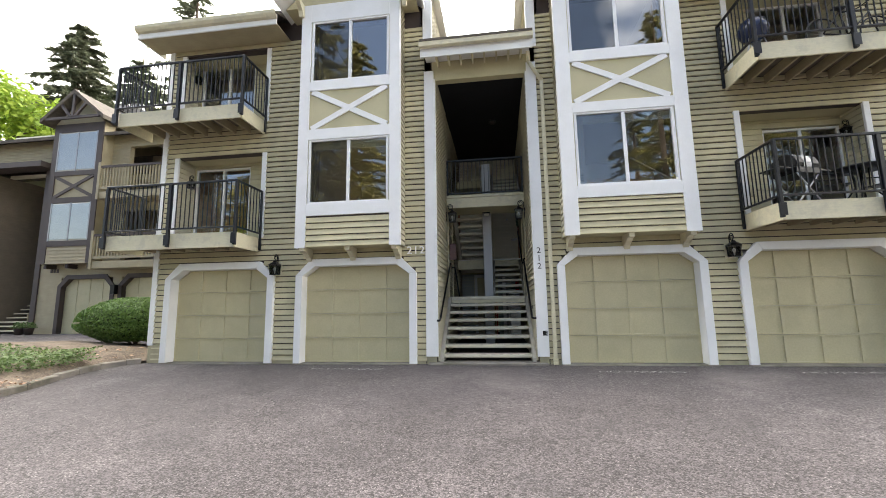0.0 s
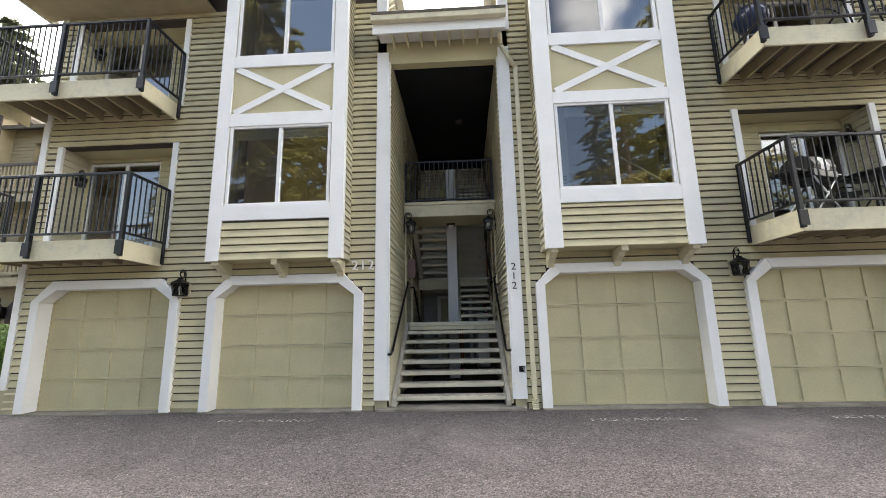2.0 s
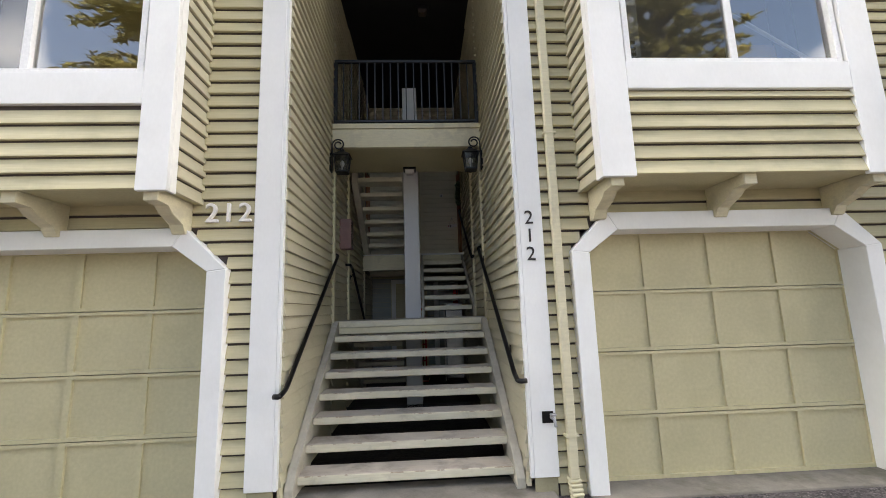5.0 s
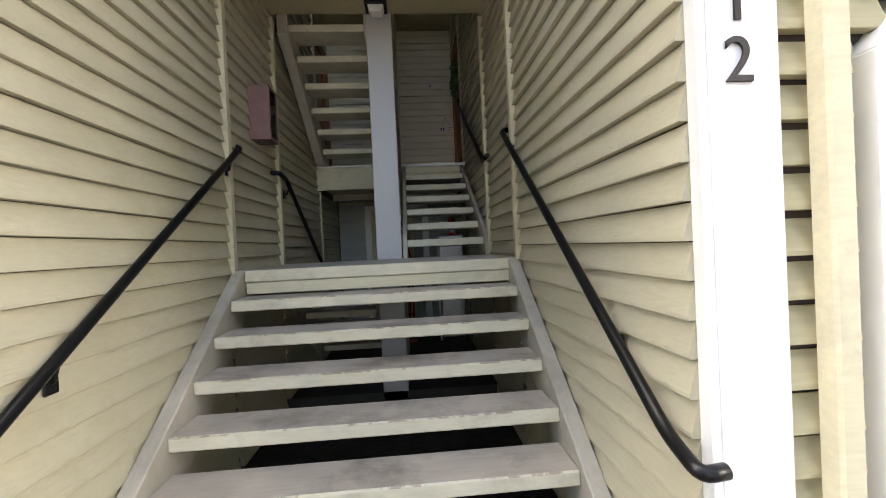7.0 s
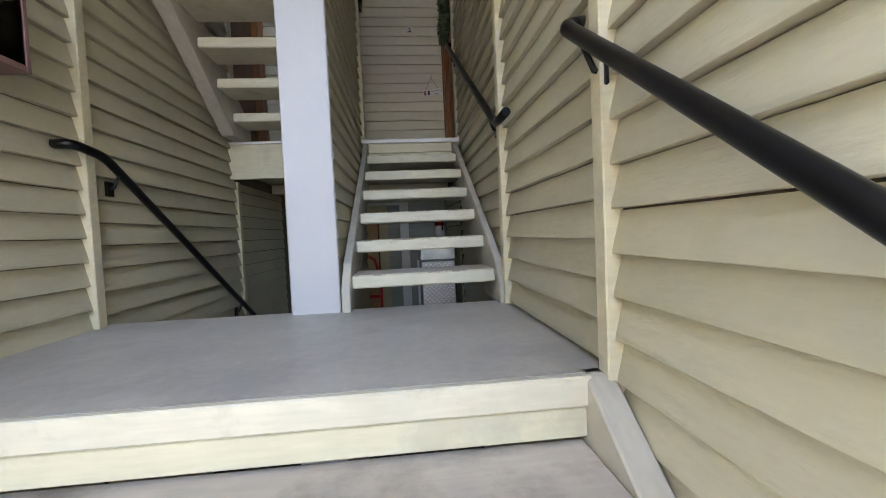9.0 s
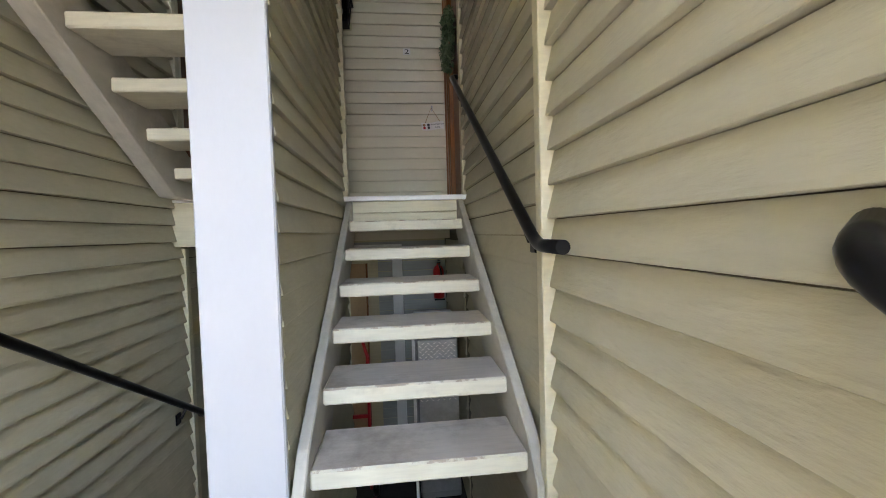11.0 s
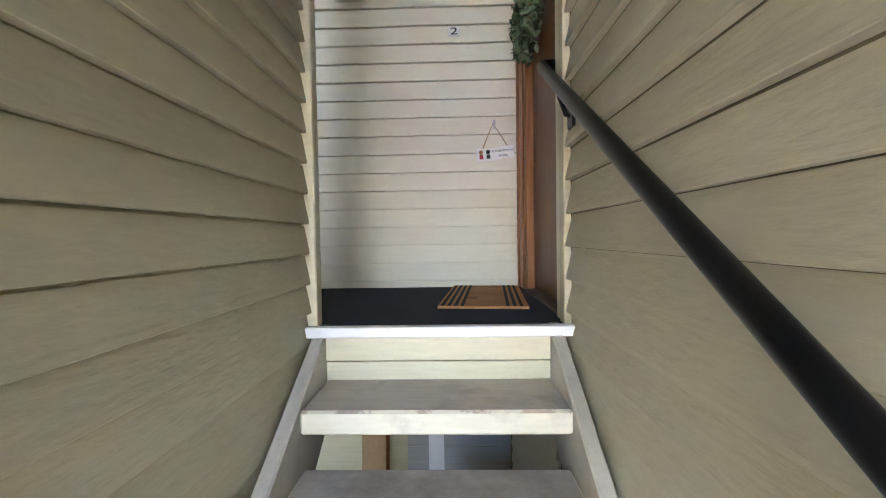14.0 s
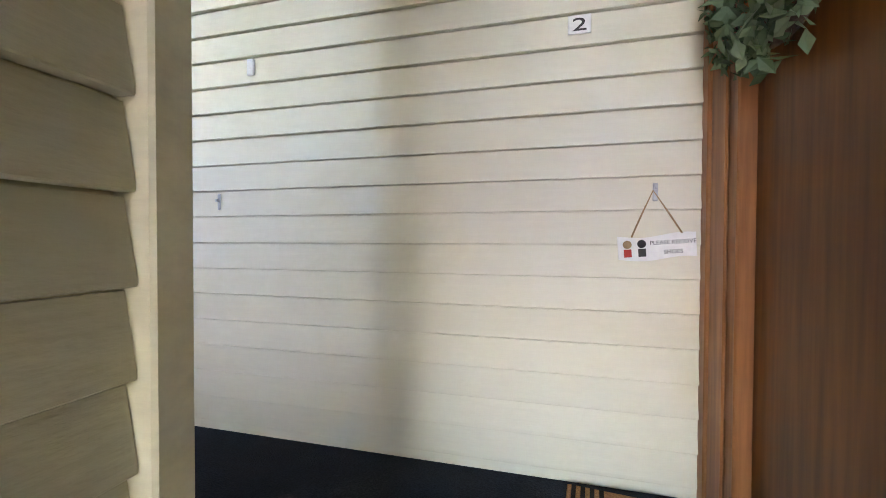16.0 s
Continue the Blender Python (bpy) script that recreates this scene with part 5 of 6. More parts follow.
for x in (-0.19, -0.16, -0.13, -0.1, 0.105, 0.135, 0.165):
    part("stripe", boxes((x, x + 0.015, -0.38, 0.38, 0.0142, 0.0155)), M_MATBLACK, m, "black woven stripe")
part("printed_mark", boxes((-0.1, -0.03, -0.18, -0.1, 0.0142, 0.0152)), material("faded brown print", (0.28, 0.13, 0.06), 0.95, bump=0.3), m, "faded print")


def leaves(n, spread, size, rnd, shape=None, flat=0.5):
    """Loose small leaves as four-cornered blades; shape gives a place for each."""
    verts, faces = [], []
    for _ in range(n):
        p, nrm = shape(rnd)
        q = (Vector(nrm) + Vector((rnd.gauss(0, flat), rnd.gauss(0, flat), rnd.gauss(0, flat)))).normalized()
        a = q.orthogonal().normalized()
        a.rotate(Matrix.Rotation(rnd.uniform(0, 6.28), 3, q))
        b = q.cross(a)
        s = size * rnd.uniform(0.6, 1.35)
        i = len(verts)
        c0 = Vector(p)
        verts += [c0 - a * s, c0 + b * s * 0.55 + q * s * 0.12, c0 + a * s, c0 - b * s * 0.55 + q * s * 0.12]
        faces += [(i, i + 1, i + 2, i + 3)]
    me = bpy.data.meshes.new("leaves")
    me.from_pydata([tuple(v) for v in verts], [], faces)
    return me


def with_mat(me, mat):
    me.materials.append(mat)
    return me


w = thing("wreath", (XR + 0.05, 6.26, LAND2 + 1.57), "green eucalyptus wreath hanging on the door", "wreath")
bm = bmesh.new()
tube(bm, [(-0.03, 0.22 * math.cos(a), 0.22 * math.sin(a)) for a in (2 * math.pi * i / 24 for i in range(25))], 0.018, 6, cap=False)
part("ring", bm, M_BARK, w, "twisted twig ring")


def on_ring(r):
    a, b, k = r.uniform(0, 6.283), r.uniform(0, 6.283), r.uniform(0.02, 0.085)
    rad = 0.22 + k * math.cos(b)
    return (-0.035 - abs(k * math.sin(b)), rad * math.cos(a), rad * math.sin(a)), (-0.6, math.cos(a) * 0.4, math.sin(a) * 0.4)


part("leaves", with_mat(leaves(760, 0, 0.027, random.Random(4), on_ring, 0.6), M_EUC), None, w, "round grey green leaves")

s = thing("hanging_sign", (0.962, YBACK - 0.03, 3.702), "white hanging card reading please remove shoes", "sign")
s.rotation_euler = (0, radians(-4), 0)
bm = bmesh.new()
cols = 10
edge = [(-0.12 + 0.24 * i / cols, 0.006 * math.sin(i / cols * 6.28 + 2.6)) for i in range(cols + 1)]
prism(bm, [(x, z - 0.04) for x, z in edge] + [(x, z + 0.04) for x, z in reversed(edge)], 0.003, Matrix.Translation((0, -0.004, 0)))
part("card", bm, M_PAPER, s)
words("lettering", "PLEASE REMOVE", 0.0142, 0.0004, pose(0.05, -0.0065, 0.008, 90, 0, 0), M_INK, s)
words("lettering", "SHOES", 0.0142, 0.0004, pose(0.05, -0.0065, -0.024, 90, 0, 0), M_INK, s)
for x, mat in ((-0.09, M_RED), (-0.045, M_INK)):
    part("printed_shape", boxes((x - 0.012, x + 0.012, -0.0065, -0.0055, -0.03, -0.003)), mat, s, bevel=0.0)
    bm = bmesh.new()
    lathe(bm, [(0.001, -0.0008), (0.014, -0.0008), (0.014, 0.0008), (0.001, 0.0008)], sides=12)
    k = part("printed_shape", bm, M_CARDBOARD if mat is M_RED else M_INK, s)
    k.matrix_basis = pose(x, -0.006, 0.013, 90, 0, 0)
bm = bmesh.new()
tube(bm, [(-0.075, -0.004, 0.037), (-0.045, -0.004, 0.1), (0.0, -0.008, 0.19), (0.045, -0.004, 0.11), (0.08, -0.004, 0.042)], 0.003, 5)
part("cord", bm, M_CARDBOARD, s, "thin twine cord")
hk = thing("wall_hook", (0.958, YBACK - 0.024, 3.887), "small metal adhesive hook holding the sign", "hook", "small wall hooks")
part("plate", boxes((-0.008, 0.008, -0.006, 0, -0.03, 0.03)), M_STEEL, hk, bevel=0.002)
part("peg", boxes((-0.005, 0.005, -0.016, -0.006, 0.008, 0.018)), M_STEEL, hk)
hk2 = thing("wall_hook", (-0.823, YBACK - 0.024, 3.892), "small empty metal hook on the boards", "hook", "small wall hooks")
part("plate", boxes((-0.008, 0.008, -0.006, 0, -0.035, 0.035)), M_STEEL, hk2, bevel=0.002)
part("peg", boxes((-0.005, 0.005, -0.02, -0.006, 0.0, 0.012)), M_STEEL, hk2)
wb = thing("wireless_button", (-0.648, YBACK - 0.024, 4.473), "small white wireless sensor on the boards", "sensor")
part("case", boxes((-0.018, 0.018, -0.014, 0, -0.035, 0.035)), M_VINYL, wb, bevel=0.004)
lantern((0.05, YBACK - 0.012, 4.83), 0, "small black lantern on the landing wall", 0.13)

# ---- lower level things ----
ld = thing("door_2", (-0.03, YLOW, 0.14), "pale grey closed door in a white frame", "door", kind="structure")
part("leaf", boxes((-0.45, 0.41, 0.03, 0.07, 0.01, 2.1)), M_GREY, ld)
for x0, x1 in ((-0.57, -0.46), (0.5, 0.62)):
    part("frame_post", boxes((x0, x1, -0.03, 0.08, 0, 2.2)), M_WHITE, ld, bevel=0.003)
part("frame_head", boxes((-0.57, 0.62, -0.028, 0.08, 2.2, 2.3)), M_WHITE, ld, bevel=0.003)
# Added black strip that paints the dark of the gap beside the leaf.
part("gap_strip", boxes((0.41, 0.5, 0.04, 0.08, 0.0, 2.2)), M_INK, ld)
bl = thing("leaning_board", (0.1, 6.85, 0.14), "tall tan board leaning by the door", "board")
bl.rotation_euler = (radians(-6), 0, 0)
part("sheet", boxes((-0.12, 0.06, 0, 0.02, 0, 2.1)), M_CARDBOARD, bl, bevel=0.002)
part("edge_strip", boxes((0.062, 0.085, -0.002, 0.022, 0, 2.1)), M_WOODDOOR, bl)
tc2 = thing("metal_cabinet", (0.86, 6.05, 0.14), "tall grey metal cabinet with a diamond plate lid", "cabinet")
part("body", boxes((-0.17, 0.19, -0.25, 0.25, 0.05, 1.49)), M_GREY, tc2, bevel=0.012)
part("lid", boxes((-0.18, 0.2, -0.262, 0.26, 1.495, 1.65)), M_STEEL, tc2, "bright steel lid", 0.012)
part("door", boxes((-0.165, 0.185, -0.268, -0.251, 0.12, 1.48)), M_STEEL, tc2, "diamond plate door", 0.004)
# Raised diamonds, coloured white to paint the sunlit glint on the steel.
bm = bmesh.new()
for row in range(22):
    for c in range(7):
        x, z = -0.145 + c * 0.05 + 0.025 * (row % 2), 0.95 + row * 0.024
        if x < 0.17:
            t = 1 if (row + c) % 2 else -1
            bm.faces.new([bm.verts.new((x + dx * 0.016, -0.2705, z + dz * 0.006 + t * dx * 0.009)) for dx, dz in ((-1, 0), (0, -1), (1, 0), (0, 1))])
part("raised_pattern", bm, M_PAPER, tc2, "raised diamond pattern whitened as sunlit glints")
part("side_rail", boxes((-0.215, -0.19, -0.25, -0.21, 0.0, 1.5)), M_PAPER, tc2)
part("plinth", boxes((-0.16, 0.18, -0.23, 0.23, 0.0, 0.049)), M_BLACK, tc2)
ht = thing("hand_truck", (0.08, 5.95, 0.14), "red tubular hand truck with a looped handle", "hand truck")
bm = bmesh.new()
tube(bm, [(-0.16, 0, 0.1), (-0.16, 0.06, 1.3), (-0.1, 0.07, 1.52), (0.0, 0.07, 1.58), (0.1, 0.07, 1.52), (0.16, 0.06, 1.3), (0.16, 0, 0.1)], 0.016, 8)
part("frame", bm, M_RED, ht)
for z in (0.4, 0.75, 1.1):
    part("crossbar", boxes((-0.15, 0.15, 0.02, 0.04, z, z + 0.03)), M_RED, ht)
part("toe_plate", boxes((-0.2, 0.2, -0.2, 0.0, 0.0, 0.012)), M_RED, ht)
for x in (-0.2, 0.2):
    bm = bmesh.new()
    lathe(bm, [(0.03, -0.02), (0.09, -0.025), (0.1, -0.01), (0.1, 0.01), (0.09, 0.025), (0.03, 0.02)], sides=16)
    k = part("wheel", bm, M_BLACK, ht)
    k.matrix_basis = pose(x, 0.06, 0.1, 0, 90, 0)
extinguisher((1.02, YLOW - 0.1, 1.78), 0.45, 0.065)
tagged(part("extinguisher_bracket", boxes((0.96, 1.08, YLOW - 0.165, YLOW - 0.02, 1.76, 1.78)), M_BLACK), "small black bracket under the extinguisher", "bracket")


# ---- things on the east balconies ----
def grill(at, turn):
    t = thing("gas_grill", at, "black folding gas grill with a white lid panel and silver legs", "grill")
    t.rotation_euler = (0, 0, radians(turn))
    bm = bmesh.new()
    prof = [(-0.24, 0.7), (-0.26, 0.78), (-0.2, 0.92), (-0.06, 0.99), (0.1, 0.98), (0.22, 0.9), (0.26, 0.78), (0.24, 0.7)]
    prism(bm, prof, 0.55, pose(0.275, 0, 0, 0, 0, 90) @ Matrix.Identity(4))
    part("hood", bm, M_BLACK, t, "black enamel hood", 0.01)
    bm = bmesh.new()
    prism(bm, [(x * 1.03, 0.7 + (z - 0.7) * 1.03) for x, z in prof[:4]] + [(-0.06, 0.975), (-0.18, 0.9), (-0.23, 0.78)], 0.2, pose(0.1, 0, 0, 0, 0, 90))
    part("lid_panel", bm, M_PAPER, t, "white lid panel")
    part("tray", boxes((-0.29, 0.29, -0.25, 0.25, 0.58, 0.7)), M_BLACK, t, bevel=0.01)
    for x in (-1, 1):
        part("side_shelf", boxes(tuple(sorted((x * 0.3, x * 0.62))) + (-0.2, 0.2, 0.66, 0.69)), M_BLACK, t, bevel=0.006)
    for y in (-0.22, 0.22):
        for s in (-1, 1):
            bm = bmesh.new()
            tube(bm, [(s * -0.28, y, 0.6), (s * 0.3, y, 0.0)], 0.015, 6)
            part("leg", bm, M_STEEL, t)
    return t


def patio_chair(at, turn):
    t = thing("patio_chair", at, "dark sling patio chair with a curved metal frame", "chair", "patio chairs")
    t.rotation_euler = (0, 0, radians(turn))
    part("seat", boxes((-0.24, 0.24, -0.25, 0.22, 0.41, 0.43)), M_NAVY, t, bevel=0.008)
    bm = bmesh.new()
    prism(bm, [(0.22, 0.43), (0.36, 0.95), (0.375, 0.95), (0.235, 0.42)], 0.48, pose(0.24, 0, 0, 0, 0, 90))
    part("backrest", bm, M_NAVY, t)
    for x in (-0.26, 0.26):
        bm = bmesh.new()
        tube(bm, [(x, -0.26, 0), (x, -0.28, 0.45), (x, -0.24, 0.62), (x, 0.1, 0.64), (x, 0.3, 0.66), (x, 0.37, 0.96)], 0.014, 6)
        part("arm_frame", bm, M_BLACK, t)
        bm = bmesh.new()
        tube(bm, [(x, 0.2, 0.42), (x, 0.32, 0)], 0.014, 6)
        part("leg", bm, M_BLACK, t)
    return t


def patio_table(at):
    t = thing("patio_table", at, "round dark patio table", "table")
    bm = bmesh.new()
    lathe(bm, [(0.001, 0.7), (0.44, 0.7), (0.45, 0.715), (0.44, 0.73), (0.001, 0.73)], sides=28)
    part("tabletop", bm, M_NAVY, t)
    for a in (45, 135, 225, 315):
        bm = bmesh.new()
        c1, s1 = math.cos(radians(a)), math.sin(radians(a))
        tube(bm, [(0.12 * c1, 0.12 * s1, 0.7), (0.1 * c1, 0.1 * s1, 0.35), (0.34 * c1, 0.34 * s1, 0.0)], 0.015, 6)
        part("leg", bm, M_BLACK, t)


def kettle_grill(at):
    t = thing("kettle_grill", at, "dark blue covered kettle grill", "grill")
    bm = bmesh.new()
    lathe(bm, [(0.02, 0.45), (0.2, 0.52), (0.28, 0.66), (0.29, 0.72), (0.28, 0.76), (0.24, 0.88), (0.12, 0.98), (0.03, 1.0), (0.03, 1.04), (0.001, 1.05)], sides=24)
    part("bowl", bm, material("navy enamel", (0.02, 0.03, 0.07), 0.25, bump=0.02), t)
    for a in (90, 210, 330):
        bm = bmesh.new()
        c1, s1 = math.cos(radians(a)), math.sin(radians(a))
        tube(bm, [(0.16 * c1, 0.16 * s1, 0.52), (0.3 * c1, 0.3 * s1, 0.0)], 0.013, 6)
        part("leg", bm, M_STEEL, t)


def bicycle(at, turn):
    t = thing("bicycle", at, "dark bicycle parked along the balcony", "bicycle")
    t.rotation_euler = (0, 0, radians(turn))
    for x in (-0.52, 0.52):
        bm = bmesh.new()
        tube(bm, [(x + 0.33 * math.cos(a), 0, 0.345 + 0.33 * math.sin(a)) for a in (2 * math.pi * i / 28 for i in range(29))], 0.016, 6, cap=False)
        wheel = part("wheel", bm, M_BLACK, t)
        bm = bmesh.new()
        for i in range(14):
            a = 2 * math.pi * i / 14
            tube(bm, [(x, 0, 0.345), (x + 0.32 * math.cos(a), 0, 0.345 + 0.32 * math.sin(a))], 0.002, 3)
        part("spokes", bm, M_STEEL, wheel)
    bm = bmesh.new()
    for a, b in (((-0.52, 0, 0.345), (-0.05, 0, 0.3)), ((-0.05, 0, 0.3), (-0.17, 0, 0.85)), ((-0.17, 0, 0.8), (0.38, 0, 0.85)), ((-0.05, 0, 0.3), (0.4, 0, 0.78)), ((0.36, 0, 0.95), (0.52, 0, 0.345)), ((-0.17, 0, 0.8), (-0.52, 0, 0.345))):
        tube(bm, [a, b], 0.016, 6)
    part("frame", bm, M_BLACK, t)
    part("saddle", boxes((-0.28, -0.04, -0.06, 0.06, 0.87, 0.91)), M_BLACK, t, bevel=0.015)
    bm = bmesh.new()
    tube(bm, [(0.3, -0.28, 1.0), (0.36, -0.1, 0.98), (0.36, 0.1, 0.98), (0.3, 0.28, 1.0)], 0.013, 6)
    part("handlebar", bm, M_BLACK, t)


grill((6.1, -0.15, 3.08), 20)
patio_table((7.35, 0.0, 3.08))
patio_chair((6.95, 0.2, 3.08), 70)
patio_chair((7.95, 0.15, 3.08), -80)
kettle_grill((5.85, 0.1, 6.25))
bicycle((7.5, -0.1, 6.25), 4)

# ---- inside the east bay window ----
st = thing("window_stick", (3.62, 0.19, 4.15), "pale wooden stick bracing the sliding sash", "stick")
bm = bmesh.new()
tube(bm, [(-0.42, 0, 0.22), (0.45, 0, -0.36)], 0.017, 8)
part("rod", bm, M_PAPER, st)


def carton(at, w, d, h, label):
    t = thing("cardboard_box", at, label, "box", "boxes by the window")
    part("body", boxes((-w / 2, w / 2, 0, d, 0, h)), M_CARDBOARD, t, bevel=0.005)
    part("tape", boxes((-w / 2 - 0.001, w / 2 + 0.001, d / 2 - 0.03, d / 2 + 0.03, h + 0.0005, h + 0.0015)), M_CREAM, t, "strip of packing tape")


carton((3.42, 0.24, 2.82), 0.5, 0.38, 1.25, "tall brown cardboard box standing behind the window")
carton((2.6, 0.24, 2.82), 0.9, 0.38, 1.12, "wide brown cardboard box standing behind the window")
pn = thing("window_insert", (2.2, 0.135, 3.76), "pale grey vertical insert panel in the window", "panel")
part("sheet", boxes((-0.1, 0.06, 0, 0.02, 0, 1.62)), M_GREY, pn, bevel=0.003)
for k in range(3):
    part("slot", boxes((-0.05, 0.01, -0.003, 0.0, 0.12 + k * 0.06, 0.15 + k * 0.06)), M_INK, pn)

# ---- worn lettering on the asphalt ----
for x, y in ((2.95, -0.32), (-2.95, -0.18), (6.5, -0.3)):
    wd = thing("road_marking", (x, y, ground_z(x, y) + 0.004), "worn white painted words on the asphalt", "road marking", "road markings", "structure")
    words("lettering", "NO PARKING", 0.19, 0.0005, pose(0, 0, 0), M_WORNPAINT, wd)


# ---- planting bed, kerb, shrub ----
def bed():
    pts = [(-7.75, -2.9), (-8.35, -1.5), (-8.72, -0.6), (-8.6, 0.2), (-8.36, 0.62), (-8.36, 3.2), (-10.5, 3.6), (-12.6, 2.6), (-14.0, 0.6), (-13.0, -2.2), (-10.5, -3.6), (-8.6, -3.5)]
    cx, cy = -10.6, -0.2
    rings = 7
    bm = bmesh.new()
    prev = None
    for k in range(rings + 1):
        f = 1 - k / rings
        ring = []
        for i in range(48):
            s = i / 48 * len(pts)
            a, b = pts[int(s) % len(pts)], pts[(int(s) + 1) % len(pts)]
            u = s - int(s)
            x, y = cx + (a[0] + (b[0] - a[0]) * u - cx) * f, cy + (a[1] + (b[1] - a[1]) * u - cy) * f
            h = 0.1 + 0.36 * (1 - f) ** 0.7 + 0.05 * noise.noise((x * 1.3, y * 1.3, 0))
            ring.append(bm.verts.new((x, y, ground_z(x, y) + (h if k else 0.06))))
        if prev:
            for i in range(48):
                bm.faces.new((prev[i], prev[(i + 1) % 48], ring[(i + 1) % 48], ring[i])).smooth = True
        prev = ring
    bmesh.ops.remove_doubles(bm, verts=bm.verts, dist=0.001)
    tagged(part("planting_bed", bm, M_BED), "raised bark-mulched planting bed", "planting bed", kind="structure")
    # kerb in short cast lengths
    k = thing("kerb", (0, 0, 0), "weathered grey concrete kerb round the bed", "kerb", kind="structure")
    edge = [(-9.0, -3.62), (-8.45, -3.4), (-7.85, -2.95), (-8.0, -2.3), (-8.38, -1.5), (-8.62, -0.9), (-8.74, -0.3), (-8.62, 0.25), (-8.42, 0.5)]
    for (a, b), (c, d) in zip(edge, edge[1:]):
        L = math.hypot(c - a, d - b)
        bm = bmesh.new()
        box(bm, 0.006, L - 0.006, -0.07, 0.07, -0.1, 0.13)
        p = part("kerb_stone", bm, M_KERB, k, bevel=0.02)
        p.matrix_basis = pose(a, b, ground_z(a, b), 0, 0, math.degrees(math.atan2(d - b, c - a)))


bed()


def over_bed(r):
    x, y = r.uniform(-13.2, -8.55), r.uniform(-3.2, -0.4)
    return (x, y, ground_z(x, y) + 0.24 + r.uniform(0, 0.28) + 0.1 * noise.noise((x, y, 2))), (0, 0, 1)


iv = tagged(part("ivy", with_mat(leaves(15000, 0, 0.036, random.Random(7), over_bed, 0.45), M_IVY), None), "dense low green ivy covering the bed", "ivy", kind="stuff")


def fallen(r):
    if r.random() < 0.6:
        t = r.random()
        x, y = -9.1 + 1.3 * t + r.gauss(0, 0.25), -3.3 + 0.6 * t + r.gauss(0, 0.25)
    else:
        x, y = r.uniform(-10.5, -8.5), r.uniform(-1.5, 1.4)
    return (x, y, ground_z(x, y) + 0.2 + (0.12 if x < -8.8 else 0)), (0, 0, 1)


tagged(part("fallen_leaves", with_mat(leaves(420, 0, 0.04, random.Random(8), fallen, 0.3), M_DRYLEAF), None), "scattered dry brown leaves on the bed edge", "leaves", kind="stuff")


def shrub(at, size, seed, label, mat=None, n=24000):
    t = thing("shrub", at, label, "shrub")
    sx, sy, sz = size
    rnd = random.Random(seed)

    def shell(r):
        u, a = r.uniform(-0.92, 1), r.uniform(0, 6.283)
        c = math.sqrt(1 - u * u)
        k = 1 + 0.08 * noise.noise((c * math.cos(a) * 2.5, c * math.sin(a) * 2.5, u * 2.5 + seed)) - abs(r.gauss(0, 0.05))
        z = u * sz * k
        groove = 0.9 if -0.12 < u < -0.02 else 1.0
        p = (c * math.cos(a) * sx * k * groove, c * math.sin(a) * sy * k * groove, sz * 0.85 + z)
        return p, (c * math.cos(a), c * math.sin(a), u)

    part("leaves", with_mat(leaves(n, 0, 0.034, rnd, shell, 0.45), mat or M_BUSH), None, t)
    # Added solid core, coloured dark as the shade inside the foliage.
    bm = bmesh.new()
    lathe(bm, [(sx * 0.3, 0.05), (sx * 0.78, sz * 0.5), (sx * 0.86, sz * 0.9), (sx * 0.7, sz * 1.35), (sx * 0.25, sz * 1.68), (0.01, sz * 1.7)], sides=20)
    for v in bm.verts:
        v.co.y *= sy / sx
    part("inner_twigs", bm, material("dark core for inner shade", (0.025, 0.04, 0.012), 0.9, bump=1.0, grain=(25, 25, 25), bump_dist=0.03), t)
    for k in range(4):
        bm = bmesh.new()
        a = rnd.uniform(0, 6.28)
        tube(bm, [(0.1 * math.cos(a), 0.1 * math.sin(a), -0.15), (0.4 * sx * math.cos(a), 0.4 * sy * math.sin(a), sz * 0.5)], 0.03, 6)
        part("stem", bm, M_BARK, t)
    return t


shrub((-10.4, 2.35, 0.42), (1.8, 1.1, 0.68), 3, "clipped rounded green shrub in two tiers")


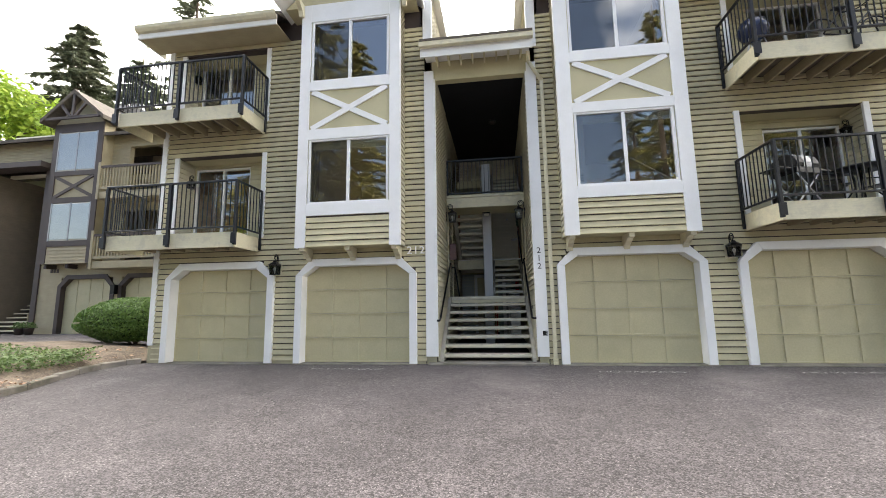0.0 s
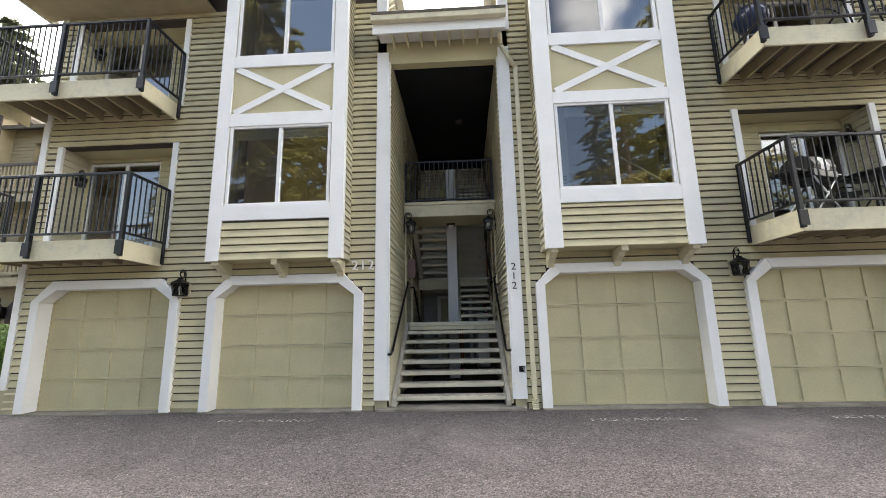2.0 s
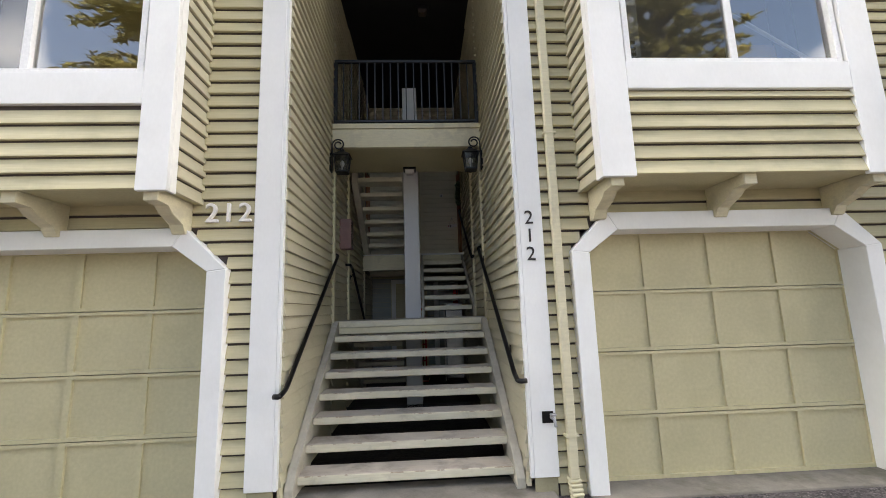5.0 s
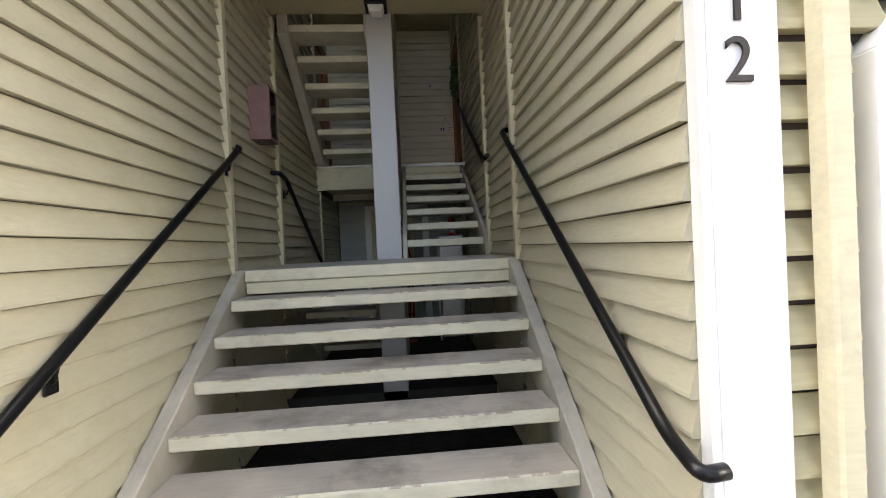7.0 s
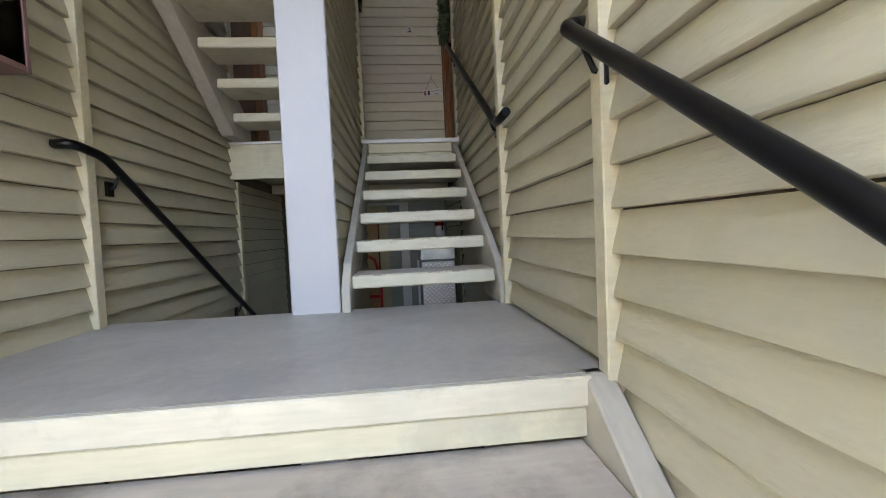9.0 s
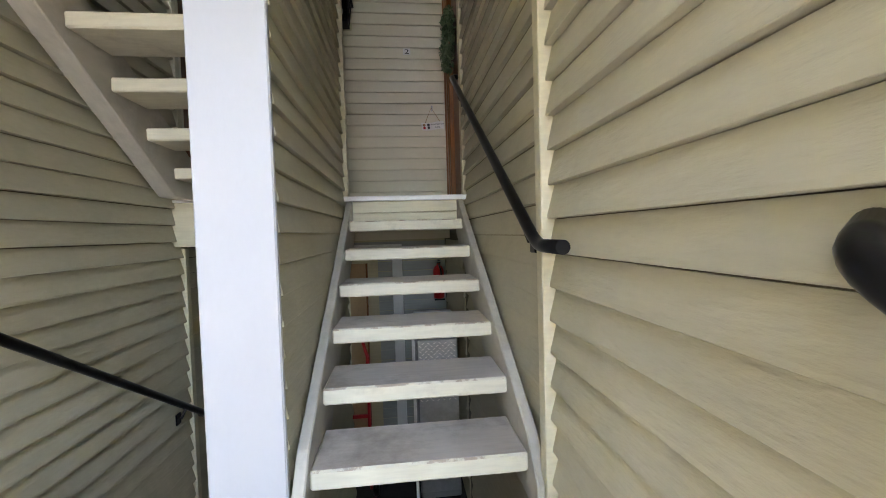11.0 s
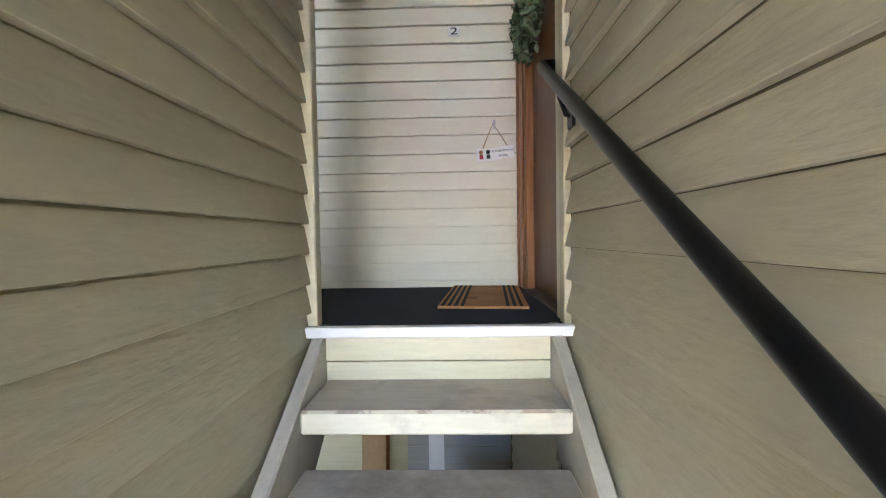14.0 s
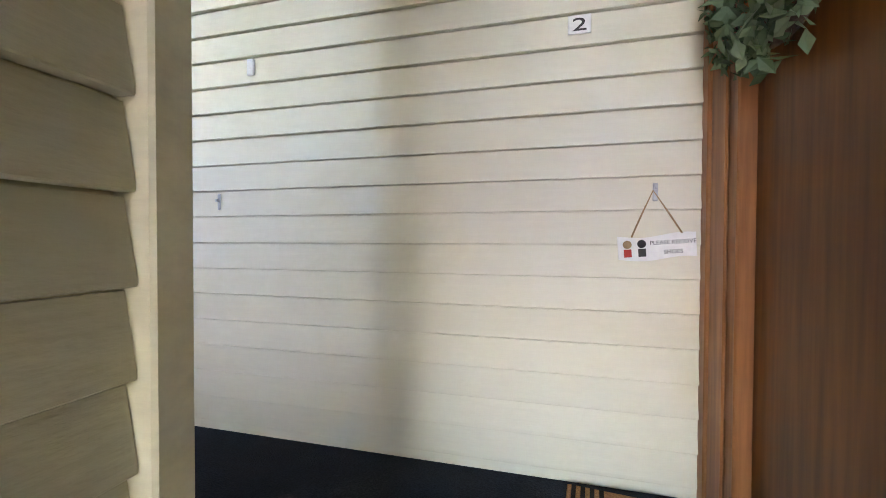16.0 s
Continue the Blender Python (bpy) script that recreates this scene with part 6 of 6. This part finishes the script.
# ---- trees ----
def conifer(name, h, r, seed, label, density=1.0, mat=None):
    rnd = random.Random(seed)
    t = thing(name, (0, 0, 0), label, "tree", "fir trees")
    bm = bmesh.new()
    tube(bm, [(0.05 * math.sin(k), 0.05 * math.cos(k * 1.7), h * k / 8) for k in range(9)], h * 0.018, 8, taper=0.02)
    part("trunk", bm, M_BARK, t)
    limbs = bmesh.new()
    V, F = [], []
    z = h * 0.1
    while z < h * 0.985:
        f = 1 - z / h
        for _ in range(max(3, int(6 * density))):
            if rnd.random() < 0.14:
                continue
            a = rnd.uniform(0, 6.283)
            L = r * (f ** 0.8) * rnd.uniform(0.55, 1.15) + 0.2
            d = Vector((math.cos(a), math.sin(a), 0))
            base = Vector((0, 0, z))
            tip = base + d * L + Vector((0, 0, -L * rnd.uniform(0.05, 0.38)))
            tube(limbs, [base, base.lerp(tip, 0.5) + Vector((0, 0, 0.06 * L)), tip], 0.012 + 0.006 * L, 4, taper=0.005)
            k = int(L * 34 * density) + 8
            for j in range(k):
                s = rnd.uniform(0.18, 1.02)
                p = base.lerp(tip, s) + Vector((0, 0, 0.06 * L * (1 - abs(2 * s - 1)))) + Vector((rnd.gauss(0, 0.12), rnd.gauss(0, 0.12), rnd.gauss(-0.06, 0.08))) * (0.4 + 0.5 * L * 0.3)
                out = (d + Vector((rnd.gauss(0, 0.7), rnd.gauss(0, 0.7), rnd.gauss(-0.25, 0.3)))).normalized()
                side = out.cross(Vector((rnd.gauss(0, 0.4), rnd.gauss(0, 0.4), 1))).normalized()
                ln, wd = rnd.uniform(0.12, 0.32), rnd.uniform(0.03, 0.075)
                i = len(V)
                V += [p - out * ln * 0.5, p + side * wd, p + out * ln, p - side * wd]
                F.append((i, i + 1, i + 2, i + 3))
        z += h * 0.021 * rnd.uniform(0.7, 1.3)
    part("limbs", limbs, M_BARK, t)
    me = bpy.data.meshes.new("needles")
    me.from_pydata([tuple(v) for v in V], [], F)
    part("crown", with_mat(me, mat or M_NEEDLE), None, t)
    return t


def broadleaf(h, r, seed, label):
    rnd = random.Random(seed)
    t = thing("maple_tree", (0, 0, 0), label, "tree", "maple trees")
    bm = bmesh.new()
    tube(bm, [(0, 0, 0), (0.1, 0.05, h * 0.25), (0.0, 0.15, h * 0.5), (0.1, 0.1, h * 0.8)], 0.24, 8, taper=0.05)
    part("trunk", bm, M_BARK, t)
    lim = bmesh.new()
    clumps = []
    for k in range(26):
        a, zz = rnd.uniform(0, 6.283), rnd.uniform(0.25, 0.95)
        rr = r * math.sin(min(1, (1.05 - zz) * 1.6) * 1.5) * rnd.uniform(0.5, 1)
        p = Vector((rr * math.cos(a), rr * math.sin(a), h * zz))
        tube(lim, [(0, 0.1, h * zz * 0.6), p * 0.5 + Vector((0, 0, h * zz * 0.42)), p], 0.06, 5, taper=0.015)
        clumps.append((p, rnd.uniform(0.55, 1.1) * r * 0.38))
    part("limbs", lim, M_BARK, t)

    def spot(q):
        p, s = q.choice(clumps)
        v = Vector((q.gauss(0, 1), q.gauss(0, 1), q.gauss(0, 0.8))).normalized()
        return p + v * s * q.uniform(0.5, 1.05), (v.x, v.y, v.z + 0.6)

    part("crown", with_mat(leaves(17000, 0, 0.14, rnd, spot, 0.6), M_LEAF), None, t)
    return t


fir_a = conifer("fir_tree", 19, 6.6, 11, "tall dark green fir tree with open drooping limbs", 2.2)
fir_b = conifer("fir_tree", 15, 4.4, 12, "tall dense green fir tree", 1.5)
fir_c = conifer("fir_tree", 22, 4.8, 13, "tall ragged fir tree with thin upper limbs", 1.2)
sunlit_a = conifer("cedar_tree", 18, 5.0, 14, "conifer with drooping sprays coloured sunlit gold", 1.3, M_SUNSPRAY)
sunlit_b = conifer("cedar_tree", 20, 4.6, 15, "conifer with open limbs coloured sunlit gold", 0.9, M_SUNSPRAY)
maple = broadleaf(11, 4.2, 21, "bright yellow green leafy tree")


def stand(x, y, z, size, rot):
    return pose(x, y, z, 0, 0, rot) @ Matrix.Scale(size, 4)


fir_a.matrix_basis = stand(-42.0, 25.0, 0.0, 1.66, 0)
fir_b.matrix_basis = stand(-34.7, 25.0, 0.0, 1.8, 0)
fir_c.matrix_basis = stand(-29.0, 25.0, 0.0, 1.62, 40)
maple.matrix_basis = stand(-35.0, 14.0, 0.0, 1.65, 0)
sunlit_a.matrix_basis = stand(-14.5, -19.5, -0.4, 1.7, 0)
sunlit_b.matrix_basis = stand(12.5, -21.0, -0.4, 1.2, 0)
SIZES = {sunlit_a: 1 / 1.2, sunlit_b: 1 / 1.2, fir_a: 1 / 1.66, fir_b: 1 / 1.8, fir_c: 1 / 1.62, maple: 1 / 1.65}


def again(tree, x, y, z, size, rot):
    copy_thing(tree, stand(x, y, z, size * SIZES[tree], rot))


for tree, x, y, size, rot in ((fir_b, -47.5, 27, 1.55, 70), (fir_b, -38.5, 29, 1.45, 120), (fir_a, -50, 22, 1.2, 200), (fir_b, -32, 30, 1.4, 250), (fir_b, -44.5, 22, 1.15, 20), (fir_b, -39, 22, 1.0, 310)):
    again(tree, x, y, -0.3, size, rot)
again(maple, -41, 13, 0, 1.2, 90)
# trees on both sides of the drive behind the walk
for k, (x, y, size, rot) in enumerate(((-17, -25, 0.95, 80), (-22.5, -24, 0.75, 160), (-28, -26, 0.8, 220), (-36, -18, 0.7, 30), (-15, -33, 1.3, 55), (-44, -8, 1.0, 15), (-7.5, -27, 1.05, 200),
                                       (19.0, -24, 1.4, 140), (25, -24, 0.8, 95), (30, -26, 0.9, 45), (38, -16, 0.8, 300), (15, -34, 1.2, 250), (44, -6, 1.0, 75))):
    again((sunlit_b, sunlit_a, fir_c)[k % 3], x, y, -0.4, size, rot)
for x, y, rot in ((-20, -17.5, 150), (21, -17, 200)):
    again(maple, x, y, -1.5, 0.8, rot)


# ---- neighbouring building ----
NY = 7.0   # its front
NZ = 0.3   # its ground


def neighbour():
    h = thing("neighbour_house", (-18.0, NY, NZ), "tan boarded neighbouring house with dark brown trim", "house")
    inv = Matrix.Translation((18.0, -NY, -NZ))

    def add(name, mat, *rows, parent=None, lab="", bevel=0.0):
        bm = bmesh.new()
        for r in rows:
            box(bm, *r, 0, inv)
        return part(name, bm, mat, parent or h, lab, bevel)

    holes = [(-18.95, -16.35, NZ, 2.75), (-15.9, -13.3, NZ, 2.75), (-16.1, -13.4, 3.4, 5.7), (-16.1, -13.4, 6.4, 8.7), (-23.3, -20.3, NZ, 7.8)]
    for a, b, c, d in holes_wall(-30, -9.2, NZ, 9.3, holes):
        add("wall", M_TANSIDE, (a, b, NY, NY + 0.2, c, d))
    add("wall", M_TANSIDE, (-30, -9.2, 12, 12.2, NZ, 9.3))
    add("wall", M_TANSIDE, (-9.4, -9.2, NY + 0.2, 12, NZ, 9.3))
    # boards as one joined sheet of laps
    bm = bmesh.new()
    z = NZ
    while z < 9.2:
        for a, b, c, d in holes_wall(-30, -9.2, z, z + 0.14, [q for q in holes if q[2] < z + 0.1 and q[3] > z + 0.05]):
            if not any(q[0] <= (a + b) / 2 <= q[1] and q[2] < z + 0.1 and q[3] > z + 0.05 for q in holes):
                prism(bm, [(0, 0), (-0.03, 0), (-0.006, 0.15), (0, 0.15)], b - a, inv @ Matrix.Translation((b, NY - 0.002, z)) @ Matrix.Rotation(radians(90), 4, "Z"))
        z += 0.14
    tagged(part("siding", bm, M_TANSIDE, h), kind="stuff")
    # garages
    for a, b in ((-18.95, -16.35), (-15.9, -13.3)):
        g = add("garage_door", M_DOOR, (a, b, NY + 0.15, NY + 0.19, NZ, 2.75), lab="beige panelled garage door")
        for r in range(4):
            add("panel_rail", M_DOOR, (a, b, NY + 0.13, NY + 0.149, NZ + 0.61 * r, NZ + 0.61 * r + 0.05), parent=g)
        for cc in range(5):
            x = a + (b - a) * cc / 4
            add("panel_stile", M_DOOR, (max(a, x - 0.03), min(b, x + 0.03), NY + 0.128, NY + 0.149, NZ, 2.74), parent=g)
        s = bmesh.new()
        for o in ([(a - 0.12, NZ), (a + 0.06, NZ), (a + 0.06, 2.35), (a - 0.12, 2.4)], [(b + 0.12, NZ), (b - 0.06, NZ), (b - 0.06, 2.35), (b + 0.12, 2.4)], [(a - 0.12, 2.4), (a + 0.06, 2.35), (a + 0.42, 2.7), (a + 0.3, 2.88)],
                  [(b + 0.12, 2.4), (b - 0.06, 2.35), (b - 0.42, 2.7), (b - 0.3, 2.88)], [(a + 0.3, 2.88), (a + 0.42, 2.7), (b - 0.42, 2.7), (b - 0.3, 2.88)]):
            prism(s, o, 0.24, inv @ Matrix.Translation((0, NY - 0.07, 0)))
        part("garage_surround", s, M_BROWN, h, "dark brown angled surround")
    # bay with two windows, cross panel and gable
    x0, x1, y0 = -19.55, -17.0, NY - 0.55
    z0, zt = 3.35, 9.75
    add("bay", M_TANSIDE, (x0, x1, y0 + 0.05, NY, z0, zt))
    z = z0
    for za, zb in ((z0, 4.1),):
        k = za
        while k < zb:
            prismbm = bmesh.new()
            prism(prismbm, [(0, 0), (-0.03, 0), (-0.006, 0.15), (0, 0.15)], x1 - x0 - 0.5, inv @ Matrix.Translation((x1 - 0.25, y0 + 0.048, k)) @ Matrix.Rotation(radians(90), 4, "Z"))
            part("board", prismbm, M_TANSIDE, h)
            k += 0.145
    for a, b, c, d in ((x0, x0 + 0.26, z0, zt), (x1 - 0.26, x1, z0, zt), (x0 + 0.26, x1 - 0.26, 4.1, 4.35), (x0 + 0.26, x1 - 0.26, 6.05, 6.3), (x0 + 0.26, x1 - 0.26, 7.3, 7.52), (x0 + 0.26, x1 - 0.26, 9.35, zt)):
        add("trim_board", M_BROWN, (a, b, y0, y0 + 0.049, c, d), bevel=0.004)
    for w0, w1 in ((4.35, 6.05), (7.52, 9.35)):
        w = add("window", M_ROOM, (x0 + 0.26, x1 - 0.26, y0 + 0.03, y0 + 0.049, w0, w1), lab="brown framed sliding window with pale blinds")
        xm = (x0 + x1) / 2
        for a, b in ((x0 + 0.32, xm - 0.03), (xm + 0.03, x1 - 0.32)):
            bl2 = bmesh.new()
            k = w0 + 0.08
            while k < w1 - 0.06:
                box(bl2, a, b, y0 + 0.02, y0 + 0.029, k, k + 0.045, 0, inv)
                k += 0.05
            part("blind", bl2, M_BLIND, w)
            part("pane", pane(a, b, y0 + 0.008, y0 + 0.012, w0 + 0.06, w1 - 0.06, inv), [M_GLASS, M_CLEAR], w).visible_shadow = False
        for r in ((x0 + 0.26, x0 + 0.32, y0 - 0.004, y0 + 0.029, w0, w1), (x1 - 0.32, x1 - 0.26, y0 - 0.004, y0 + 0.029, w0, w1), (xm - 0.03, xm + 0.03, y0 - 0.004, y0 + 0.029, w0, w1)):
            add("frame", M_GREY, r, parent=w)
    xm, zm = (x0 + x1) / 2, 6.8
    ang = math.atan2(1.0, x1 - x0 - 0.52)
    for s in (1, -1):
        bm = bmesh.new()
        box(bm, -1.1, 1.1, y0 + (0.004 if s > 0 else 0.01), y0 + 0.046, -0.07, 0.07, 0, inv @ Matrix.Translation((xm, 0, zm)) @ Matrix.Rotation(-s * ang, 4, "Y"))
        part("cross_brace", bm, M_BROWN, h)
    gable = bmesh.new()
    prism(gable, [(x0 - 0.35, zt - 0.05), (xm, zt + 1.25), (x1 + 0.35, zt - 0.05), (x1 + 0.35, zt + 0.12), (xm, zt + 1.45), (x0 - 0.35, zt + 0.12)], 4.5, inv @ Matrix.Translation((0, y0 - 0.4, 0)))
    rf = part("gable_roof", gable, M_ROOF, h)
    g2 = bmesh.new()
    prism(g2, [(x0, zt), (xm, zt + 1.2), (x1, zt)], 4.0, inv @ Matrix.Translation((0, y0 + 0.02, 0)))
    part("gable_wall", g2, M_TANSIDE, h)
    for a, b in (((x0 - 0.1, zt + 0.12), (x1 + 0.1, zt + 0.12)), ((xm, zt + 0.1), (xm, zt + 1.25)), ((xm - 0.1, zt + 0.15), (xm - 0.62, zt + 0.75)), ((xm + 0.1, zt + 0.15), (xm + 0.62, zt + 0.75))):
        bm = bmesh.new()
        L = math.hypot(b[0] - a[0], b[1] - a[1])
        box(bm, 0, L, y0 - 0.38, y0 - 0.3, -0.06, 0.06, 0, inv @ Matrix.Translation((a[0], 0, a[1])) @ Matrix.Rotation(-math.atan2(b[1] - a[1], b[0] - a[0]), 4, "Y"))
        part("gable_truss", bm, M_BROWN, h)
    for k in (x0 + 0.2, xm, x1 - 0.2):
        add("bracket", M_BROWN, (k - 0.07, k + 0.07, y0 + 0.1, NY, z0 - 0.2, z0 - 0.01))
    for cx in (-18.3, -17.6):
        bm = bmesh.new()
        lathe(bm, [(0.28, 10.2), (0.28, 11.35), (0.34, 11.36), (0.34, 11.45), (0.22, 11.5), (0.22, 11.6), (0.3, 11.62), (0.001, 11.66)], inv @ Vector((cx, NY + 1.6, 0)), 14)
        part("chimney", bm, M_GREY, h, "round capped metal chimney")
    # main roof
    rbm = bmesh.new()
    prism(rbm, [(-0.5, 9.1), (2.8, 10.6), (6, 9.1), (6, 9.25), (2.8, 10.8), (-0.5, 9.25)], 21, inv @ Matrix.Translation((-9.0, NY, 0)) @ Matrix.Rotation(radians(90), 4, "Z"))
    part("roof", rbm, M_ROOF, h, "brown shingle roof")
    # wooden balconies
    for z in (3.35, 6.35):
        d = add("balcony", M_TANSIDE, (-16.6, -13.2, NY - 0.9, NY + 0.9, z - 0.3, z), lab="wooden slatted balcony")
        add("top_rail", M_BROWN, (-16.6, -13.2, NY - 0.93, NY - 0.84, z + 1.05, z + 1.15), parent=d)
        add("bottom_rail", M_TANSIDE, (-16.6, -13.2, NY - 0.92, NY - 0.85, z + 0.1, z + 0.2), parent=d)
        for k in range(23):
            x = -16.5 + k * 0.145
            add("slat", M_TANSIDE, (x, x + 0.06, NY - 0.91, NY - 0.87, z + 0.2, z + 1.05), parent=d)
        for x in (-16.62, -13.3):
            add("post", M_TANSIDE, (x, x + 0.12, NY - 0.95, NY - 0.83, z - 0.32, z + 1.3), parent=d)
        add("recess_back", M_SHADESIDE, (-16.1, -13.4, NY + 1.2, NY + 1.3, z, z + 2.35))
        add("recess_door", M_GREY, (-15.6, -14.0, NY + 1.15, NY + 1.19, z, z + 2.0))
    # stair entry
    # Entry walls wear the darkened siding, their shade painted in.
    add("entry_wall", M_SHADESIDE, (-23.5, -23.3, NY, NY + 5, NZ, 7.8), (-20.3, -20.1, NY + 0.2, NY + 5, NZ, 7.8), (-23.3, -20.3, NY + 4.8, NY + 5, NZ, 7.8))
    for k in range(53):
        add("board", M_SHADESIDE, (-23.3, -23.27, NY, NY + 4.8, NZ + 0.14 * k, NZ + 0.14 * k + 0.06))
    add("entry_roof", M_BROWN, (-23.8, -19.9, NY - 0.7, NY + 0.3, 7.8, 8.05))
    # Pale paint here stands for sunlight falling on this upper wall.
    add("upper_wall", M_SIDING_BACK, (-23.3, -20.3, NY + 0.6, NY + 0.8, 7.8, 9.9))
    add("entry_post", M_BROWN, (-20.35, -20.1, NY - 0.08, NY - 0.002, NZ, 7.8), (-23.5, -23.25, NY - 0.08, NY - 0.002, NZ, 7.8))
    for k in range(8):
        add("step", M_CREAM, (-22.9, -20.5, NY + 0.1 + 0.27 * k, NY + 0.42 + 0.27 * k, NZ + 0.19 * (k + 1) - 0.06, NZ + 0.19 * (k + 1)))
    rail = bmesh.new()
    tube(rail, [inv @ Vector((-20.5, NY + 0.0, 1.2)), inv @ Vector((-20.5, NY + 2.2, 2.7))], 0.025, 6)
    tube(rail, [inv @ Vector((-20.5, NY + 0.0, NZ)), inv @ Vector((-20.5, NY + 0.0, 1.2))], 0.025, 6)
    part("handrail", rail, M_TANSIDE, h)
    for k in range(3):
        add("number_bar", M_BROWN, (-19.55 + k * 0.16, -19.45 + k * 0.16, NY - 0.05, NY - 0.03, 3.0, 3.16))
    add("lamp", M_BLACK, (-16.22, -16.02, NY - 0.25, NY - 0.035, 2.0, 2.4))
    return h


neighbour()


def potted_plant(at, seed, label):
    t = thing("potted_plant", at, label, "plant", "potted plants")
    bm = bmesh.new()
    lathe(bm, [(0.12, 0), (0.17, 0.28), (0.18, 0.3), (0.15, 0.3), (0.14, 0.26), (0.001, 0.26)], sides=16)
    part("pot", bm, M_BROWN, t)

    def dome(r):
        v = Vector((r.gauss(0, 1), r.gauss(0, 1), abs(r.gauss(0, 1)))).normalized()
        return v * r.uniform(0.12, 0.26) + Vector((0, 0, 0.32)), tuple(v)

    part("leaves", with_mat(leaves(160, 0, 0.05, random.Random(seed), dome), M_IVY), None, t)


potted_plant((-19.7, 6.5, NZ), 31, "small leafy plant in a dark pot")
potted_plant((-20.0, 6.35, NZ), 32, "small leafy plant in a dark pot")

# ---- lapped boards of the front walls ----
FP, FT = 0.1325, 0.036
bay_l, bay_r = (-4.28, -1.84, 2.74, 9.2), (1.76, 4.4, 2.8, 9.2)
gh = []
for a, b, t, c in GARAGES:
    steps = [(a + 0.02, b - 0.02, -0.1, t - c)] + [(a + 0.03 + c * k / 4, b - 0.03 - c * k / 4, t - c + c * k / 4, t - c + c * (k + 1) / 4) for k in range(4)]
    gh.append(steps)
siding(wall_l, (0, WALL_Y, 0), 0, END_L + 0.1, XL - 0.25, 0.0675, 8.3, FP, M_SIDING_X, gh[0] + gh[1] + RECESS[:2] + [bay_l], FT, 0.021)
siding(wall_r, (0, WALL_Y, 0), 0, XR + 0.23, END_R, 0.1025, 8.3, FP, M_SIDING_X, gh[2] + gh[3] + RECESS[2:] + [bay_r], FT, 0.021)
edges = [END_L + 0.4, -7.96, -5.05, -4.49, -1.55, XL - 0.27, XR + 0.25, 1.60, 4.68, 5.28, 8.38, END_R]
for a, b in zip(edges[0::2], edges[1::2]):
    if b - a > 0.05:
        tagged(part("foundation", boxes((a, b, WALL_Y - 0.022, WALL_Y + 0.003, -0.05, 0.085)), M_FOUND, bevel=0.004), "painted foundation strip below the boards", "foundation", kind="structure")
